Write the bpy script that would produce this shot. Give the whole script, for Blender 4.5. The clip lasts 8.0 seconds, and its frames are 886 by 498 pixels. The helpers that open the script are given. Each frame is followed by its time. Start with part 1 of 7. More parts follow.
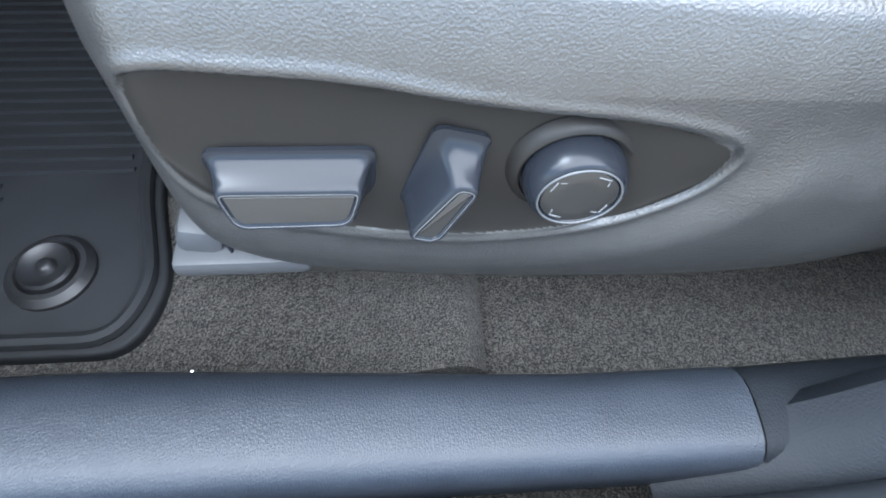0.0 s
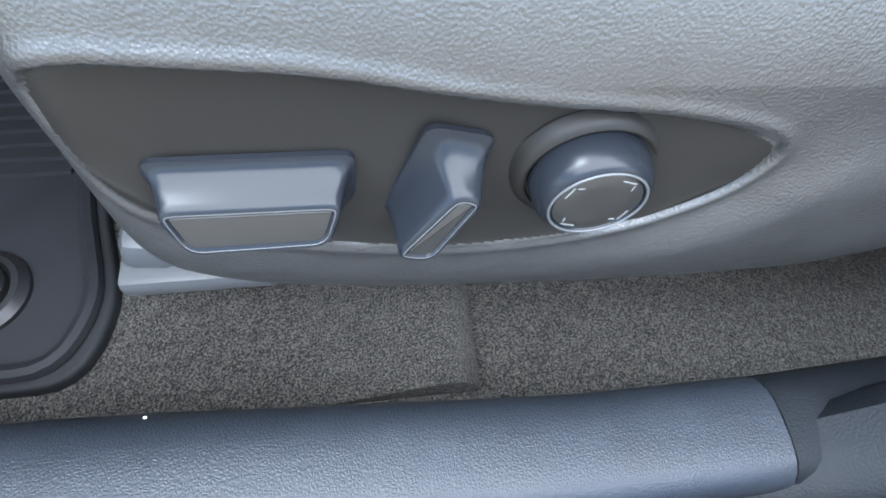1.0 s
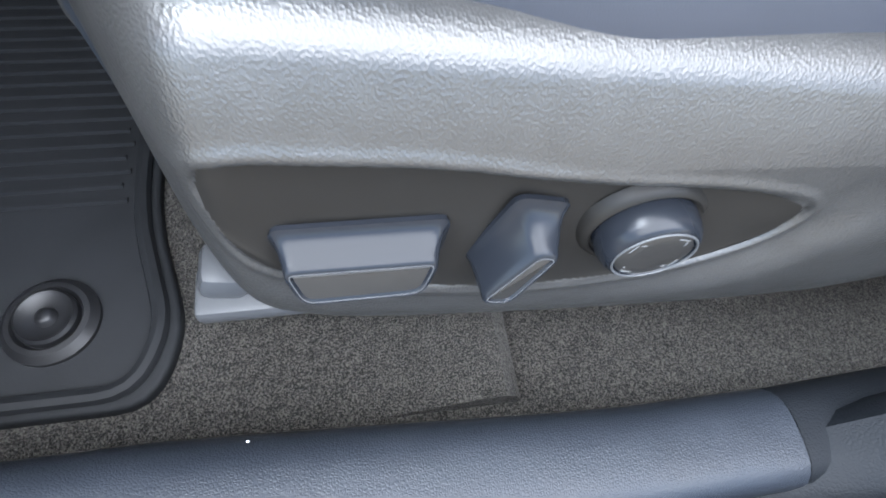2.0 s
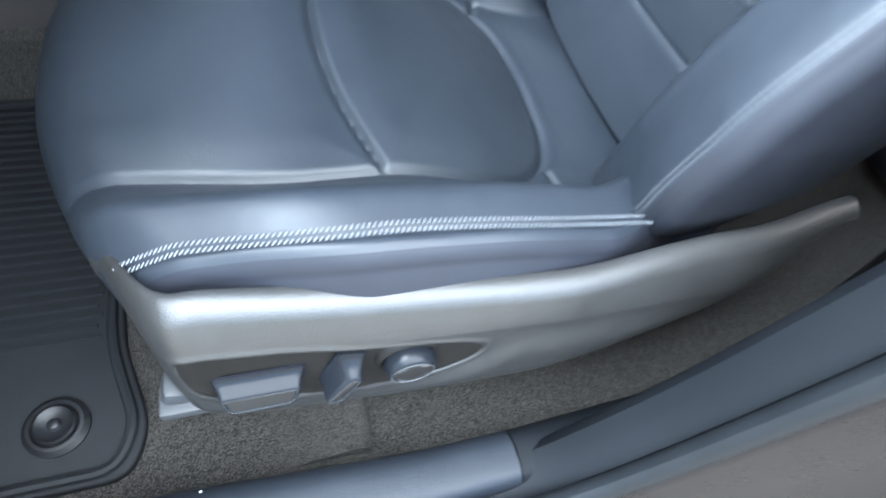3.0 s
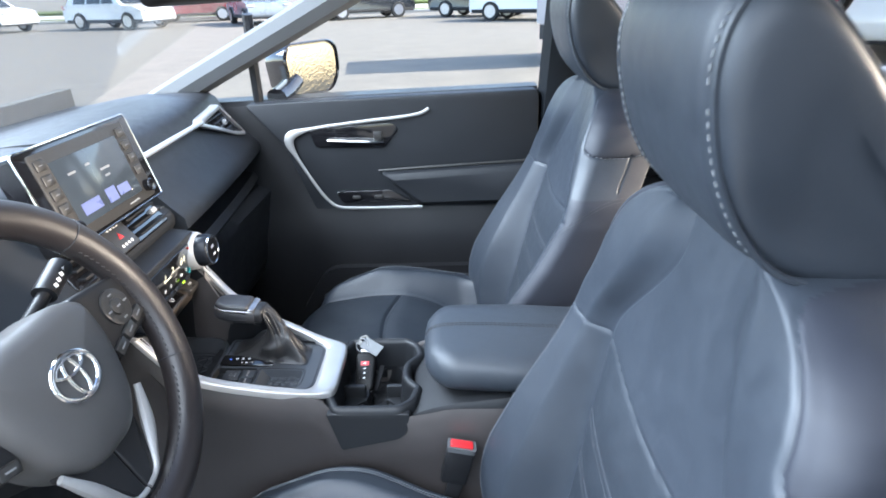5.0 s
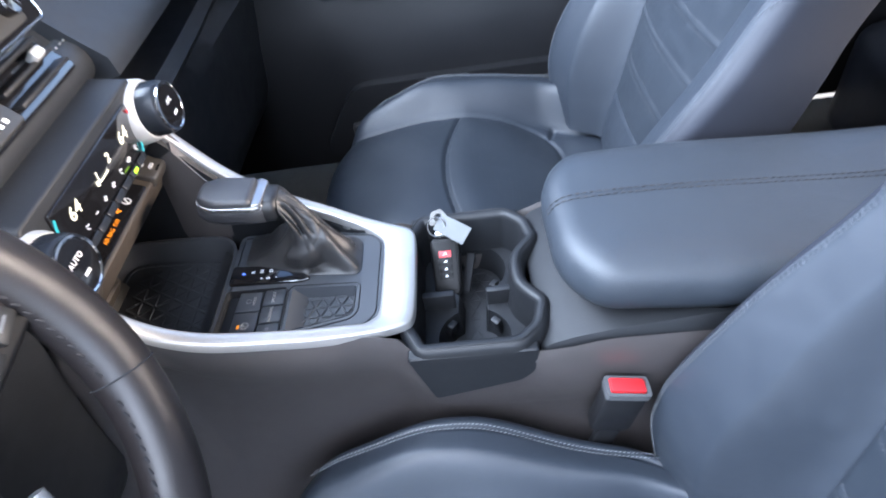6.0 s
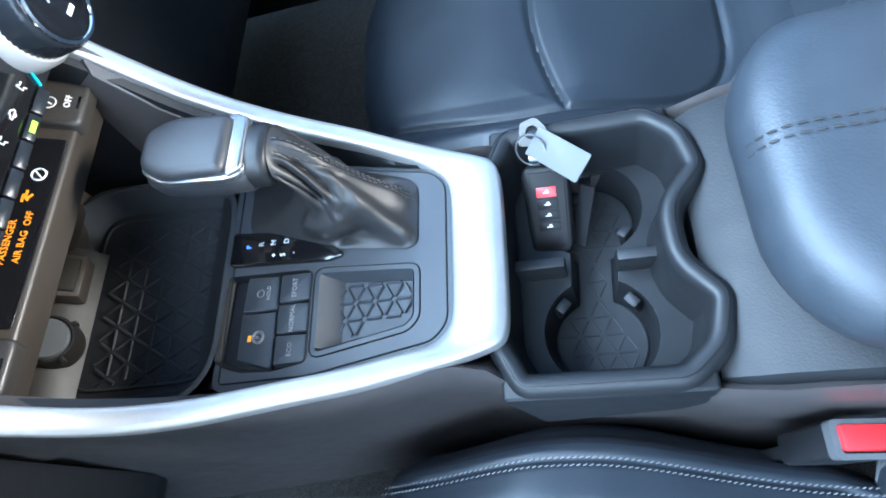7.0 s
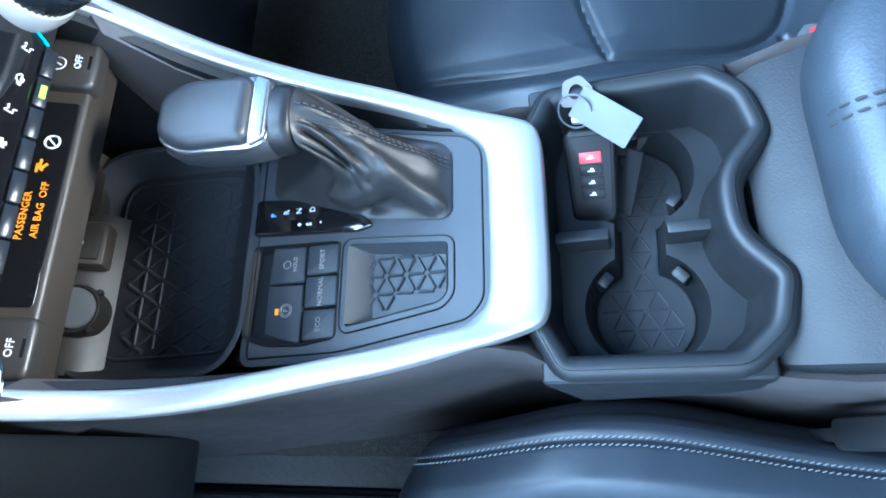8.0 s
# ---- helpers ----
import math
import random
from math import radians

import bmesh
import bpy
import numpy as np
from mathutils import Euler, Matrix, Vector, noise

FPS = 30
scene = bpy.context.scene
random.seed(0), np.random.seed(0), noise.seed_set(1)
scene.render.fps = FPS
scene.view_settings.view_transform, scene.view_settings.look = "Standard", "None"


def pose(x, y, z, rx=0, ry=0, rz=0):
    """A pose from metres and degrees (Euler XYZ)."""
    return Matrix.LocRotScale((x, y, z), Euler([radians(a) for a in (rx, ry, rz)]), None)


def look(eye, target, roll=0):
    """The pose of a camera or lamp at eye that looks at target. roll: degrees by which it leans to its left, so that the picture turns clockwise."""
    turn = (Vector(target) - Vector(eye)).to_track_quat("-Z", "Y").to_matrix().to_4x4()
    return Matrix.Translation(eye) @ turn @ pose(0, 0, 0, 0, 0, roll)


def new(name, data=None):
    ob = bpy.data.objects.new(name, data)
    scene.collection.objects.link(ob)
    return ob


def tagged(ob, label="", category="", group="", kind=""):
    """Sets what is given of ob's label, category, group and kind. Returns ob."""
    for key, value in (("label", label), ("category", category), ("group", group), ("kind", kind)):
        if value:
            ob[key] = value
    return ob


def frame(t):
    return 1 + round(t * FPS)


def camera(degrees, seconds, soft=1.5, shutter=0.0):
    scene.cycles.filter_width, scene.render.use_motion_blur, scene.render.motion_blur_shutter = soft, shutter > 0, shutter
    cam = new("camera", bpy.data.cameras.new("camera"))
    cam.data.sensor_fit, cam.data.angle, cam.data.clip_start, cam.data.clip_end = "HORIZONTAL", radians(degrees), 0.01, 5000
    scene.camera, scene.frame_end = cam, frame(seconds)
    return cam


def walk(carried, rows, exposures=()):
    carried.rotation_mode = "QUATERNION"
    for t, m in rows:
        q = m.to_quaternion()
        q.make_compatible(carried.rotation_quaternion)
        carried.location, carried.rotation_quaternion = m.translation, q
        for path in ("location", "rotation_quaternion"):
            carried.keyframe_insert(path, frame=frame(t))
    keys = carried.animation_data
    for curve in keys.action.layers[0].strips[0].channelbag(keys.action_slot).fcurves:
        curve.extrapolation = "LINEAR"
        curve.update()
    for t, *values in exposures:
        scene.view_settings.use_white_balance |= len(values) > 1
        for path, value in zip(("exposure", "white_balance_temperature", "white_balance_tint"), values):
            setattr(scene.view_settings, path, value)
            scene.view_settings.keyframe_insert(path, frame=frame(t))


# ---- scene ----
cam = camera(74.9, 8.0, soft=1.7, shutter=0.25)
PATH = [
    (0, (-0.008, -0.779, 0.739), (0.124, 0.279, -0.953), 4.1),
    (0.5, (-0.011, -0.747, 0.716), (0.191, 0.256, -1.003), 6.5),
    (1, (-0.014, -0.749, 0.717), (0.225, 0.234, -1.008), 7.7),
    (2.5, (-0.063, -0.735, 0.826), (0.366, 0.167, -0.907), 16.1),
    (3, (-0.031, -0.791, 0.97), (0.539, 0.193, -0.675), 17.9),
    (3.5, (0.086, -0.894, 1.116), (0.439, 0.446, -0.326), 2.1),
    (4, (0.145, -0.924, 1.272), (0.411, 0.67, 0.093), -0.5),
    (4.5, (0.197, -0.903, 1.361), (0.304, 0.904, 0.511), 0.2),
    (4.7, (0.216, -0.872, 1.376), (0.229, 0.973, 0.605), 0.1),
    (5.8, (0.109, -0.491, 1.286), (-0.033, 1.018, -0.019), -8.7),
    (6, (0.092, -0.414, 1.248), (-0.08, 0.98, -0.175), -11.5),
    (6.5, (0.065, -0.262, 1.178), (-0.275, 0.821, -0.468), -22.3),
    (7, (0.061, -0.16, 1.145), (-0.425, 0.654, -0.616), -35.0),
    (7.5, (0.048, -0.135, 1.129), (-0.492, 0.56, -0.666), -41.0),
    (8, (0.048, -0.135, 1.132), (-0.529, 0.507, -0.672), -44.7),
]
walk(cam, [(t, look(eye, target, roll)) for t, eye, target, roll in PATH],
     exposures=[(0.0, 3.45, 6400, 11), (1.0, 3.45, 6450, 11), (2.5, 3.3, 6750, 14), (3.0, 3.45, 6350, 8), (3.5, 3.68, 6000, 4), (4.0, 3.65, 6150, 4), (4.5, 3.22, 6700, 13), (4.7, 2.92, 6550, 11), (6.0, 3.35, 6050, 16), (6.5, 3.5, 5800, 9), (7.0, 3.45, 5250, 4), (8.0, 3.5, 4750, 1)])

# ---- world and light ----
world = bpy.data.worlds.new("daylight")
scene.world = world
world.use_nodes = True
_n, _l = world.node_tree.nodes, world.node_tree.links
_sky = _n.new("ShaderNodeTexSky")
_sky.sky_type, _sky.sun_disc = "NISHITA", False
_sky.sun_elevation, _sky.sun_rotation = radians(36), radians(86)
_sky.air_density, _sky.dust_density, _sky.ozone_density = 1.0, 1.2, 1.5
_l.new(_sky.outputs[0], _n["Background"].inputs[0])
_n["Background"].inputs[1].default_value = 0.10
sun = new("sun", bpy.data.lights.new("sun", "SUN"))
sun.data.energy, sun.data.angle, sun.data.color = 1.9, radians(0.6), (1.0, 0.94, 0.84)
sun.matrix_world = look((15, 1.0, 11.3), (0, 0, 0))

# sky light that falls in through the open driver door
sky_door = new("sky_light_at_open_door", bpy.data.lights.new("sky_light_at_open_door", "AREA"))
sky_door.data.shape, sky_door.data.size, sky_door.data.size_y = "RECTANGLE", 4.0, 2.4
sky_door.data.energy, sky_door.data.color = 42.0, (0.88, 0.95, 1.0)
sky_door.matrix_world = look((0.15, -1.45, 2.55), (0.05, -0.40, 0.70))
# sky light that falls in through the windshield
sky_front = new("sky_light_at_windshield", bpy.data.lights.new("sky_light_at_windshield", "AREA"))
sky_front.data.shape, sky_front.data.size, sky_front.data.size_y = "RECTANGLE", 2.6, 1.6
sky_front.data.energy, sky_front.data.color = 56.0, (0.76, 0.88, 1.0)
sky_front.matrix_world = look((-1.55, 0.0, 2.45), (0.05, 0.0, 0.90))
# added warm fill lamp inside the rear window, aimed to brighten the storage bay
fill_rear = new("fill_lamp_at_rear_window", bpy.data.lights.new("fill_lamp_at_rear_window", "AREA"))
fill_rear.data.shape, fill_rear.data.size, fill_rear.data.size_y = "RECTANGLE", 0.7, 0.40
fill_rear.data.spread = radians(55)
fill_rear.data.energy, fill_rear.data.color = 3.6, (1.0, 0.86, 0.70)
fill_rear.matrix_world = look((2.36, 0.0, 1.36), (-0.30, 0.0, 0.85))


# ---- materials ----
def mat(name, color, rough=0.5, metal=0.0, spec=0.5, var=0.12, vscale=40.0, bump=(), coat=0.0, sheen=0.0, emit=None, alt=None, rvar=0.08, span=(0.3, 0.7), bigw=0.5):
    """A procedural surface. bump: rows of (kind, scale, strength, distance)."""
    m = bpy.data.materials.new(name)
    m.use_nodes = True
    n, l = m.node_tree.nodes, m.node_tree.links
    p = n["Principled BSDF"]
    p.inputs["Metallic"].default_value = metal
    p.inputs["Specular IOR Level"].default_value = spec
    p.inputs["Coat Weight"].default_value = coat
    p.inputs["Coat Roughness"].default_value = 0.08
    p.inputs["Sheen Weight"].default_value = sheen
    co = n.new("ShaderNodeTexCoord")
    big, fine = n.new("ShaderNodeTexNoise"), n.new("ShaderNodeTexNoise")
    big.inputs["Scale"].default_value, fine.inputs["Scale"].default_value = vscale * 0.12, vscale
    big.inputs["Detail"].default_value = fine.inputs["Detail"].default_value = 4
    for q in (big, fine):
        l.new(co.outputs["Object"], q.inputs["Vector"])
    mixf = n.new("ShaderNodeMath")
    mixf.operation = "MULTIPLY_ADD"
    mixf.inputs[1].default_value = bigw
    half = n.new("ShaderNodeMath")
    half.operation = "MULTIPLY"
    half.inputs[1].default_value = 1 - bigw
    l.new(fine.outputs[0], half.inputs[0])
    l.new(big.outputs[0], mixf.inputs[0])
    l.new(half.outputs[0], mixf.inputs[2])
    ramp = n.new("ShaderNodeValToRGB")
    ramp.color_ramp.elements[0].position, ramp.color_ramp.elements[1].position = span
    lo = [c * (1 - var) for c in color] if alt is None else list(alt)
    hi = [min(1.0, c * (1 + var)) for c in color]
    ramp.color_ramp.elements[0].color, ramp.color_ramp.elements[1].color = (*lo, 1), (*hi, 1)
    l.new(mixf.outputs[0], ramp.inputs[0])
    l.new(ramp.outputs[0], p.inputs["Base Color"])
    rr = n.new("ShaderNodeMapRange")
    rr.inputs["From Min"].default_value, rr.inputs["From Max"].default_value = 0.3, 0.7
    rr.inputs["To Min"].default_value, rr.inputs["To Max"].default_value = max(0.0, rough - rvar), min(1.0, rough + rvar)
    l.new(mixf.outputs[0], rr.inputs["Value"])
    l.new(rr.outputs[0], p.inputs["Roughness"])
    prev = None
    for kind, sc, st, dist in bump:
        if kind == "cells":
            tx = n.new("ShaderNodeTexVoronoi")
            tx.feature = "DISTANCE_TO_EDGE"
            out = tx.outputs["Distance"]
        elif kind == "pebble":
            tx = n.new("ShaderNodeTexVoronoi")
            tx.feature = "SMOOTH_F1"
            tx.inputs["Smoothness"].default_value = 0.6
            out = tx.outputs["Distance"]
        elif kind == "dots":
            tx = n.new("ShaderNodeTexVoronoi")
            tx.inputs["Randomness"].default_value = 0.15
            out = tx.outputs["Distance"]
        elif kind == "wrinkle":
            tx = n.new("ShaderNodeTexNoise")
            tx.inputs["Detail"].default_value = 5
            tx.inputs["Distortion"].default_value = 1.5
            out = tx.outputs[0]
        else:
            tx = n.new("ShaderNodeTexNoise")
            tx.inputs["Detail"].default_value = 6
            out = tx.outputs[0]
        tx.inputs["Scale"].default_value = sc
        l.new(co.outputs["Object"], tx.inputs["Vector"])
        if kind == "cells":
            sm = n.new("ShaderNodeMapRange")
            sm.interpolation_type = "SMOOTHSTEP"
            sm.inputs["From Max"].default_value = 0.28
            l.new(out, sm.inputs["Value"])
            out = sm.outputs[0]
        b = n.new("ShaderNodeBump")
        b.inputs["Strength"].default_value, b.inputs["Distance"].default_value = st, dist
        l.new(out, b.inputs["Height"])
        if prev is not None:
            l.new(prev.outputs[0], b.inputs["Normal"])
        prev = b
    if prev is not None:
        l.new(prev.outputs[0], p.inputs["Normal"])
    if emit:
        p.inputs["Emission Color"].default_value = (*emit[0], 1)
        p.inputs["Emission Strength"].default_value = emit[1]
    return m


LEATHER = mat("black_leather", (0.0210, 0.0265, 0.0350), 0.46, spec=0.52, var=0.1, vscale=60, bump=[("cells", 1100, 0.10, 0.0003), ("wrinkle", 26, 0.10, 0.004)])
LEATHER_SIDE = mat("black_leather_side", (0.0190, 0.0215, 0.0295), 0.54, spec=0.42, var=0.1, vscale=60, bump=[("cells", 1100, 0.10, 0.0003), ("wrinkle", 12, 0.08, 0.005)])
PERF = mat("perforated_leather", (0.0170, 0.0220, 0.0290), 0.48, spec=0.55, var=0.1, vscale=60, bump=[("dots", 420, 0.20, 0.0005), ("wrinkle", 20, 0.10, 0.004)])
GRAIN = mat("grained_plastic", (0.033, 0.0325, 0.032), 0.37, spec=0.85, var=0.12, vscale=80, bump=[("pebble", 980, 0.30, 0.0007), ("noise", 700, 0.08, 0.0004)])
PANEL = mat("fine_grain_panel", (0.0125, 0.0115, 0.0105), 0.48, spec=0.26, var=0.08, vscale=120, bump=[("noise", 1400, 0.10, 0.0003)])
SILL = mat("grained_sill_plastic", (0.0150, 0.0185, 0.0245), 0.45, spec=0.34, var=0.14, vscale=50, bump=[("cells", 700, 0.28, 0.0005), ("noise", 120, 0.2, 0.0006)])
PLASTIC = mat("dark_plastic", (0.0095, 0.0097, 0.0108), 0.42, spec=0.36, var=0.12, vscale=70, bump=[("noise", 900, 0.12, 0.0004)])
SOFT = mat("soft_dash_pad", (0.0115, 0.0130, 0.0155), 0.48, spec=0.36, var=0.12, vscale=50, bump=[("cells", 600, 0.22, 0.0005)])
SIDEWALL = mat("brownish_console_side", (0.051, 0.045, 0.044), 0.38, spec=0.75, var=0.12, vscale=60, bump=[("cells", 620, 0.2, 0.0005)])
GLOSS = mat("piano_black", (0.006, 0.006, 0.007), 0.08, var=0.05, coat=0.6, rvar=0.03)
SILVER = mat("satin_silver", (0.46, 0.455, 0.445), 0.36, metal=0.7, var=0.04, vscale=300, rvar=0.04, bump=[("noise", 1600, 0.05, 0.0002)])
SILVERP = mat("silver_paint", (0.42, 0.425, 0.43), 0.34, metal=0.3, var=0.05, vscale=200, rvar=0.04)
CHROME = mat("chrome", (0.75, 0.75, 0.76), 0.10, metal=1.0, var=0.03, rvar=0.03)
SWITCH = mat("switch_metallic_grey", (0.012, 0.014, 0.018), 0.24, spec=0.22, metal=0.02, var=0.05, rvar=0.04)
RAILM = mat("warm_grey_plastic", (0.033, 0.027, 0.0215), 0.45, var=0.1, vscale=90, bump=[("noise", 1100, 0.12, 0.0003)])
BOOT = mat("boot_leather", (0.0190, 0.0185, 0.0190), 0.46, spec=0.45, var=0.12, vscale=60, bump=[("cells", 1000, 0.12, 0.0003), ("wrinkle", 40, 0.15, 0.003)])
DECK = mat("soft_deck_skin", (0.0105, 0.0115, 0.0132), 0.52, spec=0.34, var=0.1, vscale=60, bump=[("pebble", 760, 0.22, 0.0006)])
KNOBT = mat("knob_top_skin", (0.021, 0.0215, 0.024), 0.45, var=0.06, vscale=90, bump=[("cells", 900, 0.1, 0.0003)])
PANELC = mat("shift_panel_plastic", (0.028, 0.0315, 0.0370), 0.50, var=0.08, vscale=90, bump=[("noise", 1200, 0.12, 0.0003)])
KEYB = mat("key_black", (0.005, 0.005, 0.0055), 0.40, spec=0.15, var=0.05)
SWITCHF = mat("switch_dark_face", (0.022, 0.021, 0.020), 0.42, var=0.08, vscale=160)
BAYM = mat("bay_rubber", (0.030, 0.0315, 0.0350), 0.60, spec=0.20, var=0.15, vscale=80, bump=[("noise", 700, 0.2, 0.0005)])
OFFM = mat("dark_switch_plastic", (0.030, 0.027, 0.024), 0.42, var=0.08, vscale=120, bump=[("noise", 1100, 0.1, 0.0003)])
# rail colour darkened for the shelf's shade; also the port cover's own dark brown
SHELFM = mat("shaded_shelf_and_port_brown", (0.0155, 0.0130, 0.0105), 0.48, spec=0.35, var=0.1, vscale=90, bump=[("noise", 1100, 0.12, 0.0003)])
KNOBS = mat("polished_silver_trim", (0.34, 0.34, 0.345), 0.24, metal=0.9, var=0.04, vscale=200, rvar=0.04)
RIMM = mat("satin_moulded_plastic", (0.0105, 0.0115, 0.0132), 0.50, spec=0.34, var=0.1, vscale=80, bump=[("noise", 1100, 0.12, 0.0003)])
ARML = mat("pebbled_armrest_leather", (0.0210, 0.0265, 0.0340), 0.50, spec=0.48, var=0.1, vscale=60, bump=[("pebble", 700, 0.20, 0.0006), ("wrinkle", 26, 0.08, 0.004)])
CARPET = mat("carpet", (0.052, 0.048, 0.043), 0.95, spec=0.1, var=0.6, vscale=1100, alt=(0.009, 0.0087, 0.0083), sheen=0.1, span=(0.44, 0.62), bigw=0.12, bump=[("noise", 620, 1.0, 0.003), ("noise", 90, 0.4, 0.004)])
RUBBER = mat("rubber_mat", (0.011, 0.012, 0.0135), 0.62, spec=0.18, var=0.2, vscale=70, bump=[("noise", 500, 0.15, 0.0006)])
SEALM = mat("seal_rubber", (0.012, 0.014, 0.0165), 0.55, spec=0.25, var=0.15, vscale=60, bump=[("noise", 300, 0.15, 0.0006)])
PILLARL = mat("light_grey_trim", (0.075, 0.079, 0.083), 0.65, var=0.05, vscale=90, bump=[("noise", 900, 0.15, 0.0004)])
PILLARD = mat("dark_pillar_trim", (0.0065, 0.0080, 0.0102), 0.60, spec=0.18, var=0.1, vscale=70, bump=[("cells", 520, 0.2, 0.0005)])
PAINT = mat("dark_grey_car_paint", (0.0095, 0.0088, 0.0100), 0.30, metal=0.0, spec=0.20, coat=0.22, var=0.25, vscale=300, rvar=0.08)
THREAD = mat("pale_thread", (0.19, 0.20, 0.21), 0.8, var=0.1, vscale=900)
THREADM = mat("grey_thread", (0.075, 0.08, 0.088), 0.8, var=0.1, vscale=900)
THREADD = mat("dark_thread", (0.02, 0.02, 0.022), 0.7, var=0.1, vscale=900)
RED = mat("red_plastic", (0.48, 0.018, 0.022), 0.4, var=0.08, vscale=90)
STEEL = mat("steel", (0.5, 0.5, 0.5), 0.32, metal=1.0, var=0.08)
GREYP = mat("grey_rail_plastic", (0.068, 0.071, 0.075), 0.5, var=0.1)
WHITE = mat("white_plastic", (0.75, 0.76, 0.77), 0.5, var=0.05, vscale=60)
WHITEINK = mat("white_ink", (0.7, 0.7, 0.7), 0.6, var=0.02)
GREYINK = mat("grey_ink", (0.16, 0.165, 0.17), 0.6, var=0.02)
PAPER = mat("white_label", (0.17, 0.178, 0.186), 0.6, var=0.06, vscale=90)
TAGM = mat("pale_tag_card", (0.078, 0.083, 0.087), 0.6, var=0.06, vscale=90)
INK = mat("label_ink", (0.02, 0.022, 0.024), 0.6, var=0.1)
OLIVE = mat("label_olive", (0.13, 0.12, 0.01), 0.5, var=0.1)
YELLOW = mat("yellow_sticker", (0.50, 0.40, 0.0), 0.45, var=0.05, vscale=60)
SCREEN = mat("screen_glass", (0.022, 0.027, 0.032), 0.14, var=0.05, coat=0.2, emit=((0.35, 0.45, 0.55), 0.014))
LCD = mat("lit_cream_digit", (0.6, 0.58, 0.45), 0.5, emit=((1.0, 0.93, 0.62), 0.10))
ORANGE = mat("lit_orange_symbol", (0.5, 0.16, 0.0), 0.5, emit=((1.0, 0.30, 0.01), 0.075))
GREEN = mat("lit_green_lamp", (0.3, 0.6, 0.0), 0.5, emit=((0.45, 1.0, 0.05), 0.09))
BLUE = mat("lit_blue_symbol", (0.1, 0.2, 0.8), 0.5, emit=((0.10, 0.25, 1.0), 0.16))
SCRBLUE = mat("screen_blue_tile", (0.1, 0.12, 0.25), 0.3, emit=((0.20, 0.26, 0.50), 0.010))
TEAL = mat("teal_ink", (0.02, 0.30, 0.33), 0.5, var=0.03)
REDINK = mat("red_ink", (0.45, 0.02, 0.02), 0.5, var=0.03)
ASPHALT = mat("asphalt", (0.150, 0.136, 0.112), 0.9, var=0.25, vscale=14, bump=[("noise", 90, 0.5, 0.01)])
# the bumps imitate the mottled reflection of trees and sky
MIRROR = mat("mirror_glass", (0.20, 0.205, 0.20), 0.03, metal=1.0, var=0.03, vscale=90, rvar=0.02, bump=[("noise", 130, 0.25, 0.0012)])
MIRRORC = mat("clean_mirror", (0.3, 0.28, 0.26), 0.04, metal=1.0, var=0.02)


def glass_mat(name, tint, alpha):
    m = bpy.data.materials.new(name)
    m.use_nodes = True
    n, l = m.node_tree.nodes, m.node_tree.links
    n.remove(n["Principled BSDF"])
    t, g, x, f = (n.new("ShaderNode" + k) for k in ("BsdfTransparent", "BsdfGlossy", "MixShader", "LayerWeight"))
    t.inputs[0].default_value = (*tint, 1)
    g.inputs["Roughness"].default_value = 0.03
    f.inputs["Blend"].default_value = alpha
    k = n.new("ShaderNodeMath")
    k.operation = "MULTIPLY"
    k.inputs[1].default_value = 0.35
    l.new(f.outputs["Fresnel"], k.inputs[0])
    l.new(k.outputs[0], x.inputs[0])
    l.new(t.outputs[0], x.inputs[1])
    l.new(g.outputs[0], x.inputs[2])
    l.new(x.outputs[0], n["Material Output"].inputs[0])
    return m


GLASS = glass_mat("clear_glass", (0.97, 0.985, 0.98), 0.25)
TINTED = glass_mat("tinted_glass", (0.80, 0.79, 0.79), 0.25)


# ---- building helpers ----
def thing(name, loc=(0, 0, 0), label="", category="", group="", kind=""):
    e = new(name)
    e.empty_display_size = 0.05
    e.location = loc
    return tagged(e, label, category, group, kind)


def attach(ob, parent):
    if parent is not None:
        ob.parent = parent
        if parent.type == "EMPTY":
            ob.matrix_parent_inverse = Matrix.Translation(parent.location).inverted()
    return ob


def part(name, bm, material, parent=None, label="", angle=35):
    """Links a bmesh as one mesh object under a thing or a part."""
    bmesh.ops.recalc_face_normals(bm, faces=bm.faces)
    me = bpy.data.meshes.new(name)
    bm.to_mesh(me)
    bm.free()
    me.materials.append(material)
    me.shade_smooth()
    me.set_sharp_from_angle(angle=radians(angle))
    ob = new(name, me)
    attach(ob, parent)
    return tagged(ob, label) if label else ob


def box(bm, size, m=None, bevel=0.0, seg=2, taper=(1.0, 1.0)):
    """A bevelled box of the given size about its centre, at the pose m; taper scales its upper face."""
    made = bmesh.ops.create_cube(bm, size=1.0)["verts"]
    for v in made:
        k = taper if v.co.z > 0 else (1, 1)
        v.co = Vector((v.co.x * size[0] * k[0], v.co.y * size[1] * k[1], v.co.z * size[2]))
    if bevel:
        edges = list({e for v in made for e in v.link_edges})
        r = bmesh.ops.bevel(bm, geom=edges, offset=bevel, segments=seg, profile=0.5, affect="EDGES")
        made = list(set(r["verts"]) | {v for v in made if v.is_valid})
    if m is not None:
        bmesh.ops.transform(bm, matrix=m, verts=made)
    return made


def chaikin(pts, rounds=2, closed=True):
    pts = [np.array(p, float) for p in pts]
    for _ in range(rounds):
        out = []
        n = len(pts)
        for i in range(n if closed else n - 1):
            a, b = pts[i], pts[(i + 1) % n]
            out += [0.75 * a + 0.25 * b, 0.25 * a + 0.75 * b]
        if not closed:
            out = [pts[0]] + out + [pts[-1]]
        pts = out
    return pts


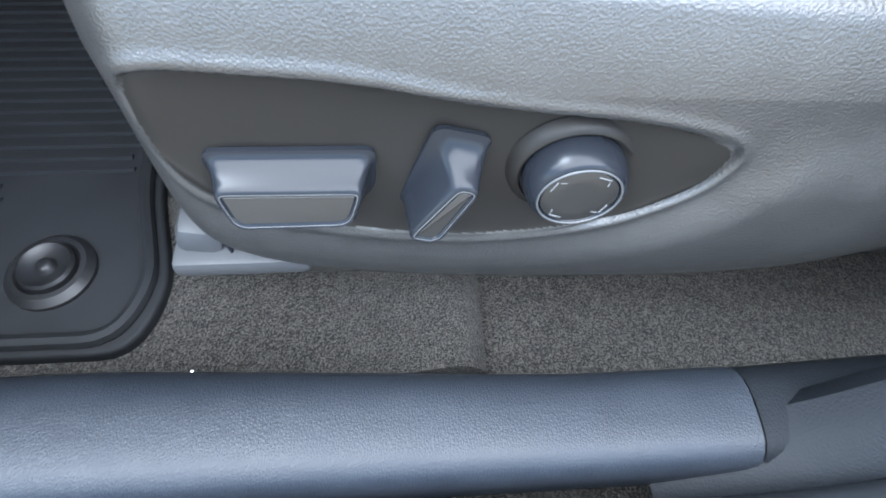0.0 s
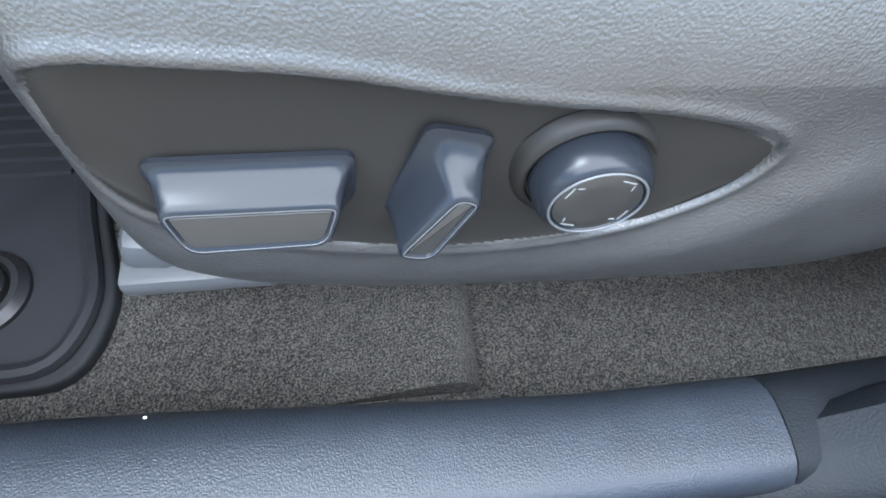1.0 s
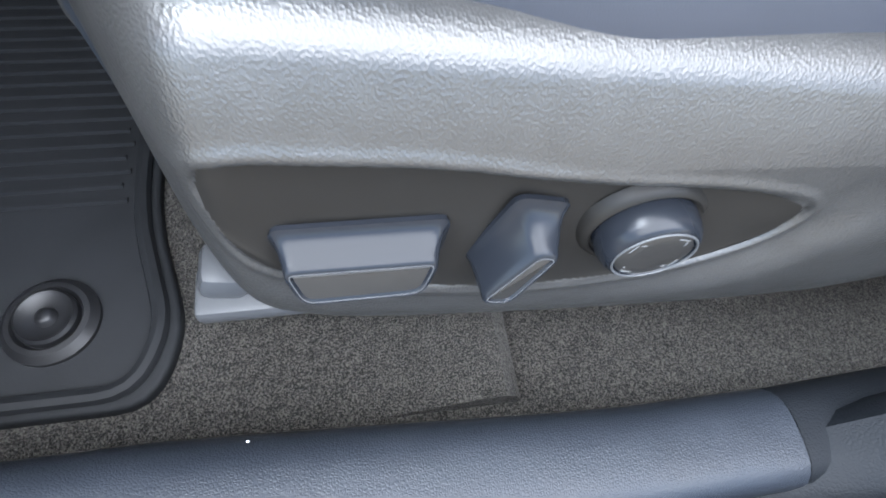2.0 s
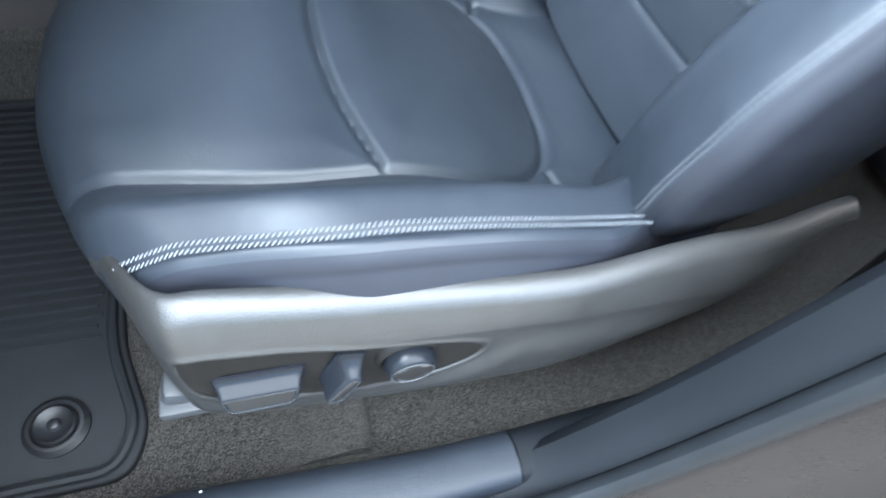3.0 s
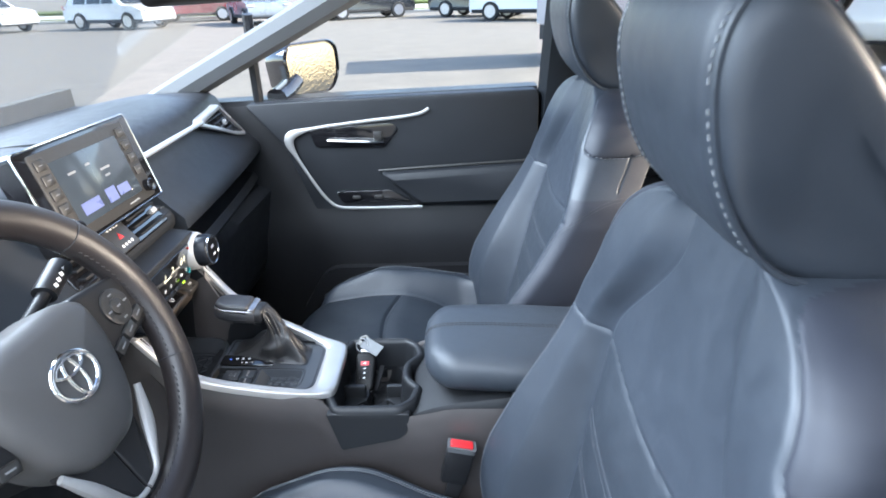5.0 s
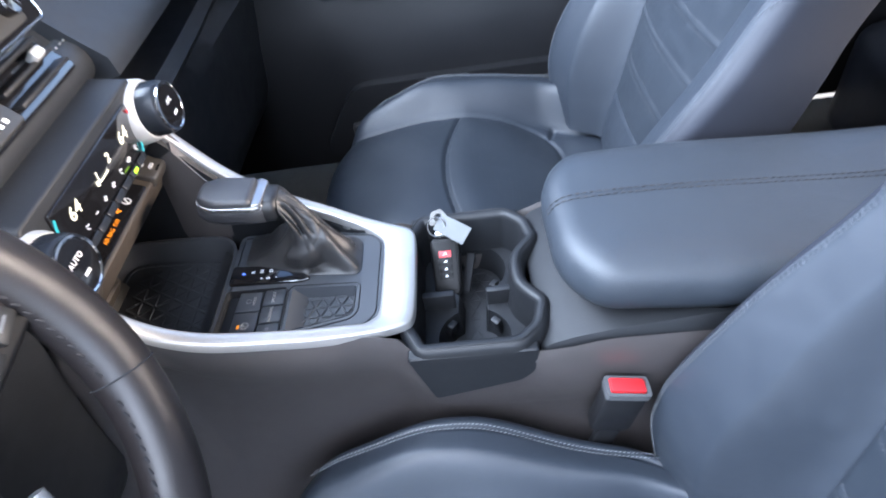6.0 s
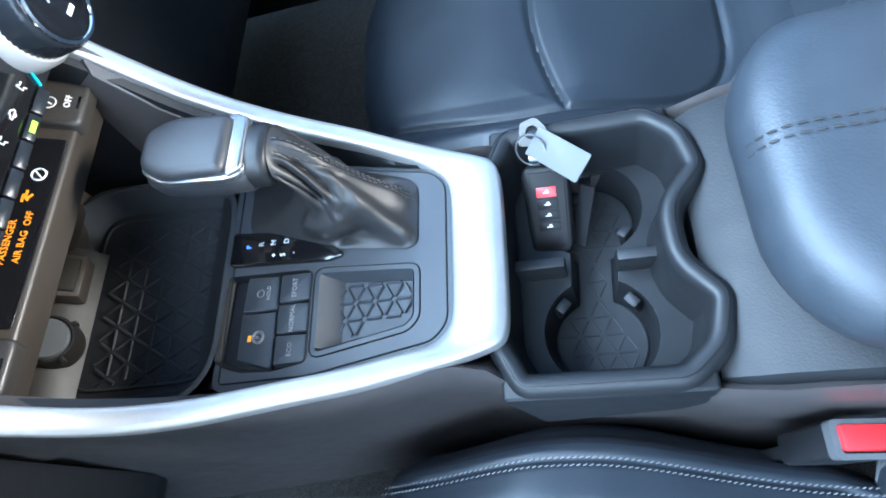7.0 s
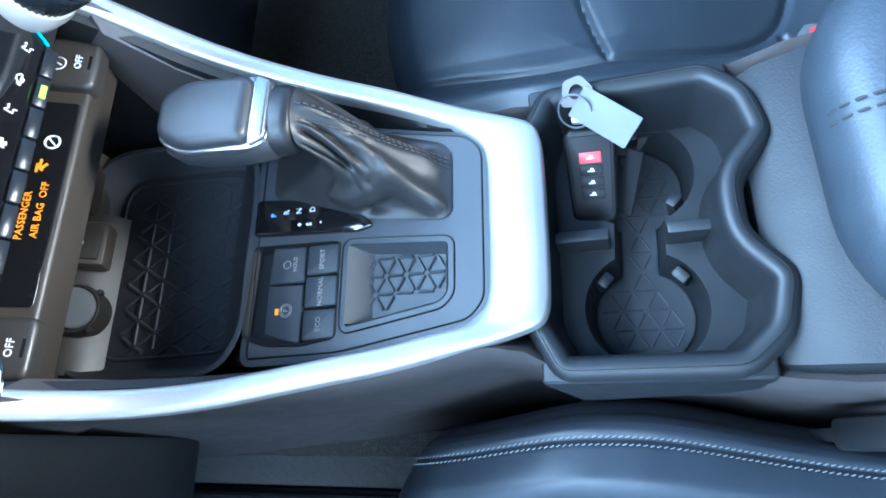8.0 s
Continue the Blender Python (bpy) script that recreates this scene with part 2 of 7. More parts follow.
def rounded(pts, r, seg=4):
    """A closed outline with its corners rounded by r."""
    out = []
    n = len(pts)
    for i in range(n):
        a, b, c = (np.array(pts[(i + k) % n], float) for k in (-1, 0, 1))
        u, w = a - b, c - b
        lu, lw = np.linalg.norm(u), np.linalg.norm(w)
        d = min(r, 0.45 * lu, 0.45 * lw)
        p, q = b + u / lu * d, b + w / lw * d
        for k in range(seg + 1):
            t = k / seg
            out.append((1 - t) ** 2 * p + 2 * t * (1 - t) * b + t * t * q)
    return out


def resample(pts, n, closed=True):
    p = np.array(pts + ([pts[0]] if closed else []), float)
    d = np.concatenate([[0], np.cumsum(np.linalg.norm(np.diff(p, axis=0), axis=1))])
    s = np.linspace(0, d[-1], n, endpoint=not closed)
    return [np.array([np.interp(x, d, p[:, k]) for k in range(p.shape[1])]) for x in s]


def smooth_path(pts, n=40):
    return resample(chaikin(pts, 3, closed=False), n, closed=False)


def stack(bm, rings, cap_start=True, cap_end=True):
    """Skins rings of equal length, one after the other."""
    rows = [[bm.verts.new(tuple(p)) for p in ring] for ring in rings]
    n = len(rows[0])
    for a, b in zip(rows, rows[1:]):
        for i in range(n):
            bm.faces.new((a[i], a[(i + 1) % n], b[(i + 1) % n], b[i]))
    if cap_start:
        bm.faces.new(rows[0][::-1])
    if cap_end:
        bm.faces.new(rows[-1])
    return rows


def inset(outline, d):
    """Moves a closed 2D outline inwards by d."""
    p = np.array(outline, float)[:, :2]
    area = 0.5 * np.sum(p[:, 0] * np.roll(p[:, 1], -1) - np.roll(p[:, 0], -1) * p[:, 1])
    t = np.roll(p, -1, 0) - np.roll(p, 1, 0)
    t /= np.maximum(np.linalg.norm(t, axis=1, keepdims=True), 1e-9)
    nrm = np.stack([-t[:, 1], t[:, 0]], 1) * (1 if area > 0 else -1)
    return p + nrm * d


def slab(bm, outline, z0, z1, bevel=0.003, m=None, seg=3):
    """A plate with the outline in its own x and y, from z0 to z1, its upper edge rounded."""
    rings = [[(x, y, z0) for x, y in outline]]
    for k in range(seg + 1):
        a = k / seg * math.pi / 2
        o = inset(outline, bevel * (1 - math.cos(a)))
        rings.append([(x, y, z1 - bevel * (1 - math.sin(a))) for x, y in o])
    if m is not None:
        rings = [[m @ Vector(p) for p in r] for r in rings]
    stack(bm, rings)


def plate(bm, outline, holes, z0, z1, m=None):
    """A flat plate with holes through it."""
    edges, loops = [], []
    for loop in [outline] + holes:
        top = [bm.verts.new((x, y, z1)) for x, y in loop]
        low = [bm.verts.new((x, y, z0)) for x, y in loop]
        n = len(top)
        for i in range(n):
            j = (i + 1) % n
            f = bm.faces.new((top[i], top[j], low[j], low[i]))
            edges.append(bm.edges.get((top[i], top[j])))
        loops.append(top)
    bmesh.ops.triangle_fill(bm, use_beauty=True, use_dissolve=False, edges=edges)
    if m is not None:
        bmesh.ops.transform(bm, matrix=m, verts=bm.verts)


def tube(bm, path, r, n=10, flat=1.0, up=(0, 0, 1), caps=True):
    """A round or flattened rod along a path."""
    p = [Vector(tuple(q)) for q in path]
    rings = []
    for i, c in enumerate(p):
        t = (p[min(i + 1, len(p) - 1)] - p[max(i - 1, 0)]).normalized()
        side = t.cross(Vector(up)).normalized()
        nn = side.cross(t)
        rr = r(i / (len(p) - 1)) if callable(r) else r
        rings.append([c + side * math.cos(a) * rr + nn * math.sin(a) * rr * flat for a in [2 * math.pi * k / n for k in range(n)]])
    stack(bm, rings, caps, caps)


def ring_tube(bm, R, r, m, n=64, k=12, a0=0.0, a1=2 * math.pi, flat=1.0):
    """A torus, or a piece of one, in its own x-y plane at the pose m."""
    full = abs(a1 - a0 - 2 * math.pi) < 1e-6
    rows = []
    for i in range(n if full else n + 1):
        a = a0 + (a1 - a0) * i / n
        rows.append([bm.verts.new(m @ Vector(((R + r * math.cos(b)) * math.cos(a), (R + r * math.cos(b)) * math.sin(a), r * flat * math.sin(b)))) for b in [2 * math.pi * j / k for j in range(k)]])
    for i in range(len(rows) if full else len(rows) - 1):
        p, q = rows[i], rows[(i + 1) % len(rows)]
        for j in range(k):
            bm.faces.new((p[j], p[(j + 1) % k], q[(j + 1) % k], q[j]))
    if not full:
        bm.faces.new(rows[0][::-1])
        bm.faces.new(rows[-1])


def lathe(bm, prof, m=None, n=40, cap=True):
    """Turns a profile of (radius, height) round its own z axis."""
    rings = [[(r * math.cos(2 * math.pi * i / n), r * math.sin(2 * math.pi * i / n), z) for i in range(n)] for r, z in prof]
    if m is not None:
        rings = [[m @ Vector(p) for p in r] for r in rings]
    stack(bm, rings, cap, cap)


def stitches(bm, path, length=0.004, gap=0.0025, r=0.0007, up=(0, 0, 1), lift=0.0005, slant=0.0):
    """A row of single thread stitches along a path."""
    p = np.array([tuple(q) for q in path], float)
    d = np.concatenate([[0], np.cumsum(np.linalg.norm(np.diff(p, axis=0), axis=1))])
    s = 0.0
    upv = Vector(up)
    while s + length < d[-1]:
        a, b = (Vector([np.interp(x, d, p[:, k]) for k in range(3)]) for x in (s, s + length))
        t = (b - a).normalized()
        side = t.cross(upv).normalized() * (slant * length)
        a, b = a + side, b - side
        t = (b - a).normalized()
        n1 = t.cross(upv).normalized()
        n2 = n1.cross(t)
        rings = []
        for k, (f, w) in enumerate(((0, 0.45), (0.2, 1.0), (0.8, 1.0), (1, 0.45))):
            c = a.lerp(b, f) + n2 * lift
            rings.append([c + (n1 * math.cos(q) + n2 * math.sin(q)) * r * w for q in (0, math.pi * 2 / 5, math.pi * 4 / 5, math.pi * 6 / 5, math.pi * 8 / 5)])
        stack(bm, rings)
        s += length + gap


def text_part(body, size, m, material, parent=None, name="lettering", label="", extrude=0.0004, align="CENTER"):
    cu = bpy.data.curves.new("font", "FONT")
    cu.body, cu.size, cu.extrude, cu.align_x, cu.align_y, cu.resolution_u = body, size, extrude, align, "CENTER", 2
    tmp = bpy.data.objects.new("font", cu)
    me = bpy.data.meshes.new_from_object(tmp)
    bpy.data.objects.remove(tmp)
    me.transform(m)
    me.materials.append(material)
    ob = new(name, me)
    attach(ob, parent)
    return tagged(ob, label) if label else ob


def basis(origin, xax, yax):
    """A pose with its x and y axes along the given ways."""
    x = Vector(xax).normalized()
    z = x.cross(Vector(yax)).normalized()
    y = z.cross(x)
    m = Matrix((x, y, z)).transposed().to_4x4()
    m.translation = Vector(origin)
    return m


def sstep(a, b, x):
    t = np.clip((x - a) / (b - a), 0, 1)
    return t * t * (3 - 2 * t)


def lerp_table(x, table):
    return np.interp(x, [a for a, _ in table], [b for _, b in table])


def soft_table(x, table, n=60):
    """Smooth interpolation between the rows of a table, blurred over n steps."""
    xs = np.linspace(table[0][0], table[-1][0], n)
    ys = np.interp(xs, [a for a, _ in table], [b for _, b in table])
    k = np.array([1, 2, 3, 4, 3, 2, 1], float)
    k /= k.sum()
    ys = np.convolve(np.pad(ys, 3, mode="edge"), k, mode="valid")
    return np.interp(x, xs, ys)


def sheet(nu, nv, pos, region=None):
    """Verts and faces of a grid of points pos(u, v) with u and v from 0 to 1; with region, the faces by name."""
    u, v = np.meshgrid(np.linspace(0, 1, nu), np.linspace(0, 1, nv), indexing="ij")
    P = pos(u, v)
    verts = np.stack(P, -1).reshape(-1, 3)
    idx = np.arange(nu * nv).reshape(nu, nv)
    quads = np.stack([idx[:-1, :-1], idx[1:, :-1], idx[1:, 1:], idx[:-1, 1:]], -1).reshape(-1, 4)
    return verts, quads, u, v


def sheet_parts(verts, quads, names, ids, materials, parent, labels=None):
    """Cuts a grid into parts, one mesh for each name."""
    made = {}
    for k, name in enumerate(names):
        q = quads[ids == k]
        if len(q) == 0:
            continue
        used, inv = np.unique(q, return_inverse=True)
        me = bpy.data.meshes.new(name)
        me.from_pydata(verts[used].tolist(), [], inv.reshape(-1, 4).tolist())
        me.materials.append(materials[k])
        me.shade_smooth()
        made[name] = attach(new(name, me), parent)
        if labels and labels[k]:
            tagged(made[name], labels[k])
    return made


# ---- seats ----
def cushion_top(x, v):
    """Height of a seat cushion's upper side, with its sewn grooves."""
    a = np.abs(v)
    zi = soft_table(x, [(-0.25, 0.628), (-0.12, 0.634), (-0.03, 0.642), (0.06, 0.640), (0.14, 0.620), (0.20, 0.590), (0.25, 0.570), (0.40, 0.565)])
    zb = soft_table(x, [(-0.25, 0.640), (-0.15, 0.660), (-0.09, 0.676), (-0.04, 0.686), (0.02, 0.685), (0.10, 0.676), (0.18, 0.664), (0.26, 0.652), (0.40, 0.64)])
    seam = seam_half(x)
    z = zi + (zb - zi) * sstep(0.0, 0.055, a - seam) + 0.006 * (1 - (a / 0.2) ** 2)
    z = z - 0.003 * sstep(0.21, 0.235, a)
    return z


def seam_half(x):
    return np.where(x < -0.02, 0.156 - 0.05 * (-0.02 - x), 0.156)


def cushion_seams(x, v):
    """Distances to the sewn lines of a cushion, and which panel a place belongs to."""
    a = np.abs(v)
    cross = 0.047 - 0.020 * (1 - (v / 0.156) ** 2)
    d_long = np.where(x < 0.09, np.abs(a - seam_half(x)), 9.0)
    d_cross = np.where(a < seam_half(x), np.abs(x - cross), 9.0)
    e = (np.maximum(a, 1e-6) / 0.156) ** 4 + (np.maximum(x - 0.05, 0) / 0.188) ** 4
    d_u = np.where(x > 0.05, np.abs(e ** 0.25 - 1) * 0.16, 9.0)
    d_tail = np.where((a > 0.128) & (a < 0.165), np.abs(x - 0.222 - 0.30 * (a - 0.128)) + 0.10 * np.clip(a - 0.17, 0, 1), 9.0)
    d = np.minimum(np.minimum(d_long, d_cross), np.minimum(d_u, d_tail))
    inside = np.where(x > 0.05, e < 1, a < seam_half(x))
    panel = np.where(inside, np.where(x < cross, 0, 1), 2)
    return d, panel


def console_side(x, v, sg):
    """The fuller bolster on a cushion's console side: its width factor, its forward sweep and its rise."""
    far = np.where(np.asarray(sg) < 0, 1.0, 0.0)
    wide = (1 - (0.10 - 0.03 * far) * sstep(-0.02, -0.2, x)) * (1 - 0.10 * far * sstep(0.0, 0.25, x))
    sweep = (1.15 - 0.15 * far) * v * v * sstep(0.20, -0.15, x)
    rise = far * (0.015 * sstep(0.16, 0.02, x) * np.clip((v - 0.13) / 0.08, 0, 1) - 0.012 * sstep(0.0, 0.25, x) * np.clip(v / 0.23, 0, 1))
    return wide, sweep, rise


def seat_cushion(parent, cy, s):
    """A seat cushion: two inserts, and a cover that rolls over its sides and front."""
    def pos(u, w):
        t = 2 * w - 1
        a, sg = np.abs(t), np.sign(t)
        k = np.clip((a - 0.80) / 0.20, 0, 1)
        arc = np.clip(k / 0.35, 0, 1) * math.pi / 2
        rest = np.clip((k - 0.35) / 0.65, 0, 1)
        q = np.clip((u - 0.76) / 0.24, 0, 1)
        arcx = np.clip(q / 0.4, 0, 1) * math.pi / 2
        restx = np.clip((q - 0.4) / 0.6, 0, 1)
        x = 0.34 - np.minimum(u, 0.76) / 0.76 * 0.485 - 0.048 * np.sin(arcx) + 0.012 * restx
        sh = seam_half(x)
        v = np.where(a < 0.53, a / 0.53 * sh, sh + (a - 0.53) / 0.27 * (0.236 - sh))
        v = np.where(a < 0.80, v, 0.236 + 0.017 * np.sin(arc) + 0.013 * (1 - (1 - rest) ** 2))
        drop_v = 0.016 * (1 - np.cos(arc)) + 0.047 * rest
        drop_x = 0.048 * (1 - np.cos(arcx)) + 0.10 * restx
        wide, sweep, rise = console_side(x, v, sg)
        xx = x + sweep
        vv = v * wide * (1 - 0.14 * sstep(0.20, 0.30, x))
        z = cushion_top(x, v) + rise
        d, panel = cushion_seams(x, v)
        z = z - 0.0050 * np.exp(-(d / 0.0042) ** 2) + 0.0040 * (1 - np.exp(-(d / 0.026) ** 2))
        # the sewn edge along the side
        dv = np.abs(v - 0.2355)
        z = z - 0.0035 * np.exp(-(dv / 0.0030) ** 2)
        z = z - drop_v - drop_x + 0.0018 * np.sin(xx * 37 + v * 11) * np.sin(v * 29 + 1.3)
        return xx, cy + s * sg * vv, z
    verts, quads, u, w = sheet(250, 320, pos)
    c = verts[quads].mean(1)
    ucell = (u.reshape(-1)[quads]).mean(1)
    wcell = np.abs(2 * (w.reshape(-1)[quads]).mean(1) - 1)
    xs = 0.34 - np.minimum(ucell, 0.76) / 0.76 * 0.485 - 0.048 * np.sin(np.clip((ucell - 0.76) / 0.096, 0, 1) * math.pi / 2)
    sh = seam_half(xs)
    vc = np.where(wcell < 0.53, wcell / 0.53 * sh, np.minimum(sh + (wcell - 0.53) / 0.27 * (0.236 - sh), 0.236))
    _, panel = cushion_seams(xs, vc)
    panel = np.where(wcell > 0.80, 2, panel)
    wsign = 2 * (w.reshape(-1)[quads]).mean(1) - 1
    ids = np.where(wcell > 0.83, np.where(wsign > 0, 3, 4), panel)
    return sheet_parts(verts, quads, ["front_insert", "rear_insert", "bolster", "side_panel", "side_panel"], ids, [PERF, PERF, LEATHER, LEATHER_SIDE, LEATHER_SIDE], parent)


BACK_W = [(0.55, 0.20), (0.60, 0.226), (0.66, 0.247), (0.74, 0.255), (0.90, 0.256), (0.98, 0.250), (1.02, 0.241), (1.05, 0.228), (1.08, 0.219), (1.10, 0.214), (1.13, 0.204), (1.15, 0.192), (1.168, 0.172), (1.182, 0.142), (1.190, 0.110), (1.196, 0.07)]
BACK_B = [(0.55, 0.060), (0.62, 0.082), (0.69, 0.106), (0.76, 0.104), (0.85, 0.076), (0.92, 0.050), (0.98, 0.036), (1.03, 0.032), (1.10, 0.032), (1.16, 0.022), (1.20, 0.008)]

BACK_RIBS = (0.747, 0.815, 0.875)
BACK_FOOT = 0.682


def back_x(z):
    return 0.334 + 0.18 * (z - 0.688) - 0.03 * np.clip(z - 1.05, 0, 1)


def back_half(z):
    """Half width of the insert of a seat's back."""
    return np.where(z < 0.98, 0.118 + 0.047 * sstep(0.60, 0.98, z), 0.165 - 0.105 * sstep(0.98, 1.15, z))


def pad_level(a, z):
    """Below 1 on the pad at the upper side of a seat's back."""
    return (np.clip(np.abs(a - 0.700) / 0.202, 0, 2) ** 5 + np.clip(np.abs(z - 1.143) / 0.0470, 0, 2) ** 5) ** 0.2


def back_surface(cy, s, recline):
    """A seat back's cover: the place of u (foot to top) and w (round its width)."""
    def pos(u, w):
        t = 2 * w - 1
        a, sg = np.abs(t), np.sign(t)
        z = back_z(u)
        W = soft_table(z, BACK_W, 300)
        B = soft_table(z, BACK_B)
        wi = back_half(z) * np.where(sg > 0, 0.87, 1.0)
        f = np.clip(a / 0.48, 0, 1)
        arc = np.clip((a - 0.48) / 0.10, 0, 1) * math.pi / 2
        dep = np.clip((a - 0.58) / 0.34, 0, 1)
        wrap = np.clip((a - 0.92) / 0.08, 0, 1)
        r = 0.026 + 0.006 * sstep(1.03, 1.09, z)
        fv = np.where(f < 0.62, f / 0.62 * wi, wi + (f - 0.62) / 0.38 * (W - r - wi))
        v = np.where(a < 0.48, fv, W - r + r * np.sin(arc) - 0.014 * dep ** 2)
        q = np.clip((v - wi) / np.maximum(W - 0.5 * r - wi, 0.02), 0, 1)
        rise = B * (0.72 * sstep(0.0, 0.42, q) + 0.28 * sstep(0.25, 1.0, q))
        v = v * (1 - wrap ** 1.5)
        depth = r * (1 - np.cos(arc)) + (0.036 + 0.022 * sstep(0.90, 1.05, z) + B) * dep + 0.022 * np.sin(wrap * math.pi / 2)
        x = back_x(z) - rise + depth - 0.010 * (1 - np.clip(v / 0.15, 0, 1) ** 2) * sstep(1.0, 0.9, z)
        # sewn lines on the front
        edge = np.where(((z < 0.985) & (z > BACK_FOOT)) | ((z < 1.185) & (s * sg > 0)), np.abs(v - wi), 9)
        top = np.where(v < wi + 0.002, np.abs(z - 0.98 + 0.02 * (1 - (v / 0.165) ** 2)), 9)
        out = np.where(v >= wi - 0.005, np.abs(z - 0.982 - 0.10 * (v - 0.165)), 9)
        foot = np.where(v < wi, np.abs(z - BACK_FOOT), 9)
        d = np.minimum(np.minimum(edge, top), np.minimum(out, foot))
        groove = 0.0020 * np.exp(-(d / 0.0026) ** 2) - 0.0016 * (1 - np.exp(-(d / 0.034) ** 2))
        for zr in BACK_RIBS:
            dr = np.where(v < wi, np.abs(z - zr), 9)
            groove = groove - 0.0015 * np.exp(-(dr / 0.0042) ** 2)
        x = x + groove * (a < 0.52)
        # the pads on the upper sides, with their piping groove
        pad = pad_level(a, z)
        h = 0.0042 * np.clip(1 - pad ** 4.0, 0, 1) - 0.0026 * np.exp(-((pad - 1) / 0.020) ** 2)
        h = h * ((a > 0.46) & (wrap <= 0))
        v, x = v + h * np.sin(arc), x - h * np.cos(arc)
        # the short upright seam below each pad, and the double sewn edge along the bolster
        sv = np.where((z > 1.04) & (z < 1.100), np.abs(dep - 0.56), 9)
        v = v - 0.0028 * np.exp(-(sv / 0.02) ** 2)
        ed = np.abs(a - 0.5005)
        v = v - 0.0022 * np.exp(-(ed / 0.008) ** 2) * (z < 1.02)
        v = v + 0.0012 * np.sin(z * 41 + 1) * np.sin(v * 23)
        x = x + recline * np.clip(z - 0.64, 0, 1)
        return x, cy + s * sg * v, z
    return pos


def back_z(u):
    return 0.590 + 0.606 * (1 - (1 - u) ** 1.5)


def back_u(z):
    return 1 - (1 - (z - 0.590) / 0.606) ** (1 / 1.5)


def on_back(pos, z, a, lift):
    """A place on a seat back's cover, lifted off it along its normal."""
    u, w = back_u(z), (1 + a) / 2
    q = [np.array([float(np.asarray(k)) for k in pos(np.array(uu), np.array(ww))]) for uu, ww in ((u, w), (u + 0.002, w), (u, w + 0.001))]
    n = np.cross(q[1] - q[0], q[2] - q[0])
    n = n / max(np.linalg.norm(n), 1e-9)
    out = np.array((-1.0, 0.0, 0.0)) if abs(a) < 0.5 else np.array((-0.3, q[0][1] - pos(np.array(u), np.array(0.5))[1], 0.0))
    return q[0] + n * (lift if np.dot(n, out) > 0 else -lift)


def seat_back(parent, cy, s, recline=0.0):
    """A seat's back: insert with ribs, bolsters, upper panel and the pads on its sides."""
    pos = back_surface(cy, s, recline)
    verts, quads, u, w = sheet(250, 360, pos)
    uc, wc = u.reshape(-1)[quads].mean(1), np.abs(2 * w.reshape(-1)[quads].mean(1) - 1)
    z = back_z(uc)
    W = soft_table(z, BACK_W, 300)
    f = np.clip(wc / 0.48, 0, 1)
    wi = back_half(z)
    v = np.where(f < 0.62, f / 0.62 * wi, wi + (f - 0.62) / 0.38 * (W - 0.026 - wi))
    ins = (f < 0.62) & (wc < 0.47)
    dep = np.clip((wc - 0.58) / 0.34, 0, 1)
    pad = pad_level(wc, z) < 1
    ws = 2 * w.reshape(-1)[quads].mean(1) - 1
    ids = np.where(ins, np.where(z < 0.98 - 0.02 * (1 - (v / 0.165) ** 2), 0, 1), np.where((wc < 0.51) | ((z > 1.03) & (dep < 0.56)), np.where(z < 0.982 + 0.1 * (v - 0.165), 2, 1), np.where(ws > 0, 4, 7)))
    ids = np.where((ids == 0) & (z < BACK_FOOT), 2, ids)
    ids = np.where(pad, np.where(ws > 0, 3, 6), ids)
    ids = np.where((ids == 2) & (ws < 0), 5, ids)
    ids = np.where(wc > 0.92, 8, ids)
    return sheet_parts(verts, quads, ["back_insert", "upper_panel", "back_bolster", "side_pad", "back_side", "back_bolster", "side_pad", "back_side", "rear_shell"], ids, [PERF, LEATHER, LEATHER, LEATHER_SIDE, LEATHER_SIDE, LEATHER, LEATHER_SIDE, LEATHER_SIDE, LEATHER_SIDE], parent)


HEAD = [(0.336, 1.310), (0.334, 1.350), (0.346, 1.380), (0.368, 1.388), (0.398, 1.368), (0.444, 1.315), (0.490, 1.255), (0.526, 1.210), (0.530, 1.190), (0.505, 1.184), (0.425, 1.186), (0.385, 1.205), (0.352, 1.252)]


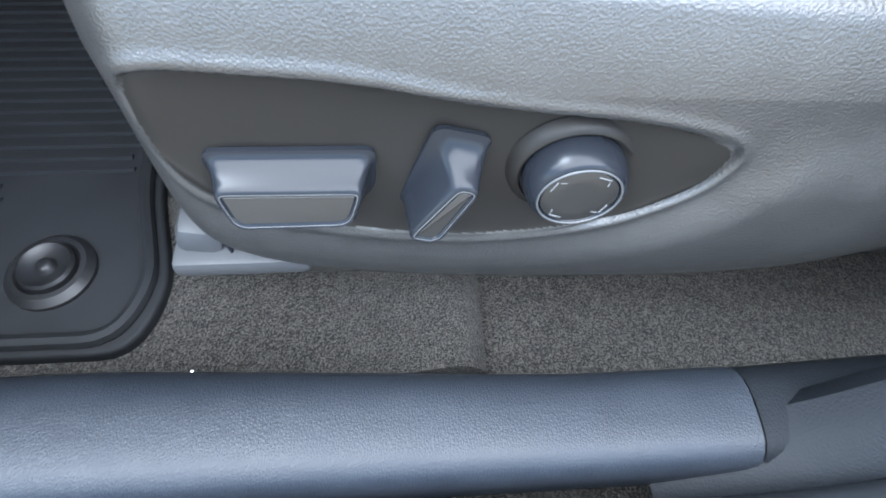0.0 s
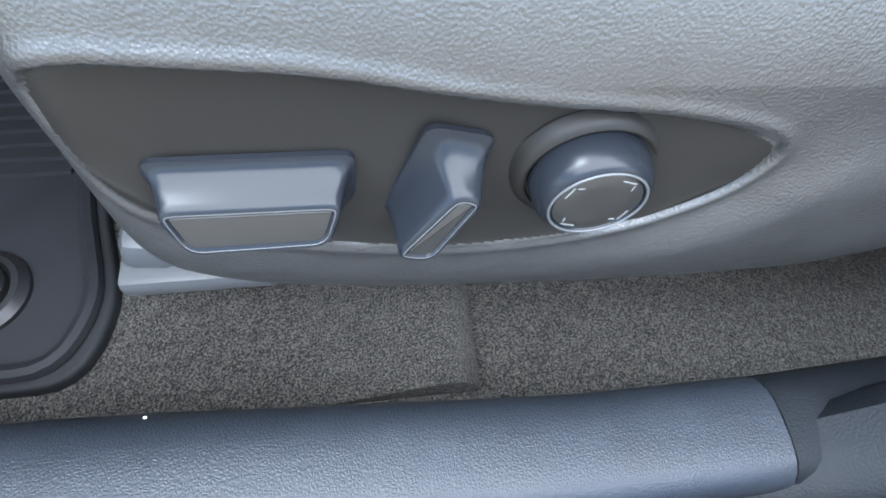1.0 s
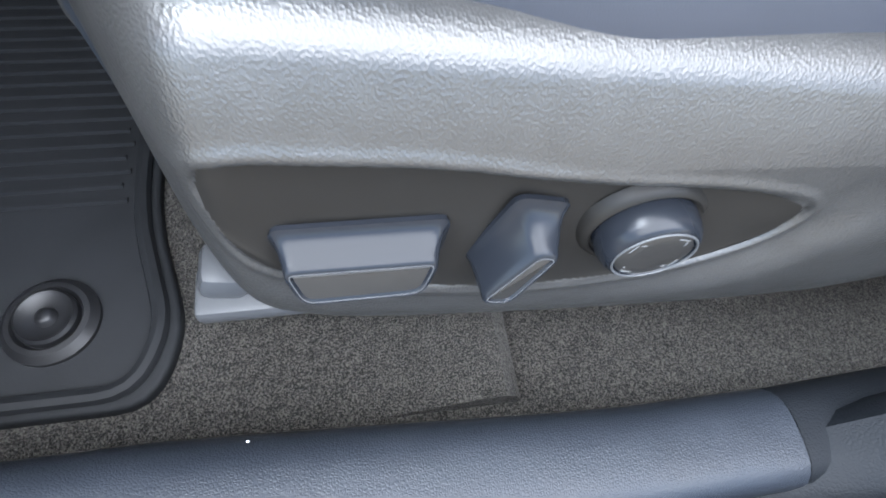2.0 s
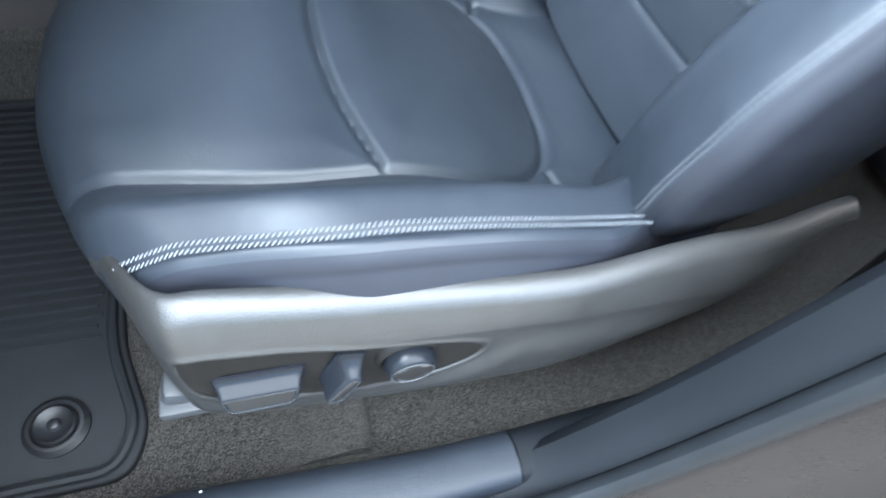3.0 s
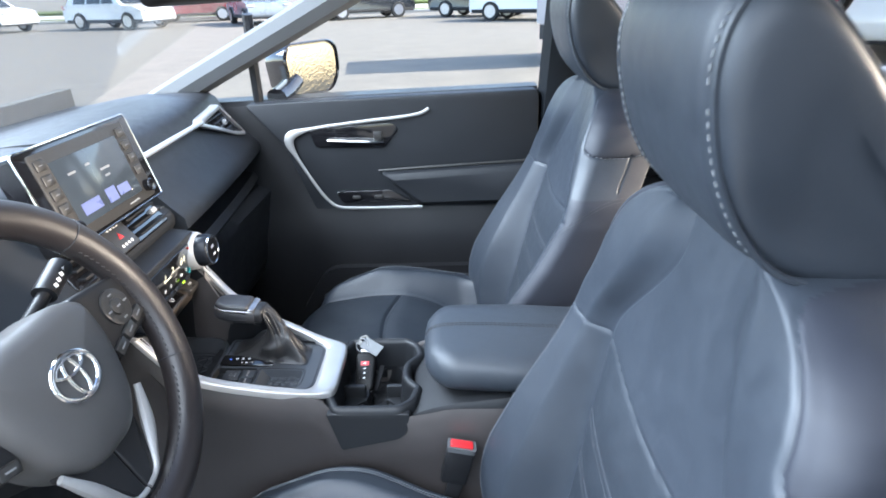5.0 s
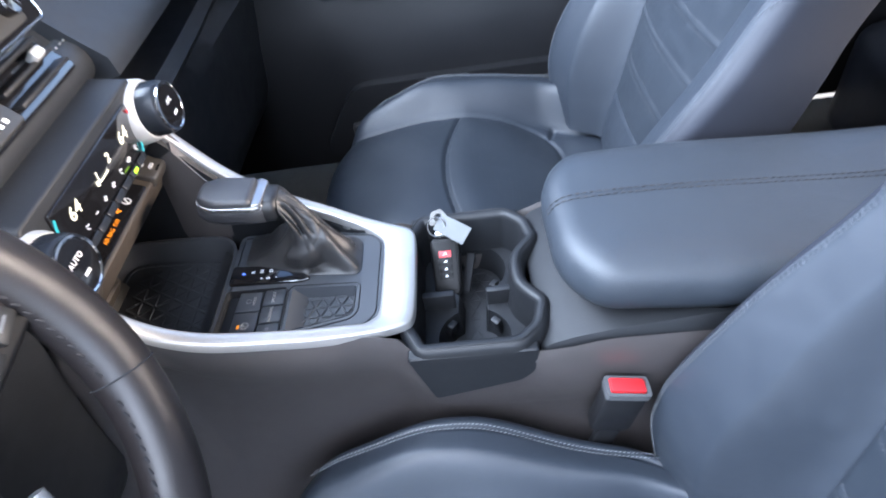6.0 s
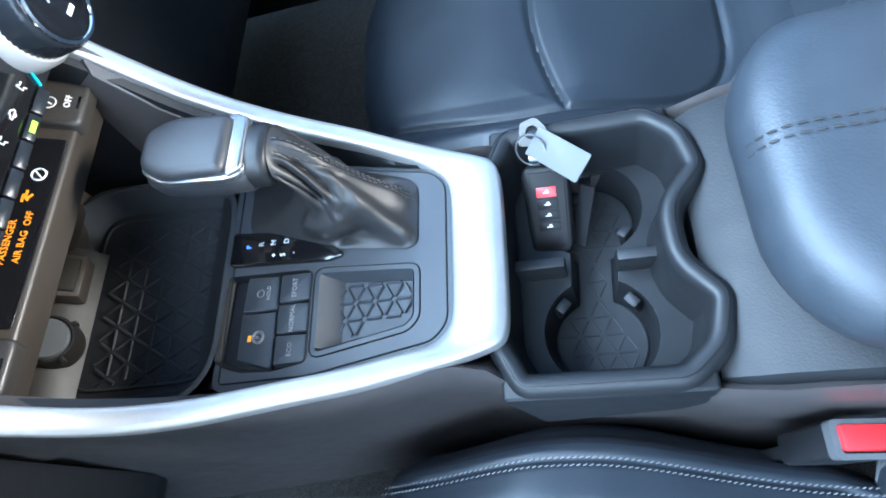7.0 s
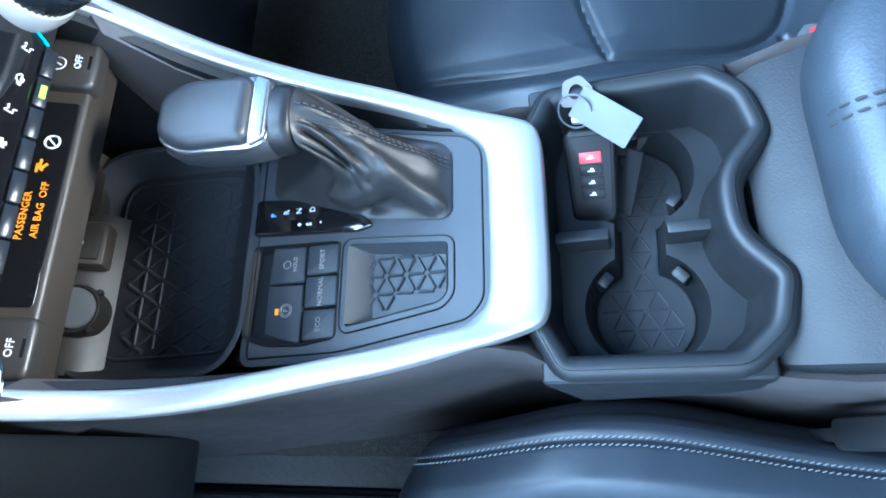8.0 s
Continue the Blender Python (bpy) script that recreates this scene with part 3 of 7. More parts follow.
def headrest(parent, cy, dx=0.0):
    prof = [p + np.array((dx + 0.006, -0.008)) for p in resample(chaikin(HEAD, 2), 72)]
    c = np.mean(prof, 0)
    hw = 0.112
    rings = []
    for i in range(41):
        ph = (i / 40 - 0.5) * math.pi * 0.998
        sn, cs = math.sin(ph), math.cos(ph)
        y = hw * math.copysign(abs(sn) ** 0.50, sn)
        k = max(cs, 0.0) ** 0.17
        if abs(abs(y) - 0.80 * hw) < 0.003:
            k -= 0.02
        # the front narrows towards the sides
        rings.append([(c[0] + (p[0] - c[0]) * k, cy + y * (1.0 - 0.25 * sstep(1.30, 1.17, p[1]) * 0.4), c[1] + (p[1] - c[1]) * k) for p in prof])
    bm = bmesh.new()
    stack(bm, rings)
    h = part("headrest", bm, LEATHER, parent, "padded black leather headrest", angle=80)
    for sg in (-1, 1):
        ring = [(c[0] + (p[0] - c[0]) * 0.925, cy + sg * hw * 0.885, c[1] + (p[1] - c[1]) * 0.925) for p in prof]
        bm = bmesh.new()
        tube(bm, ring + [ring[0]], 0.0026, 6, up=(0, 1, 0), caps=False)
        part("piping", bm, LEATHER, h)
        bm = bmesh.new()
        fr = [(c[0] + (p[0] - c[0]) * 0.955, cy + sg * hw * 0.845, c[1] + (p[1] - c[1]) * 0.955) for p in prof if p[0] < 0.40 + dx and p[1] < 1.36]
        stitches(bm, fr, 0.0045, 0.003, 0.0007, up=(0, 1, 0), lift=0.0)
        part("stitching", bm, THREAD, h)
        bm = bmesh.new()
        tube(bm, [(0.47 + dx, cy + sg * 0.06, 1.10), (0.462 + dx, cy + sg * 0.06, 1.20)], 0.006, 12)
        part("post", bm, CHROME, parent, "chrome headrest post")
    return h


def build_seat(cy, s, label, recline=0.0):
    """A front seat about the lengthwise line y = cy; s points to the near door."""
    seat = thing("front_seat", (0.05, cy, 0.40), label, "car seat", "front seats")
    seat_cushion(seat, cy, s)
    seat_back(seat, cy, s, recline)
    pos = back_surface(cy, s, recline)
    headrest(seat, cy, recline * 0.62)
    for sg in (-1, 1):
        bm = bmesh.new()
        for off, lift in ((0.2318, -0.0004), (0.2370, 0.0004)):
            row = []
            for x in np.linspace(-0.185, 0.245, 70):
                wide, sweep, rise = (float(q) for q in console_side(np.array(x), np.array(off), sg))
                zz = float(cushion_top(np.array(x), np.array(min(off, 0.236)))) + 0.0052 - lift + rise
                zz -= 0.75 * max(0.0, -0.145 - x) ** 1.2
                row.append((x + sweep, cy + s * sg * off * wide, zz))
            stitches(bm, row, 0.0022 if sg > 0 else 0.0032, 0.0013, 0.00055 if sg > 0 else 0.00045, lift=0.0, slant=0.85 if sg > 0 else 0.2)
        part("cushion_stitching", bm, THREAD, seat, "pale double stitching")
        bm = bmesh.new()
        for off in (0.0, 0.0095):
            row = [on_back(pos, z, sg * (0.496 + off), 0.0006) for z in np.linspace(0.64, 0.965 - off * 0.3, 60)]
            row += [on_back(pos, 0.965 - off * 0.3 + (0.066 - off * 0.25) * math.sin(k * math.pi / 2), sg * (0.496 + off + 0.33 * k ** 1.5), 0.0006) for k in np.linspace(0.04, 1, 34)]
            stitches(bm, row, 0.0028, 0.0020, 0.0004, up=(-1, 0, 0), lift=0.0, slant=0.5)
        part("back_stitching", bm, THREADM, seat, "grey double stitching")
        bm = bmesh.new()
        row = [on_back(pos, 1.0955 + 0.014 * abs(q - 0.5) ** 3 * 4, sg * (0.53 + 0.34 * q), 0.0006) for q in np.linspace(0, 1, 30)]
        stitches(bm, row, 0.0042, 0.0035, 0.0007, up=(0, 1, 0), lift=0.0)
        part("pad_stitching", bm, THREAD, seat)
    for zr in BACK_RIBS:
        bm = bmesh.new()
        for o in (-0.0055, 0.0055):
            row = [on_back(pos, zr + o, q, 0.0003) for q in np.linspace(-0.29, 0.29, 30)]
            stitches(bm, row, 0.0030, 0.0014, 0.00034, up=(-1, 0, 0), lift=0.0)
        part("insert_stitching", bm, THREADM, seat)
    # seat pan below the cushion
    bm = bmesh.new()
    box(bm, (0.36, 0.40, 0.10), pose(0.06, cy, 0.515), 0.02)
    part("seat_pan", bm, PLASTIC, seat)
    return seat


LENS = chaikin([(-0.092, 0.619), (-0.055, 0.617), (-0.02, 0.615), (0.022, 0.606), (0.07, 0.602), (0.104, 0.594), (0.1125, 0.587), (0.108, 0.572), (0.098, 0.560), (0.074, 0.543), (0.034, 0.5325), (-0.007, 0.5320), (-0.055, 0.541), (-0.084, 0.558), (-0.0965, 0.584), (-0.0985, 0.606)], 2)


def lens_distance(x, z):
    """Distance to the outline of the switch recess, above zero inside."""
    p = np.array(LENS)
    q = np.roll(p, -1, 0)
    X, Z = np.asarray(x).reshape(-1), np.asarray(z).reshape(-1)
    d = q - p
    best = np.full(X.shape, 9.0)
    inside = np.zeros(X.shape, bool)
    for (ax, az), (bx, bz), (dx, dz) in zip(p, q, d):
        t = np.clip(((X - ax) * dx + (Z - az) * dz) / (dx * dx + dz * dz), 0, 1)
        best = np.minimum(best, np.hypot(X - ax - t * dx, Z - az - t * dz))
        cross = (az > Z) != (bz > Z)
        inside ^= cross & (X < (bx - ax) * (Z - az) / (bz - az + 1e-12) + ax)
    return np.where(inside, best, -best).reshape(np.shape(x))


def shield_y(x, z):
    y = -0.6385 - 0.050 * np.clip(x + 0.077, -0.03, 0.25) + 0.085 * sstep(-0.084, -0.150, x) ** 1.3
    return y + 0.03 * sstep(0.30, 0.48, x)


def panel_depth(x, z):
    """How far the switch panel lies behind the cover: deep under its upper edge, flush along its foot and at its rear tip."""
    low = np.interp(x, [-0.0985, -0.07, -0.02, 0.034, 0.074, 0.1125], [0.590, 0.549, 0.533, 0.533, 0.544, 0.580])
    f = np.clip((z - low) / 0.070, 0, 1)
    return -0.0008 + 0.0105 * f ** 0.62 * (1 - 0.85 * sstep(0.060, 0.112, x)) * (0.45 + 0.55 * sstep(-0.099, -0.075, x))


def seat_shield(seat, cy):
    """The driver seat's tall side cover with the switch recess."""
    def pos(u, w):
        x = -0.143 + 0.597 * u
        top = soft_table(x, [(-0.17, 0.606), (-0.143, 0.618), (-0.125, 0.640), (-0.108, 0.656), (-0.07, 0.656), (0.0, 0.6505), (0.08, 0.6475), (0.14, 0.6445), (0.19, 0.6455), (0.24, 0.652), (0.30, 0.657), (0.46, 0.645)])
        low = soft_table(x, [(-0.17, 0.630), (-0.140, 0.604), (-0.118, 0.566), (-0.100, 0.526), (-0.075, 0.492), (-0.02, 0.470), (0.05, 0.461), (0.12, 0.470), (0.18, 0.492), (0.24, 0.530), (0.30, 0.575), (0.35, 0.610), (0.40, 0.632), (0.46, 0.640)])
        k = np.clip((w - 0.86) / 0.14, 0, 1) * math.pi * 0.75
        roll_in, roll_up = 0.010 * (1 - np.cos(k)), 0.010 * np.sin(k)
        z = low + (top - 0.010 - low) * np.minimum(w / 0.86, 1) + roll_up
        d = lens_distance(x, z)
        y = shield_y(x, z) + panel_depth(x, z) * sstep(-0.0002, 0.0020, d) - 0.0010 * np.exp(-((d + 0.0030) / 0.0026) ** 2)
        # the shadow gap below the rear tip
        y = y + 0.0030 * np.exp(-((d + 0.0005) / 0.0013) ** 2) * sstep(0.055, 0.085, x) * sstep(0.592, 0.582, z)
        bow = 0.006 * (1 - ((w - 0.52) / 0.48) ** 2) * sstep(-0.002, -0.030, d)
        y = y - np.clip(bow, -0.002, 1) * sstep(-0.13, -0.05, x) * sstep(0.605, 0.565, z) + roll_in + 0.012 * sstep(0.08, 0.0, w) ** 2 * sstep(-0.16, -0.10, x)
        y = y + 3.2 * np.clip(0.540 - z, 0, 0.1) ** 2 * sstep(-0.12, -0.07, x) * sstep(-0.001, -0.012, d)
        lean = np.clip(z - 0.612, 0, 0.1)
        y = y + 5.0 * lean ** 2 + 0.16 * lean
        return x, y, z
    verts, quads, u, w = sheet(760, 280, pos)
    c = verts[quads].mean(1)
    inside = lens_distance(c[:, 0], c[:, 2]) > 0.0018
    sheet_parts(verts, quads, ["side_cover", "switch_panel"], inside.astype(int), [GRAIN, PANEL], seat, ["grained dark plastic side cover", "smooth recessed switch panel"])


def face_pose(x, z, turn=0.0, lift=0.0):
    """A pose on the switch panel: x rearwards, y up, z out of the panel."""
    y = float(shield_y(np.array(x), np.array(z))) + float(panel_depth(np.array(x), np.array(z))) - lift
    return basis((x, y, z), (1, 0, 0), (0, 0, 1)) @ pose(0, 0, 0, 0, 0, turn)


def switches(seat):
    def lever(name, base, top, h, m, label, tilt):
        low = min(y for _, y in top)
        sh = Matrix(((1, 0, 0, 0), (0, 1, 0, 0), (0, -tilt, 1, tilt * low), (0, 0, 0, 1)))
        o = rounded(base, 0.005, 4)
        t = rounded(top, 0.0058, 4)
        rings = [[(x, y, -0.001) for x, y in o], [(x, y, 0.001) for x, y in o]]
        for f in (0.12, 0.3, 0.5, 0.7, 0.85, 0.96):
            k = f ** 0.75
            rings.append([(a[0] * (1 - k) + b[0] * k, a[1] * (1 - k) + b[1] * k, 0.001 + (h - tilt * (b[1] - low) - 0.001) * f ** 1.5) for a, b in zip(o, t)])
        i1 = inset(t, 0.0006)
        i2 = inset(t, 0.0020)
        rings += [[tuple(sh @ Vector((x, y, zz))) for x, y in oo] for oo, zz in ((i1, h), (i2, h), (inset(t, 0.0026), h - 0.0009))]
        bm = bmesh.new()
        stack(bm, [[m @ Vector(p) for p in r] for r in rings])
        lv = part(name, bm, SWITCH, seat, label, angle=50)
        bm = bmesh.new()
        slab(bm, inset(t, 0.0028), h - 0.0012, h - 0.0004, 0.0003, m @ sh)
        part("face", bm, SWITCHF, lv)
        bm = bmesh.new()
        pr = [m @ sh @ Vector((x, y, h - 0.0002)) for x, y in inset(t, 0.0016)]
        tube(bm, pr + [pr[0]], 0.00032, 5, up=(0, 1, 0), caps=False)
        part("bright_edge", bm, GREYP, lv)
    lever("slide_switch", [(-0.030, -0.013), (0.030, -0.013), (0.032, 0.013), (-0.031, 0.014)], [(-0.0225, -0.0120), (0.0215, -0.0120), (0.0275, 0.0045), (-0.0280, 0.0055)], 0.0180, face_pose(-0.0490, 0.5670), "metallic grey slide switch", 0.30)
    lever("recline_switch", [(-0.0125, -0.022), (0.010, -0.022), (0.0125, 0.022), (-0.010, 0.022)], [(-0.0105, -0.0200), (0.0035, -0.0205), (0.0115, 0.0085), (0.0020, 0.0100)], 0.021, face_pose(0.0075, 0.5685, -16), "metallic grey recline lever", 0.18)
    m = face_pose(0.0570, 0.5700)
    bm = bmesh.new()
    lathe(bm, [(0.0262, -0.0030), (0.0248, 0.0000), (0.0234, 0.0016), (0.0220, 0.0022), (0.0212, 0.0020), (0.0208, -0.001)], m, 48, cap=False)
    part("knob_collar", bm, PANEL, seat)
    bm = bmesh.new()
    lathe(bm, [(0.0198, -0.001), (0.0200, 0.004), (0.0194, 0.0085), (0.0180, 0.0118), (0.0166, 0.0132), (0.0152, 0.0135), (0.0147, 0.0126)], m, 48)
    kn = part("lumbar_knob", bm, SWITCH, seat, "round metallic grey lumbar knob")
    bm = bmesh.new()
    lathe(bm, [(0.0146, 0.0118), (0.0144, 0.0131), (0.0136, 0.0135), (0.008, 0.0136)], m, 40)
    part("face", bm, SWITCHF, kn)
    bm = bmesh.new()
    ring_tube(bm, 0.0157, 0.00045, m @ pose(0, 0, 0.0136), 40, 6)
    part("bright_edge", bm, GREYP, kn)
    for k in range(4):
        bm = bmesh.new()
        mm = m @ pose(0, 0, 0.0135, 0, 0, 45 + 90 * k) @ pose(0.0126, 0, 0)
        box(bm, (0.0005, 0.0052, 0.0003), mm @ pose(0, 0.0026, 0, 0, 0, 24))
        box(bm, (0.0004, 0.0024, 0.0003), mm @ pose(-0.0008, -0.0010, 0, 0, 0, -50))
        part("arrow_mark", bm, GREYINK, kn)


driver_seat = build_seat(-0.366, -1, "black leather driver seat with pale double stitching and power switches")
seat_shield(driver_seat, -0.366)
switches(driver_seat)
bm = bmesh.new()
box(bm, (0.40, 0.030, 0.022), pose(0.130, -0.585, 0.440), 0.004)
part("seat_rail", bm, STEEL, driver_seat)
# added dark panel that stands for the shade below the side cover
bm = bmesh.new()
slab(bm, rounded([(0.02, 0.452), (0.40, 0.446), (0.44, 0.600), (0.10, 0.600)], 0.02), 0.0, 0.012, 0.003, Matrix(((1, 0, 0, 0), (0, 0, -1, -0.592), (0, 1, 0, 0), (0, 0, 0, 1))))
part("under_seat_shade", bm, PILLARD, driver_seat, "dark panel added under the seat to stand for its shade")
bm = bmesh.new()
box(bm, (0.075, 0.030, 0.014), pose(-0.098, -0.598, 0.458), 0.004)
box(bm, (0.026, 0.026, 0.022), pose(-0.118, -0.592, 0.472, 0, 15, 0), 0.006)
part("rail_cap", bm, GREYP, driver_seat, "light grey plastic rail end cap")
passenger_seat = build_seat(0.366, 1, "black leather front passenger seat beside the far door", 0.09)
bm = bmesh.new()
box(bm, (0.50, 0.02, 0.10), pose(0.08, 0.62, 0.545), 0.008)
part("side_cover", bm, GRAIN, passenger_seat)
bm = bmesh.new()
box(bm, (0.50, 0.02, 0.10), pose(0.08, 0.130, 0.545), 0.008)
part("side_cover", bm, GRAIN, passenger_seat)


# ---- floor, sill and pillars ----
bm = bmesh.new()
box(bm, (3.4, 1.50, 0.03), pose(0.75, 0, 0.400))
part("floor", bm, CARPET)
tagged(bpy.data.objects["floor"], "dark grey flecked carpet on the car's floor", "carpet", kind="structure")


def sweep_opening(bm, path, prof, closed=False):
    """Sweeps a profile of (outwards, y) along the door opening's edge, given as (x, z)."""
    p = np.array(path, float)
    t = np.gradient(p, axis=0)
    t /= np.linalg.norm(t, axis=1, keepdims=True)
    rows = []
    for (x, z), (tx, tz) in zip(p, t):
        rows.append([bm.verts.new((x + a * tz, y, z - a * tx)) for a, y in prof])
    n = len(prof)
    for a, b in zip(rows, rows[1:]):
        for i in range(n - 1 if not closed else n):
            j = (i + 1) % n
            bm.faces.new((a[i], a[j], b[j], b[i]))


EDGE = smooth_path([(0.100, 0.462), (0.150, 0.484), (0.185, 0.525), (0.230, 0.60), (0.268, 0.72), (0.302, 0.87), (0.334, 1.00), (0.352, 1.14)], 60)
EDGE_UP = smooth_path([(0.352, 1.14), (0.360, 1.26), (0.368, 1.36), (0.375, 1.46), (0.375, 1.53)], 24)
EDGE_ALL = smooth_path([(-0.75, 0.492), (-0.2, 0.492), (0.06, 0.490), (0.14, 0.494), (0.185, 0.525), (0.230, 0.60), (0.268, 0.72), (0.302, 0.87), (0.334, 1.00), (0.352, 1.14), (0.368, 1.36), (0.375, 1.53)], 110)

bm = bmesh.new()
prof = [(0.050, -0.700), (0.022, -0.701), (0.008, -0.705), (0.001, -0.712), (0.0, -0.722), (0.001, -0.738), (0.006, -0.746), (0.018, -0.749), (0.06, -0.749)]
sweep_opening(bm, EDGE, prof)
part("pillar_trim_lower", bm, PILLARD)
tagged(bpy.data.objects["pillar_trim_lower"], "dark grey lower plastic trim of the door pillar", "pillar trim", kind="structure")
bm = bmesh.new()
prof = [(0.085, -0.690), (0.03, -0.702), (0.010, -0.712), (0.001, -0.722), (0.0, -0.729), (0.001, -0.738), (0.006, -0.744), (0.018, -0.748), (0.06, -0.748)]
sweep_opening(bm, EDGE_UP, prof)
part("pillar_trim_upper", bm, PILLARL)
tagged(bpy.data.objects["pillar_trim_upper"], "light grey upper plastic trim of the door pillar", "pillar trim", kind="structure")
bm = bmesh.new()
prof = [(0.013 + 0.011 * math.cos(a) * (1.0 if math.cos(a) > 0 else 1.3), -0.756 + 0.010 * math.sin(a)) for a in [2 * math.pi * k / 12 for k in range(12)]]
sweep_opening(bm, EDGE_ALL, prof, True)
part("door_seal", bm, SEALM)
tagged(bpy.data.objects["door_seal"], "black rubber weather seal round the door opening", "door seal", kind="structure")
bm = bmesh.new()
prof = [(0.012, -0.757), (0.020, -0.766), (0.026, -0.770), (0.060, -0.790), (0.100, -0.816), (0.124, -0.838), (0.138, -0.868), (0.20, -0.880), (0.24, -0.86), (0.24, -0.75), (0.03, -0.745)]
sweep_opening(bm, EDGE_ALL, prof, True)
part("body_side", bm, PAINT)
tagged(bpy.data.objects["body_side"], "dark grey painted car body at the door opening", "car body", kind="structure")

# sill cover, in two lengths that meet at a seam
SILLP = [(-0.664, 0.400), (-0.670, 0.470), (-0.675, 0.484), (-0.684, 0.4915), (-0.695, 0.4945), (-0.716, 0.4945), (-0.727, 0.492), (-0.735, 0.484), (-0.736, 0.46)]


def sill_piece(name, x0, x1, lift, material, label):
    bm = bmesh.new()
    rows = []
    for x in np.linspace(x0, x1, 30):
        pull = float(lerp_table(x, [(-0.90, -0.003), (-0.137, -0.004), (-0.02, -0.011), (0.06, -0.016), (0.14, -0.016), (0.30, -0.010)]))
        rows.append([(x, y + pull * float(np.clip((y + 0.736) / 0.066, 0, 1)), z + lift) for y, z in chaikin([np.array(q) for q in SILLP], 1, closed=False)])
    vs = [[bm.verts.new(p) for p in r] for r in rows]
    for a, b in zip(vs, vs[1:]):
        for i in range(len(a) - 1):
            bm.faces.new((a[i], a[i + 1], b[i + 1], b[i]))
    part(name, bm, material)
    tagged(bpy.data.objects[name], label, "sill trim", kind="structure")


sill_piece("sill_trim_front", -0.90, 0.142, 0.0, SILL, "grained dark plastic sill plate along the door opening")
sill_piece("sill_trim_rear", 0.144, 0.30, -0.002, PILLARD, "smooth dark plastic foot of the door pillar")

bm = bmesh.new()
rings = []
for y in np.linspace(-0.665, -0.30, 12):
    rings.append([(0.030 + dx, y, 0.4145 + dz) for dx, dz in ((-0.085, 0), (-0.060, 0.006), (-0.034, 0.014), (-0.014, 0.019), (-0.004, 0.019), (0.003, 0.013), (0.008, 0.0), (0.010, -0.004))])
stack(bm, rings)
tagged(part("carpet_hump", bm, CARPET), "low cross hump in the grey flecked carpet", "carpet", kind="structure")

# carpeted foot of the tunnel beside the floor mat
bm = bmesh.new()
rings = []
for x in np.linspace(-0.74, 0.02, 14):
    rings.append([(x, y, z) for y, z in ((-0.120, 0.480), (-0.148, 0.474), (-0.164, 0.456), (-0.180, 0.436), (-0.186, 0.416), (-0.120, 0.414))])
stack(bm, rings)
tagged(part("tunnel_carpet", bm, CARPET), "grey flecked carpet at the foot of the tunnel", "carpet", kind="structure")

# striker and labels on the pillar
def jamb(u, y, lift=0.001):
    """A pose on the painted pillar face at u along the opening's edge: x down along it, y outwards from the car."""
    p = np.array([q for q in EDGE_ALL if q[0] > 0.17])
    at = lambda z: np.array((np.interp(z, p[:, 1], p[:, 0]), z))
    t = at(u + 0.01) - at(u - 0.01)
    t = t / np.linalg.norm(t)
    n = np.array([t[1], -t[0]])
    a = np.interp(-y, [0.757, 0.770, 0.790, 0.816, 0.838, 0.868], [0.012, 0.026, 0.060, 0.100, 0.124, 0.138])
    o = at(u) + n * a
    slope = Vector((n[0] * 0.84, -0.545, n[1] * 0.84)).normalized()
    m = basis((o[0], y, o[1]), (-t[0], 0, -t[1]), tuple(slope))
    return m @ pose(0, 0, lift)


st = thing("door_striker", (0.36, -0.785, 0.70), "steel door latch striker bolted to the painted pillar", "striker")
m = jamb(0.850, -0.802, 0.0005) @ Matrix.Scale(0.66, 4)
bm = bmesh.new()
slab(bm, rounded([(-0.030, -0.018), (0.030, -0.018), (0.030, 0.018), (-0.030, 0.018)], 0.012), -0.004, 0.004, 0.001, m)
part("base_plate", bm, RAILM, st)
bm = bmesh.new()
tube(bm, [m @ Vector(p) for p in ((-0.018, -0.004, 0), (-0.018, -0.004, 0.022), (-0.010, -0.003, 0.030), (0.010, 0.003, 0.030), (0.018, 0.004, 0.022), (0.018, 0.004, 0))], 0.005, 10, up=(0.3, 1, 0.2))
part("loop", bm, STEEL, st)
for u, y, size in ((0.8105, -0.7625, 0.8), (0.8265, -0.7685, 1.0)):
    bm = bmesh.new()
    m = jamb(u, y, 0.001) @ Matrix.Scale(size, 4)
    lathe(bm, [(0.0100, -0.002), (0.0100, 0.0015), (0.0088, 0.0025), (0.0068, 0.0028), (0.0064, 0.0075), (0.0050, 0.0088), (0.002, 0.0088)], m, 20)
    tagged(part("pillar_bolt", bm, RAILM), "dark grey flanged bolt head in the painted pillar", "bolt", "pillar bolts")

lab = thing("yellow_sticker", (0.36, -0.75, 0.81), "plain yellow warning sticker on the painted pillar", "sticker")
m = jamb(0.873, -0.7640, 0.003)
bm = bmesh.new()
slab(bm, rounded([(0.0264, -0.0105), (-0.0140, -0.0137), (-0.0243, 0.0114), (0.0120, 0.0134)], 0.004), -0.003, 0.0005, 0.0003, m)
part("sheet", bm, YELLOW, lab)

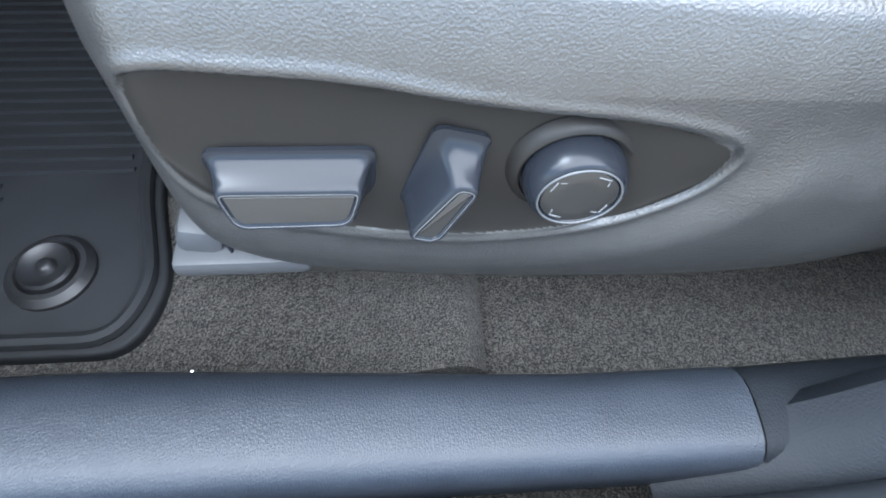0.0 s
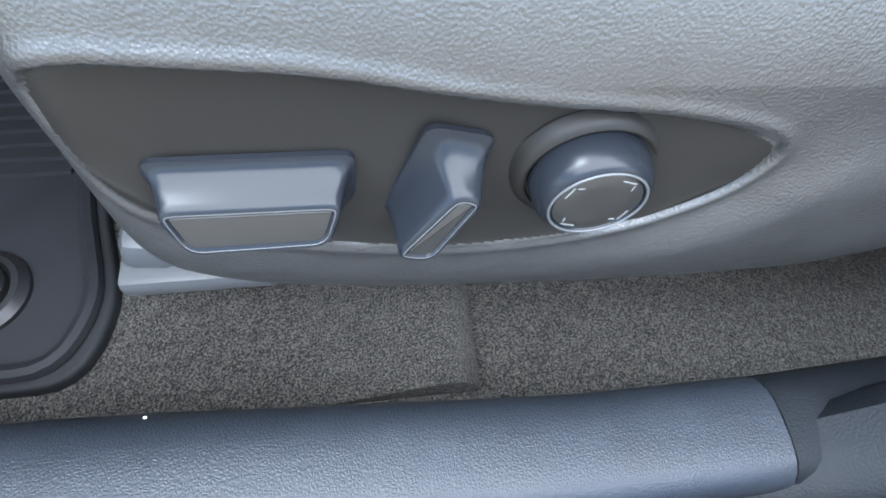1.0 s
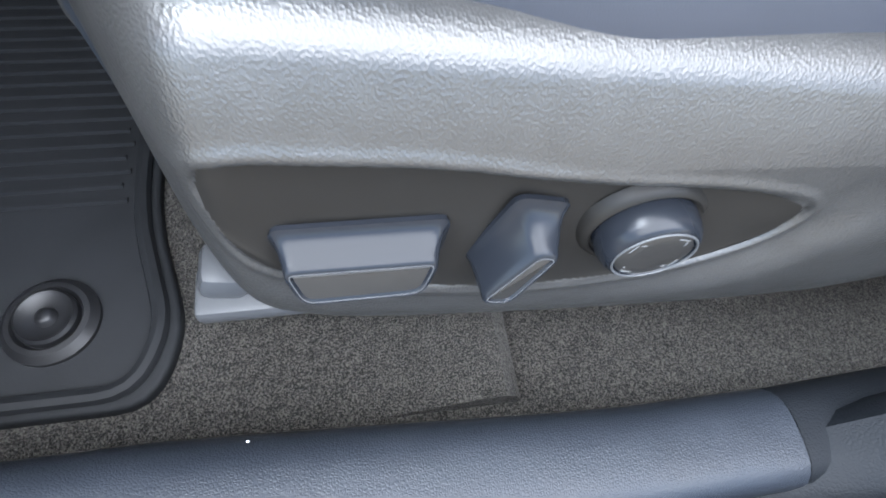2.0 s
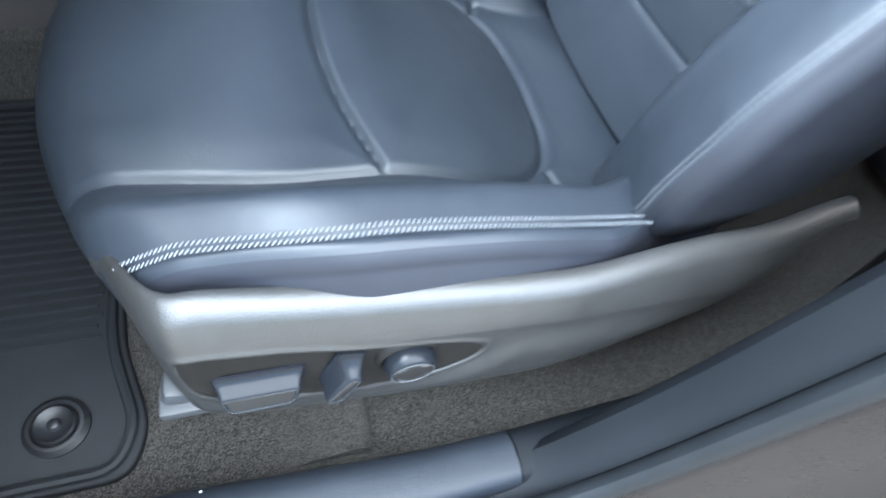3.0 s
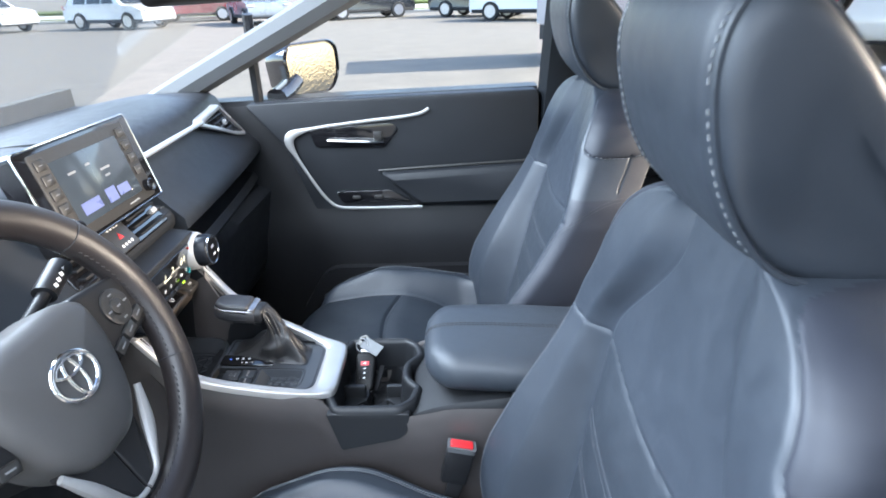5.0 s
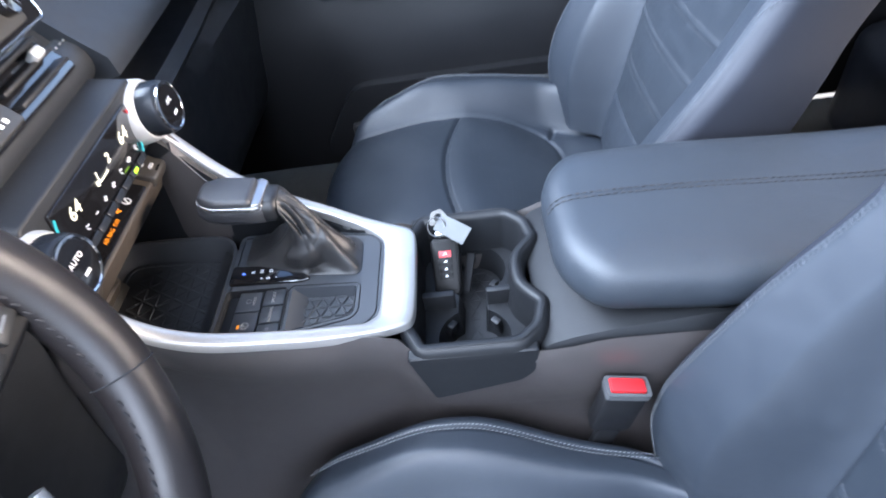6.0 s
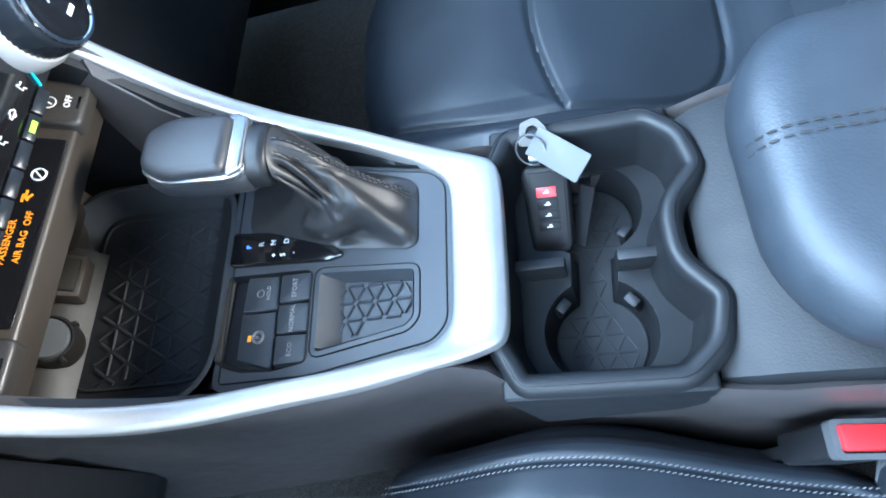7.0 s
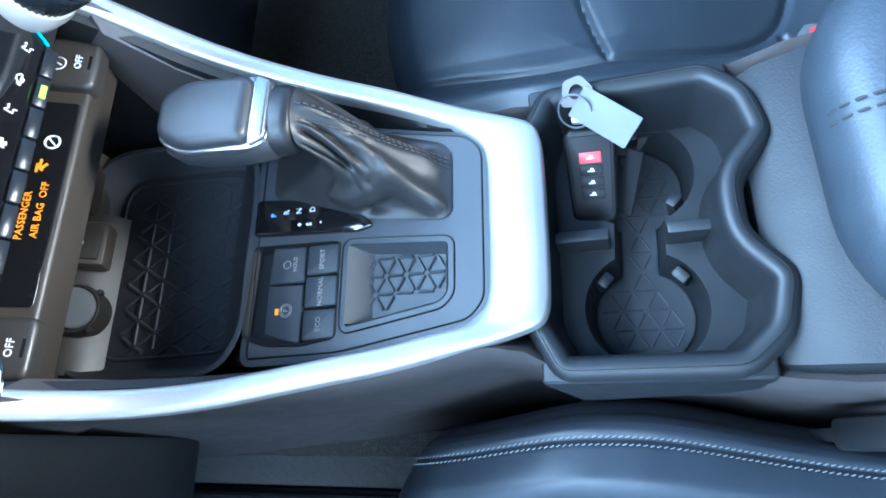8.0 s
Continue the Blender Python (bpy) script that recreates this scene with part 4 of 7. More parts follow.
lab = thing("tyre_label", (0.36, -0.79, 0.76), "white printed label with olive bars on the painted pillar", "label")
m = jamb(0.7890, -0.7855, 0.003) @ Matrix.Scale(0.82, 4)
bm = bmesh.new()
slab(bm, rounded([(-0.062, -0.026), (0.062, -0.026), (0.062, 0.032), (-0.062, 0.032)], 0.003), -0.004, 0.0004, 0.0002, m)
sheet_ob = part("sheet", bm, PAPER, lab)
for x0, x1, y0, y1, mt in ((-0.045, 0.000, -0.023, -0.017, OLIVE), (0.004, 0.048, -0.023, -0.017, OLIVE), (-0.056, -0.046, 0.010, 0.024, OLIVE), (0.050, 0.060, -0.022, -0.010, OLIVE)):
    bm = bmesh.new()
    box(bm, (x1 - x0, y1 - y0, 0.0004), m @ pose((x0 + x1) / 2, (y0 + y1) / 2, 0.0006))
    part("bar", bm, mt, sheet_ob)
rng = random.Random(4)
for row in range(6):
    x = -0.040
    while x < 0.050:
        w = rng.uniform(0.004, 0.011)
        bm = bmesh.new()
        box(bm, (w, 0.0016, 0.0003), m @ pose(x + w / 2, -0.012 + row * 0.0068, 0.0006))
        part("print", bm, INK, sheet_ob)
        x += w + rng.uniform(0.002, 0.004)

# ---- driver seat belt, hanging beside the pillar ----
belt = thing("seat_belt", (0.47, -0.665, 0.60), "black seat belt with a dark tongue hanging beside the pillar", "seat belt")
bm = bmesh.new()
rings = []
for k in range(40):
    t = k / 39
    z = 1.46 - 0.95 * t
    x = 0.452 + 0.022 * math.sin(t * 3.0) - 0.05 * (1 - t)
    y = -0.655 - 0.006 * math.sin(t * 7.0)
    tw = 0.5 + 0.35 * math.sin(t * 5.0 + 0.6)
    dx, dy = 0.0225 * math.cos(tw), 0.0225 * math.sin(tw)
    rings.append([(x - dx, y - dy, z), (x + dx, y + dy, z), (x + dx + 0.0006, y + dy + 0.0011, z), (x - dx + 0.0006, y - dy + 0.0011, z)])
stack(bm, rings)
part("strap", bm, RUBBER, belt, "woven black strap")
TM = pose(0.432, -0.672, 0.965, 12, 8, 35)
bm = bmesh.new()
plate(bm, rounded([(-0.030, -0.020), (0.030, -0.020), (0.026, 0.020), (-0.026, 0.020)], 0.008), [rounded([(-0.021, 0.002), (0.021, 0.002), (0.020, 0.011), (-0.020, 0.011)], 0.003)], -0.005, 0.005, TM @ pose(0, 0, 0, 90, 0, 0))
tng = part("tongue_grip", bm, GLOSS, belt)
bm = bmesh.new()
box(bm, (0.024, 0.003, 0.030), TM @ pose(0, 0, -0.033), 0.001)
part("tongue_plate", bm, STEEL, tng)

# ---- rubber floor mat ----
fm = thing("floor_mat", (-0.35, -0.38, 0.416), "black ribbed rubber floor mat with a hold-down hook", "floor mat")
bm = bmesh.new()
slab(bm, rounded([(-0.75, -0.645), (-0.165, -0.645), (-0.150, -0.60), (-0.172, -0.52), (-0.172, -0.188), (-0.75, -0.188)], 0.03), 0.4155, 0.424, 0.003)
part("mat", bm, RUBBER, fm)
bm = bmesh.new()
tube(bm, [(x, y, 0.426) for x, y in rounded([(-0.74, -0.636), (-0.175, -0.636), (-0.161, -0.60), (-0.182, -0.52), (-0.182, -0.198), (-0.74, -0.198)], 0.03)], 0.005, 8)
part("rim", bm, RUBBER, fm)
for k in range(34):
    bm = bmesh.new()
    x1 = -0.190 if k < 27 else -0.27
    y = -0.2110 - 0.0115 * k
    tube(bm, [(-0.72, y, 0.4245), (-0.5, y, 0.4245), (x1 - 0.004 * (k % 2), y, 0.4245)], 0.0022, 6)
    part("rib", bm, RUBBER, fm)
hm = pose(-0.222, -0.590, 0.424)
bm = bmesh.new()
lathe(bm, [(0.026, 0.0), (0.026, 0.003), (0.022, 0.007), (0.019, 0.0075), (0.017, 0.004)], hm, 40)
part("grommet", bm, PLASTIC, fm)
bm = bmesh.new()
lathe(bm, [(0.0165, 0.003), (0.0165, 0.009), (0.0150, 0.011), (0.0120, 0.0085), (0.006, 0.0075), (0.0045, 0.011), (0.003, 0.012)], hm, 40)
part("hook", bm, PLASTIC, fm, "glossy black hold-down hook")

# a few crumbs on the carpet
for k, (x, y, z) in enumerate(((-0.012, -0.652, 0.4165), (-0.006, -0.648, 0.4165), (-0.1015, -0.6845, 0.4950))):
    bm = bmesh.new()
    bmesh.ops.create_icosphere(bm, subdivisions=1, radius=0.0007, matrix=pose(x, y, z) @ Matrix.Diagonal((1.2, 0.8, 0.7, 1)))
    tagged(part("crumb", bm, WHITE), "tiny white crumb on the carpet", "crumb", "crumbs")


# ---- centre console ----
con = thing("centre_console", (0.05, 0, 0.415), "dark centre console with silver frame and shift panel", "console")


def console_half(x):
    return float(lerp_table(x, [(-0.60, 0.150), (-0.40, 0.135), (-0.24, 0.118), (-0.12, 0.101), (-0.06, 0.087), (-0.02, 0.080), (0.012, 0.0965), (0.12, 0.1000), (0.150, 0.106), (0.30, 0.108), (0.60, 0.11)]))


def trim_z(x):
    return float(soft_table(x, [(-0.30, 0.985), (-0.262, 0.952), (-0.238, 0.922), (-0.21, 0.882), (-0.18, 0.857), (-0.15, 0.842), (-0.12, 0.830), (-0.06, 0.809), (-0.03, 0.798), (0.03, 0.792)]))


for sg, side in ((-1, "left"), (1, "right")):
    # side wall
    bm = bmesh.new()
    rings = []
    for x in np.linspace(-0.62, 0.62, 60):
        h = console_half(x)
        top = trim_z(x) - 0.004 if x < 0.0 else 0.770 + 0.02 * float(sstep(0.10, 0.2, x))
        if x < -0.235:
            top = 0.935 - 0.06 * float(sstep(-0.25, -0.30, x))
        fold = top - 0.055 - 0.03 * float(sstep(-0.05, 0.05, x))
        o = [(h - 0.002, top), (h + 0.0015, top - 0.012), (h + 0.003, fold), (h - 0.001, fold - 0.010), (h + 0.004, 0.60), (h + 0.012, 0.415), (h - 0.03, 0.415), (h - 0.014, top - 0.02)]
        rings.append([(x, sg * y, z) for y, z in o])
    stack(bm, rings)
    part("side_wall", bm, SIDEWALL, con, "satin brownish-black side wall")

# silver frame: two arms that rise to the front, joined by a broad bar
ARMS = [(x, y, x, y - 0.0146, z) for x, y, z in ((-0.268, 0.1255, 0.966), (-0.238, 0.1250, 0.922), (-0.21, 0.1225, 0.882), (-0.18, 0.1165, 0.857), (-0.15, 0.1090, 0.842), (-0.12, 0.1018, 0.830), (-0.09, 0.0955, 0.819), (-0.06, 0.0865, 0.808))]
# outer edge, inner edge, height
CORNER = [(-0.028, 0.0778, -0.0440, 0.0660, 0.799), (-0.010, 0.0720, -0.0345, 0.0580, 0.797), (0.0015, 0.0675, -0.0315, 0.0530, 0.796), (0.0052, 0.0600, -0.0300, 0.0470, 0.796), (0.0068, 0.0500, -0.0292, 0.0400, 0.796), (0.0075, 0.0200, -0.0285, 0.0200, 0.7965), (0.0075, 0.0, -0.0285, 0.0, 0.797)]
whole = ARMS + CORNER
whole = whole + [(a, -b, c, -d, z) for a, b, c, d, z in whole[-2::-1]]
outer = smooth_path([(a, b, z) for a, b, c, d, z in whole], 200)
inner = smooth_path([(c, d, z) for a, b, c, d, z in whole], 200)
rings = []
for p, q in zip(outer, inner):
    p, q = Vector(tuple(p)), Vector(tuple(q))
    rings.append([q.lerp(p, t) + Vector((0, 0, dz)) for t, dz in ((0, -0.010), (0, -0.001), (0.05, 0.0014), (0.25, 0.0026), (0.5, 0.0030), (0.75, 0.0026), (0.95, 0.0014), (1, -0.001), (1, -0.010))])
bm = bmesh.new()
stack(bm, rings)
part("silver_frame", bm, SILVER, con, "satin silver frame round the shift panel", angle=60)

# inner skirts between the frame and the panel, dark to stand for shade there
for sg in (-1, 1):
    bm = bmesh.new()
    rings = []
    for x in np.linspace(-0.37, -0.036, 40):
        h = console_half(x) - 0.0075
        top = trim_z(max(x, -0.268)) - 0.0075
        rings.append([(x, sg * y, z) for y, z in ((h, top), (h - 0.005, top - 0.004), (h - 0.009, 0.800), (h - 0.010, 0.776), (h - 0.003, 0.776), (h + 0.002, top - 0.006))])
    stack(bm, rings)
    part("shaded_inner_skirt", bm, RIMM, con, "satin inner skirt of the console, darkened for shade")

# shift panel with the tray cut through it
PANEL_OUT = rounded([(-0.205, -0.086), (-0.130, -0.084), (-0.040, -0.067), (-0.0275, -0.052), (-0.0275, 0.054), (-0.040, 0.069), (-0.110, 0.084), (-0.205, 0.088)], 0.010, 5)
TRAY = rounded([(-0.1275, -0.0630), (-0.062, -0.0505), (-0.0560, -0.044), (-0.0560, -0.010), (-0.1275, -0.005)], 0.004, 4)
BTN = rounded([(-0.2055, -0.0660), (-0.185, -0.0730), (-0.160, -0.0740), (-0.1330, -0.0695), (-0.1330, -0.0015), (-0.2030, 0.0005)], 0.005, 4)
bm = bmesh.new()
plate(bm, PANEL_OUT, [TRAY, BTN], 0.780, 0.7955)
part("shift_panel", bm, PANELC, con, "dark grey shift panel", angle=20)
bm = bmesh.new()
box(bm, (0.20, 0.160, 0.02), pose(-0.13, 0, 0.772))
part("panel_bed", bm, PLASTIC, con)
# thin raised line round the panel
bm = bmesh.new()
pr = [(x, y, 0.7958) for x, y in inset(PANEL_OUT, 0.0055)]
tube(bm, pr + [pr[0]], 0.0006, 5, caps=False)
pr = [(x, y, 0.7958) for x, y in inset(TRAY, -0.004)]
tube(bm, pr + [pr[0]], 0.0006, 5, caps=False)
part("panel_line", bm, KEYB, con)
# sloping tray walls and ribbed floor
bm = bmesh.new()
stack(bm, [[(x, y, 0.7950) for x, y in TRAY], [(x, y, 0.7965) for x, y in inset(TRAY, 0.0006)], [(x * 0.985 + (-0.0012 if x > -0.09 else 0.008), y, 0.784) for x, y in inset(TRAY, 0.005)]], False, True)
tray = part("tray", bm, PANELC, con, "small tray with a triangle-patterned rubber floor")


def triangle_ribs(bm, z, x0, x1, y0, y1, cell, r, keep=None):
    """Short raised ribs on a triangle lattice."""
    h = cell * math.sqrt(3) / 2
    for i in range(-2, int((y1 - y0) / h) + 3):
        for j in range(-2, int((x1 - x0) / cell) + 3):
            c = Vector((x0 + (j + 0.5 * (i % 2)) * cell, y0 + i * h, z))
            for a in (0, 60, 120):
                d = Vector((math.cos(radians(a)), math.sin(radians(a)), 0)) * cell
                p, q = c + d * 0.14, c + d * 0.86
                if all(x0 < e.x < x1 and y0 < e.y < y1 and (keep is None or keep(e.x, e.y)) for e in (p, q)):
                    tube(bm, [p, p.lerp(q, 0.5), q], r, 5)


bm = bmesh.new()
triangle_ribs(bm, 0.7848, -0.118, -0.060, -0.052, -0.009, 0.0145, 0.0012, lambda x, y: y > -0.062 + 0.18 * (x + 0.128) + 0.006)
part("ribs", bm, PANELC, tray)

# switch block beside the tray
bm = bmesh.new()
stack(bm, [[(x, y, 0.795) for x, y in BTN], [(x, y, 0.7965) for x, y in inset(BTN, 0.0006)], [(x, y, 0.788) for x, y in inset(BTN, 0.003)]], False, True)
part("switch_well", bm, PLASTIC, con)


def key_button(outline, z0, z1, name, label, parent=con, material=PANELC, bev=0.0012):
    bm = bmesh.new()
    slab(bm, rounded(outline, 0.0016, 3), z0, z1, bev)
    return part(name, bm, material, parent, label)


k = key_button([(-0.1890, -0.0285), (-0.1612, -0.0285), (-0.1612, -0.0025), (-0.1875, -0.0015)], 0.786, 0.7935, "hold_button", "dark brake hold button")
text_part("HOLD", 0.0040, pose(-0.1690, -0.0150, 0.7937, 0, 0, 90), GREYINK, k)
bm = bmesh.new()
ring_tube(bm, 0.0028, 0.00035, pose(-0.1755, -0.0150, 0.7938), 20, 5)
part("symbol", bm, GREYINK, k)
k = key_button([(-0.1890, -0.0640), (-0.1640, -0.0710), (-0.1612, -0.0700), (-0.1612, -0.0300), (-0.1890, -0.0300)], 0.786, 0.7935, "parking_brake_button", "dark parking brake button with a lit orange lamp")
text_part("P", 0.0050, pose(-0.1735, -0.0480, 0.7937, 0, 0, 90), GREYINK, k)
bm = bmesh.new()
for rr in (0.0034, 0.0046):
    ring_tube(bm, rr, 0.0003, pose(-0.1735, -0.0480, 0.7938), 24, 5)
part("symbol", bm, GREYINK, k)
bm = bmesh.new()
box(bm, (0.0026, 0.0044, 0.0005), pose(-0.1805, -0.0485, 0.7937))
part("lamp", bm, ORANGE, k)
for y0, y1, word in ((-0.0245, -0.0030, "SPORT"), (-0.0475, -0.0258, "NORMAL"), (-0.0695, -0.0488, "ECO")):
    k = key_button([(-0.1590, y0), (-0.1348, y0 + 0.0008), (-0.1348, y1), (-0.1590, y1)], 0.786, 0.7950, "drive_mode_button", "dark drive mode button")
    text_part(word, 0.0050, pose(-0.1470, (y0 + y1) / 2, 0.7952, 0, 0, 90), GREYINK, k)

# gear display
bm = bmesh.new()
slab(bm, rounded([(-0.203, 0.0075), (-0.120, 0.0030), (-0.108, 0.0060), (-0.128, 0.028), (-0.203, 0.036)], 0.004), 0.786, 0.7985, 0.0015)
gd = part("gear_display", bm, GLOSS, con, "gloss black gear display")
for ch, x, y, mt in (("P", -0.187, 0.0220, BLUE), ("R", -0.1765, 0.0230, WHITEINK), ("N", -0.1665, 0.0230, WHITEINK), ("D", -0.1555, 0.0230, WHITEINK), ("S", -0.1575, 0.0120, WHITEINK), ("+", -0.1650, 0.0125, WHITEINK), ("-", -0.1490, 0.0125, WHITEINK)):
    text_part(ch, 0.0058, pose(x, y, 0.7988, 0, 0, 90), mt, gd)

# leather boot and shift lever
lever = thing("shift_lever", (-0.10, 0.045, 0.795), "dark shift lever with silver collar and black leather boot", "shift lever")
base = np.array(resample(rounded([(-0.190, 0.036), (-0.120, 0.0125), (-0.060, 0.0050), (-0.0535, 0.009), (-0.0535, 0.053), (-0.060, 0.061), (-0.140, 0.088), (-0.190, 0.085)], 0.008, 5), 220))
BC = (-0.112, 0.044)
ctop = np.array((-0.121, 0.046, 0.876))
# folds: the line of each (angle round the boot, share of the way up), height, width
FOLDS = [([(-2.4, 0.34), (-1.25, 0.36), (-0.62, 0.50)], 0.0062, 0.20), ([(-1.45, 0.14), (-0.85, 0.26)], -0.0062, 0.17), ([(-0.34, 0.62), (-0.50, 0.30), (-0.53, 0.0)], 0.0052, 0.13),
         ([(-0.70, 0.92), (-0.95, 0.64)], -0.0042, 0.075), ([(-0.35, 0.84), (-0.66, 0.60)], -0.0040, 0.070), ([(-0.48, 0.90), (-0.78, 0.66)], 0.0024, 0.07), ([(-1.3, 0.90), (-1.2, 0.66)], -0.0036, 0.08),
         ([(-0.20, 0.60), (-0.95, 0.46)], -0.0026, 0.07), ([(1.1, 0.82), (0.42, 0.40), (0.34, 0.18)], -0.0060, 0.16), ([(0.02, 0.88), (-0.12, 0.55), (0.0, 0.25)], 0.0030, 0.17), ([(1.5, 0.3), (2.6, 0.45)], 0.004, 0.25), ([(2.2, 0.7), (3.1, 0.6)], -0.004, 0.15)]
BANG = np.array([math.atan2(y - BC[1], x - BC[0]) for x, y in base])
ORD = np.argsort(BANG)


def boot_point(ang, f):
    """A place on the boot, from the panel (f = 0) to the collar (f = 1)."""
    ca, sa = math.cos(ang), math.sin(ang)
    b = np.array([np.interp(ang, BANG[ORD], base[ORD, k], period=2 * math.pi) for k in (0, 1)] + [0.7970])
    t = np.array((ctop[0], ctop[1] + 0.0190 * sa, ctop[2] + 0.0125 * ca))
    p1 = b + np.array(((BC[0] - b[0]) * 0.42, (BC[1] - b[1]) * 0.34, 0.007))
    p2 = t + np.array((0.007 + 0.010 * (1 + ca), 0.004 * sa, -0.026))
    g = 1 - f
    p = b * g ** 3 + 3 * p1 * f * g * g + 3 * p2 * f * f * g + t * f ** 3
    d = 0.0
    for line, q, w in FOLDS:
        near = 9.0
        for (a0, f0), (a1, f1) in zip(line, line[1:]):
            e, h = np.array((a1 - a0, 1.5 * (f1 - f0))), np.array((ang - a0, 1.5 * (f - f0)))
            k = min(1.0, max(0.0, float(e @ h) / float(e @ e)))
            near = min(near, float(np.linalg.norm(h - k * e)))
        d += 1.5 * q * (math.exp(-(near / w) ** 2) if q > 0 else math.exp(-near / w))
    d *= float(sstep(0.0, 0.16, f) * sstep(1.0, 0.93, f))
    return p + d * np.array((0.5 * ca, 0.75 * sa, 0.75))


rings = [[tuple(boot_point(a, f)) for a in np.linspace(-math.pi, math.pi, 161)[:-1]] for f in np.linspace(0, 1, 56)]
bm = bmesh.new()
stack(bm, rings, False, False)
part("boot", bm, BOOT, lever, "folded black leather boot", angle=80)
for o in (-0.10, 0.0, 0.10):
    bm = bmesh.new()
    row = [boot_point(0.10 * math.sin(5 * f) + o * (0.6 + 1.6 * f ** 2), f) + np.array((0.0002, 0, 0.0006)) for f in np.linspace(0.02, 0.98, 60)]
    stitches(bm, row, 0.0034, 0.0012, 0.0006)
    part("stitching", bm, THREADD, lever)
# knob: a rounded head that points forward
KN = basis((-0.156, 0.046, 0.884), (-0.985, 0.02, 0.10), (0, -1, 0))
def head_ring(x, w, h, z, p=2.6, n=40):
    return [(x, w * math.copysign(abs(math.cos(a)) ** (2 / p), math.cos(a)), z + h * math.copysign(abs(math.sin(a)) ** (2 / p), math.sin(a))) for a in [2 * math.pi * k / n for k in range(n)]]
bm = bmesh.new()
stack(bm, [[KN @ Vector(q) for q in head_ring(x, w, h, z, 3.0)] for x, w, h, z in ((-0.024, 0.0180, 0.0120, -0.0050), (-0.020, 0.0225, 0.0138, -0.0050), (0.0, 0.0245, 0.0145, -0.0050), (0.022, 0.0245, 0.0138, -0.0050), (0.038, 0.0220, 0.0122, -0.0048), (0.0465, 0.0175, 0.0095, -0.0045), (0.0495, 0.009, 0.005, -0.0045))])
kb = part("knob", bm, KNOBT, lever, "rounded dark knob", angle=60)
TOP = rounded([(-0.0115, -0.0215), (0.030, -0.0225), (0.047, -0.0130), (0.047, 0.0130), (0.030, 0.0225), (-0.0115, 0.0215)], 0.008, 5)
SIL = rounded([(-0.0220, -0.0200), (-0.012, -0.0240), (0.031, -0.0238), (0.0485, -0.0138), (0.0485, 0.0138), (0.031, 0.0238), (-0.012, 0.0240), (-0.0220, 0.0200)], 0.006, 5)
bm = bmesh.new()
slab(bm, SIL, 0.0030, 0.0078, 0.0012, KN)
band = part("silver_band", bm, KNOBS, kb, "polished silver band", angle=50)
bm = bmesh.new()
slab(bm, rounded([(-0.0215, -0.0185), (-0.0125, -0.0232), (-0.0105, -0.0195), (-0.0105, 0.0195), (-0.0125, 0.0232), (-0.0215, 0.0185)], 0.002, 3), 0.0040, 0.0112, 0.0022, KN)
part("rear_bracket", bm, KNOBS, band, angle=50)
bm = bmesh.new()
slab(bm, TOP, 0.0045, 0.0152, 0.0062, KN, 5)
part("top_pad", bm, KNOBT, kb, angle=50)
bm = bmesh.new()
stack(bm, [[KN @ Vector(q) for q in head_ring(x, w, h, z)] for x, w, h, z in ((-0.0345, 0.0150, 0.0120, -0.005), (-0.0330, 0.0185, 0.0145, -0.0050), (-0.0285, 0.0205, 0.0150, -0.0050), (-0.0215, 0.0212, 0.0145, -0.0050))])
part("rear_collar", bm, PLASTIC, kb, angle=60)

# storage bay ahead of the panel, with a patterned rubber floor
bm = bmesh.new()
BAY = [(-0.375, -0.094), (-0.206, -0.090), (-0.206, 0.092), (-0.375, 0.100)]
stack(bm, [[(x, y, z) for x, y in inset(rounded(BAY, 0.046, 8), d)] for d, z in ((-0.002, 0.7960), (0.002, 0.7965), (0.0045, 0.794), (0.010, 0.776), (0.014, 0.7725))], False, True)
bay = part("storage_bay", bm, BAYM, con, "dark storage bay with patterned rubber floor")
bm = bmesh.new()
mat_edge = [(x, y, 0.7730) for x, y in inset(rounded(BAY, 0.046, 8), 0.020)]
tube(bm, mat_edge + [mat_edge[0]], 0.0014, 6, caps=False)
part("mat_rim", bm, BAYM, bay)
for a in (0, 60, 120):
    d = Vector((math.cos(radians(a + 90)), math.sin(radians(a + 90)), 0))
    n = Vector((-d.y, d.x, 0))
    for kk in range(-9, 10):
        c = Vector((-0.285, 0.0, 0.7728)) + n * kk * 0.0182
        seg = [c + d * q for q in np.linspace(-0.16, 0.16, 65)]
        run = [q for q in seg if -0.338 < q.x < -0.230 and abs(q.y) < 0.070 - 0.5 * max(0.0, q.x + 0.245)]
        if len(run) > 3:
            bm = bmesh.new()
            tube(bm, [run[0], run[len(run) // 2], run[-1]], 0.0017, 6, flat=0.7)
            part("rib", bm, BAYM, bay)
bm = bmesh.new()
stack(bm, [[(x, y, z) for y, z in rounded([(-0.097, 0.770), (0.100, 0.770), (0.106, 0.905), (-0.104, 0.905)], 0.012)] for x in (-0.395, -0.366)])
part("bay_wall", bm, RAILM, con)
# sloping shelf that carries the port and the socket
bm = bmesh.new()
stack(bm, [[(x, y, z) for x, z in ((-0.395, 0.818), (-0.366, 0.803), (-0.352, 0.790), (-0.346, 0.774), (-0.395, 0.774))] for y in np.linspace(-0.086, 0.046, 6)])
# same plastic as the rail, with the shade under the dash in its colour
part("front_shelf", bm, SHELFM, con, angle=60)
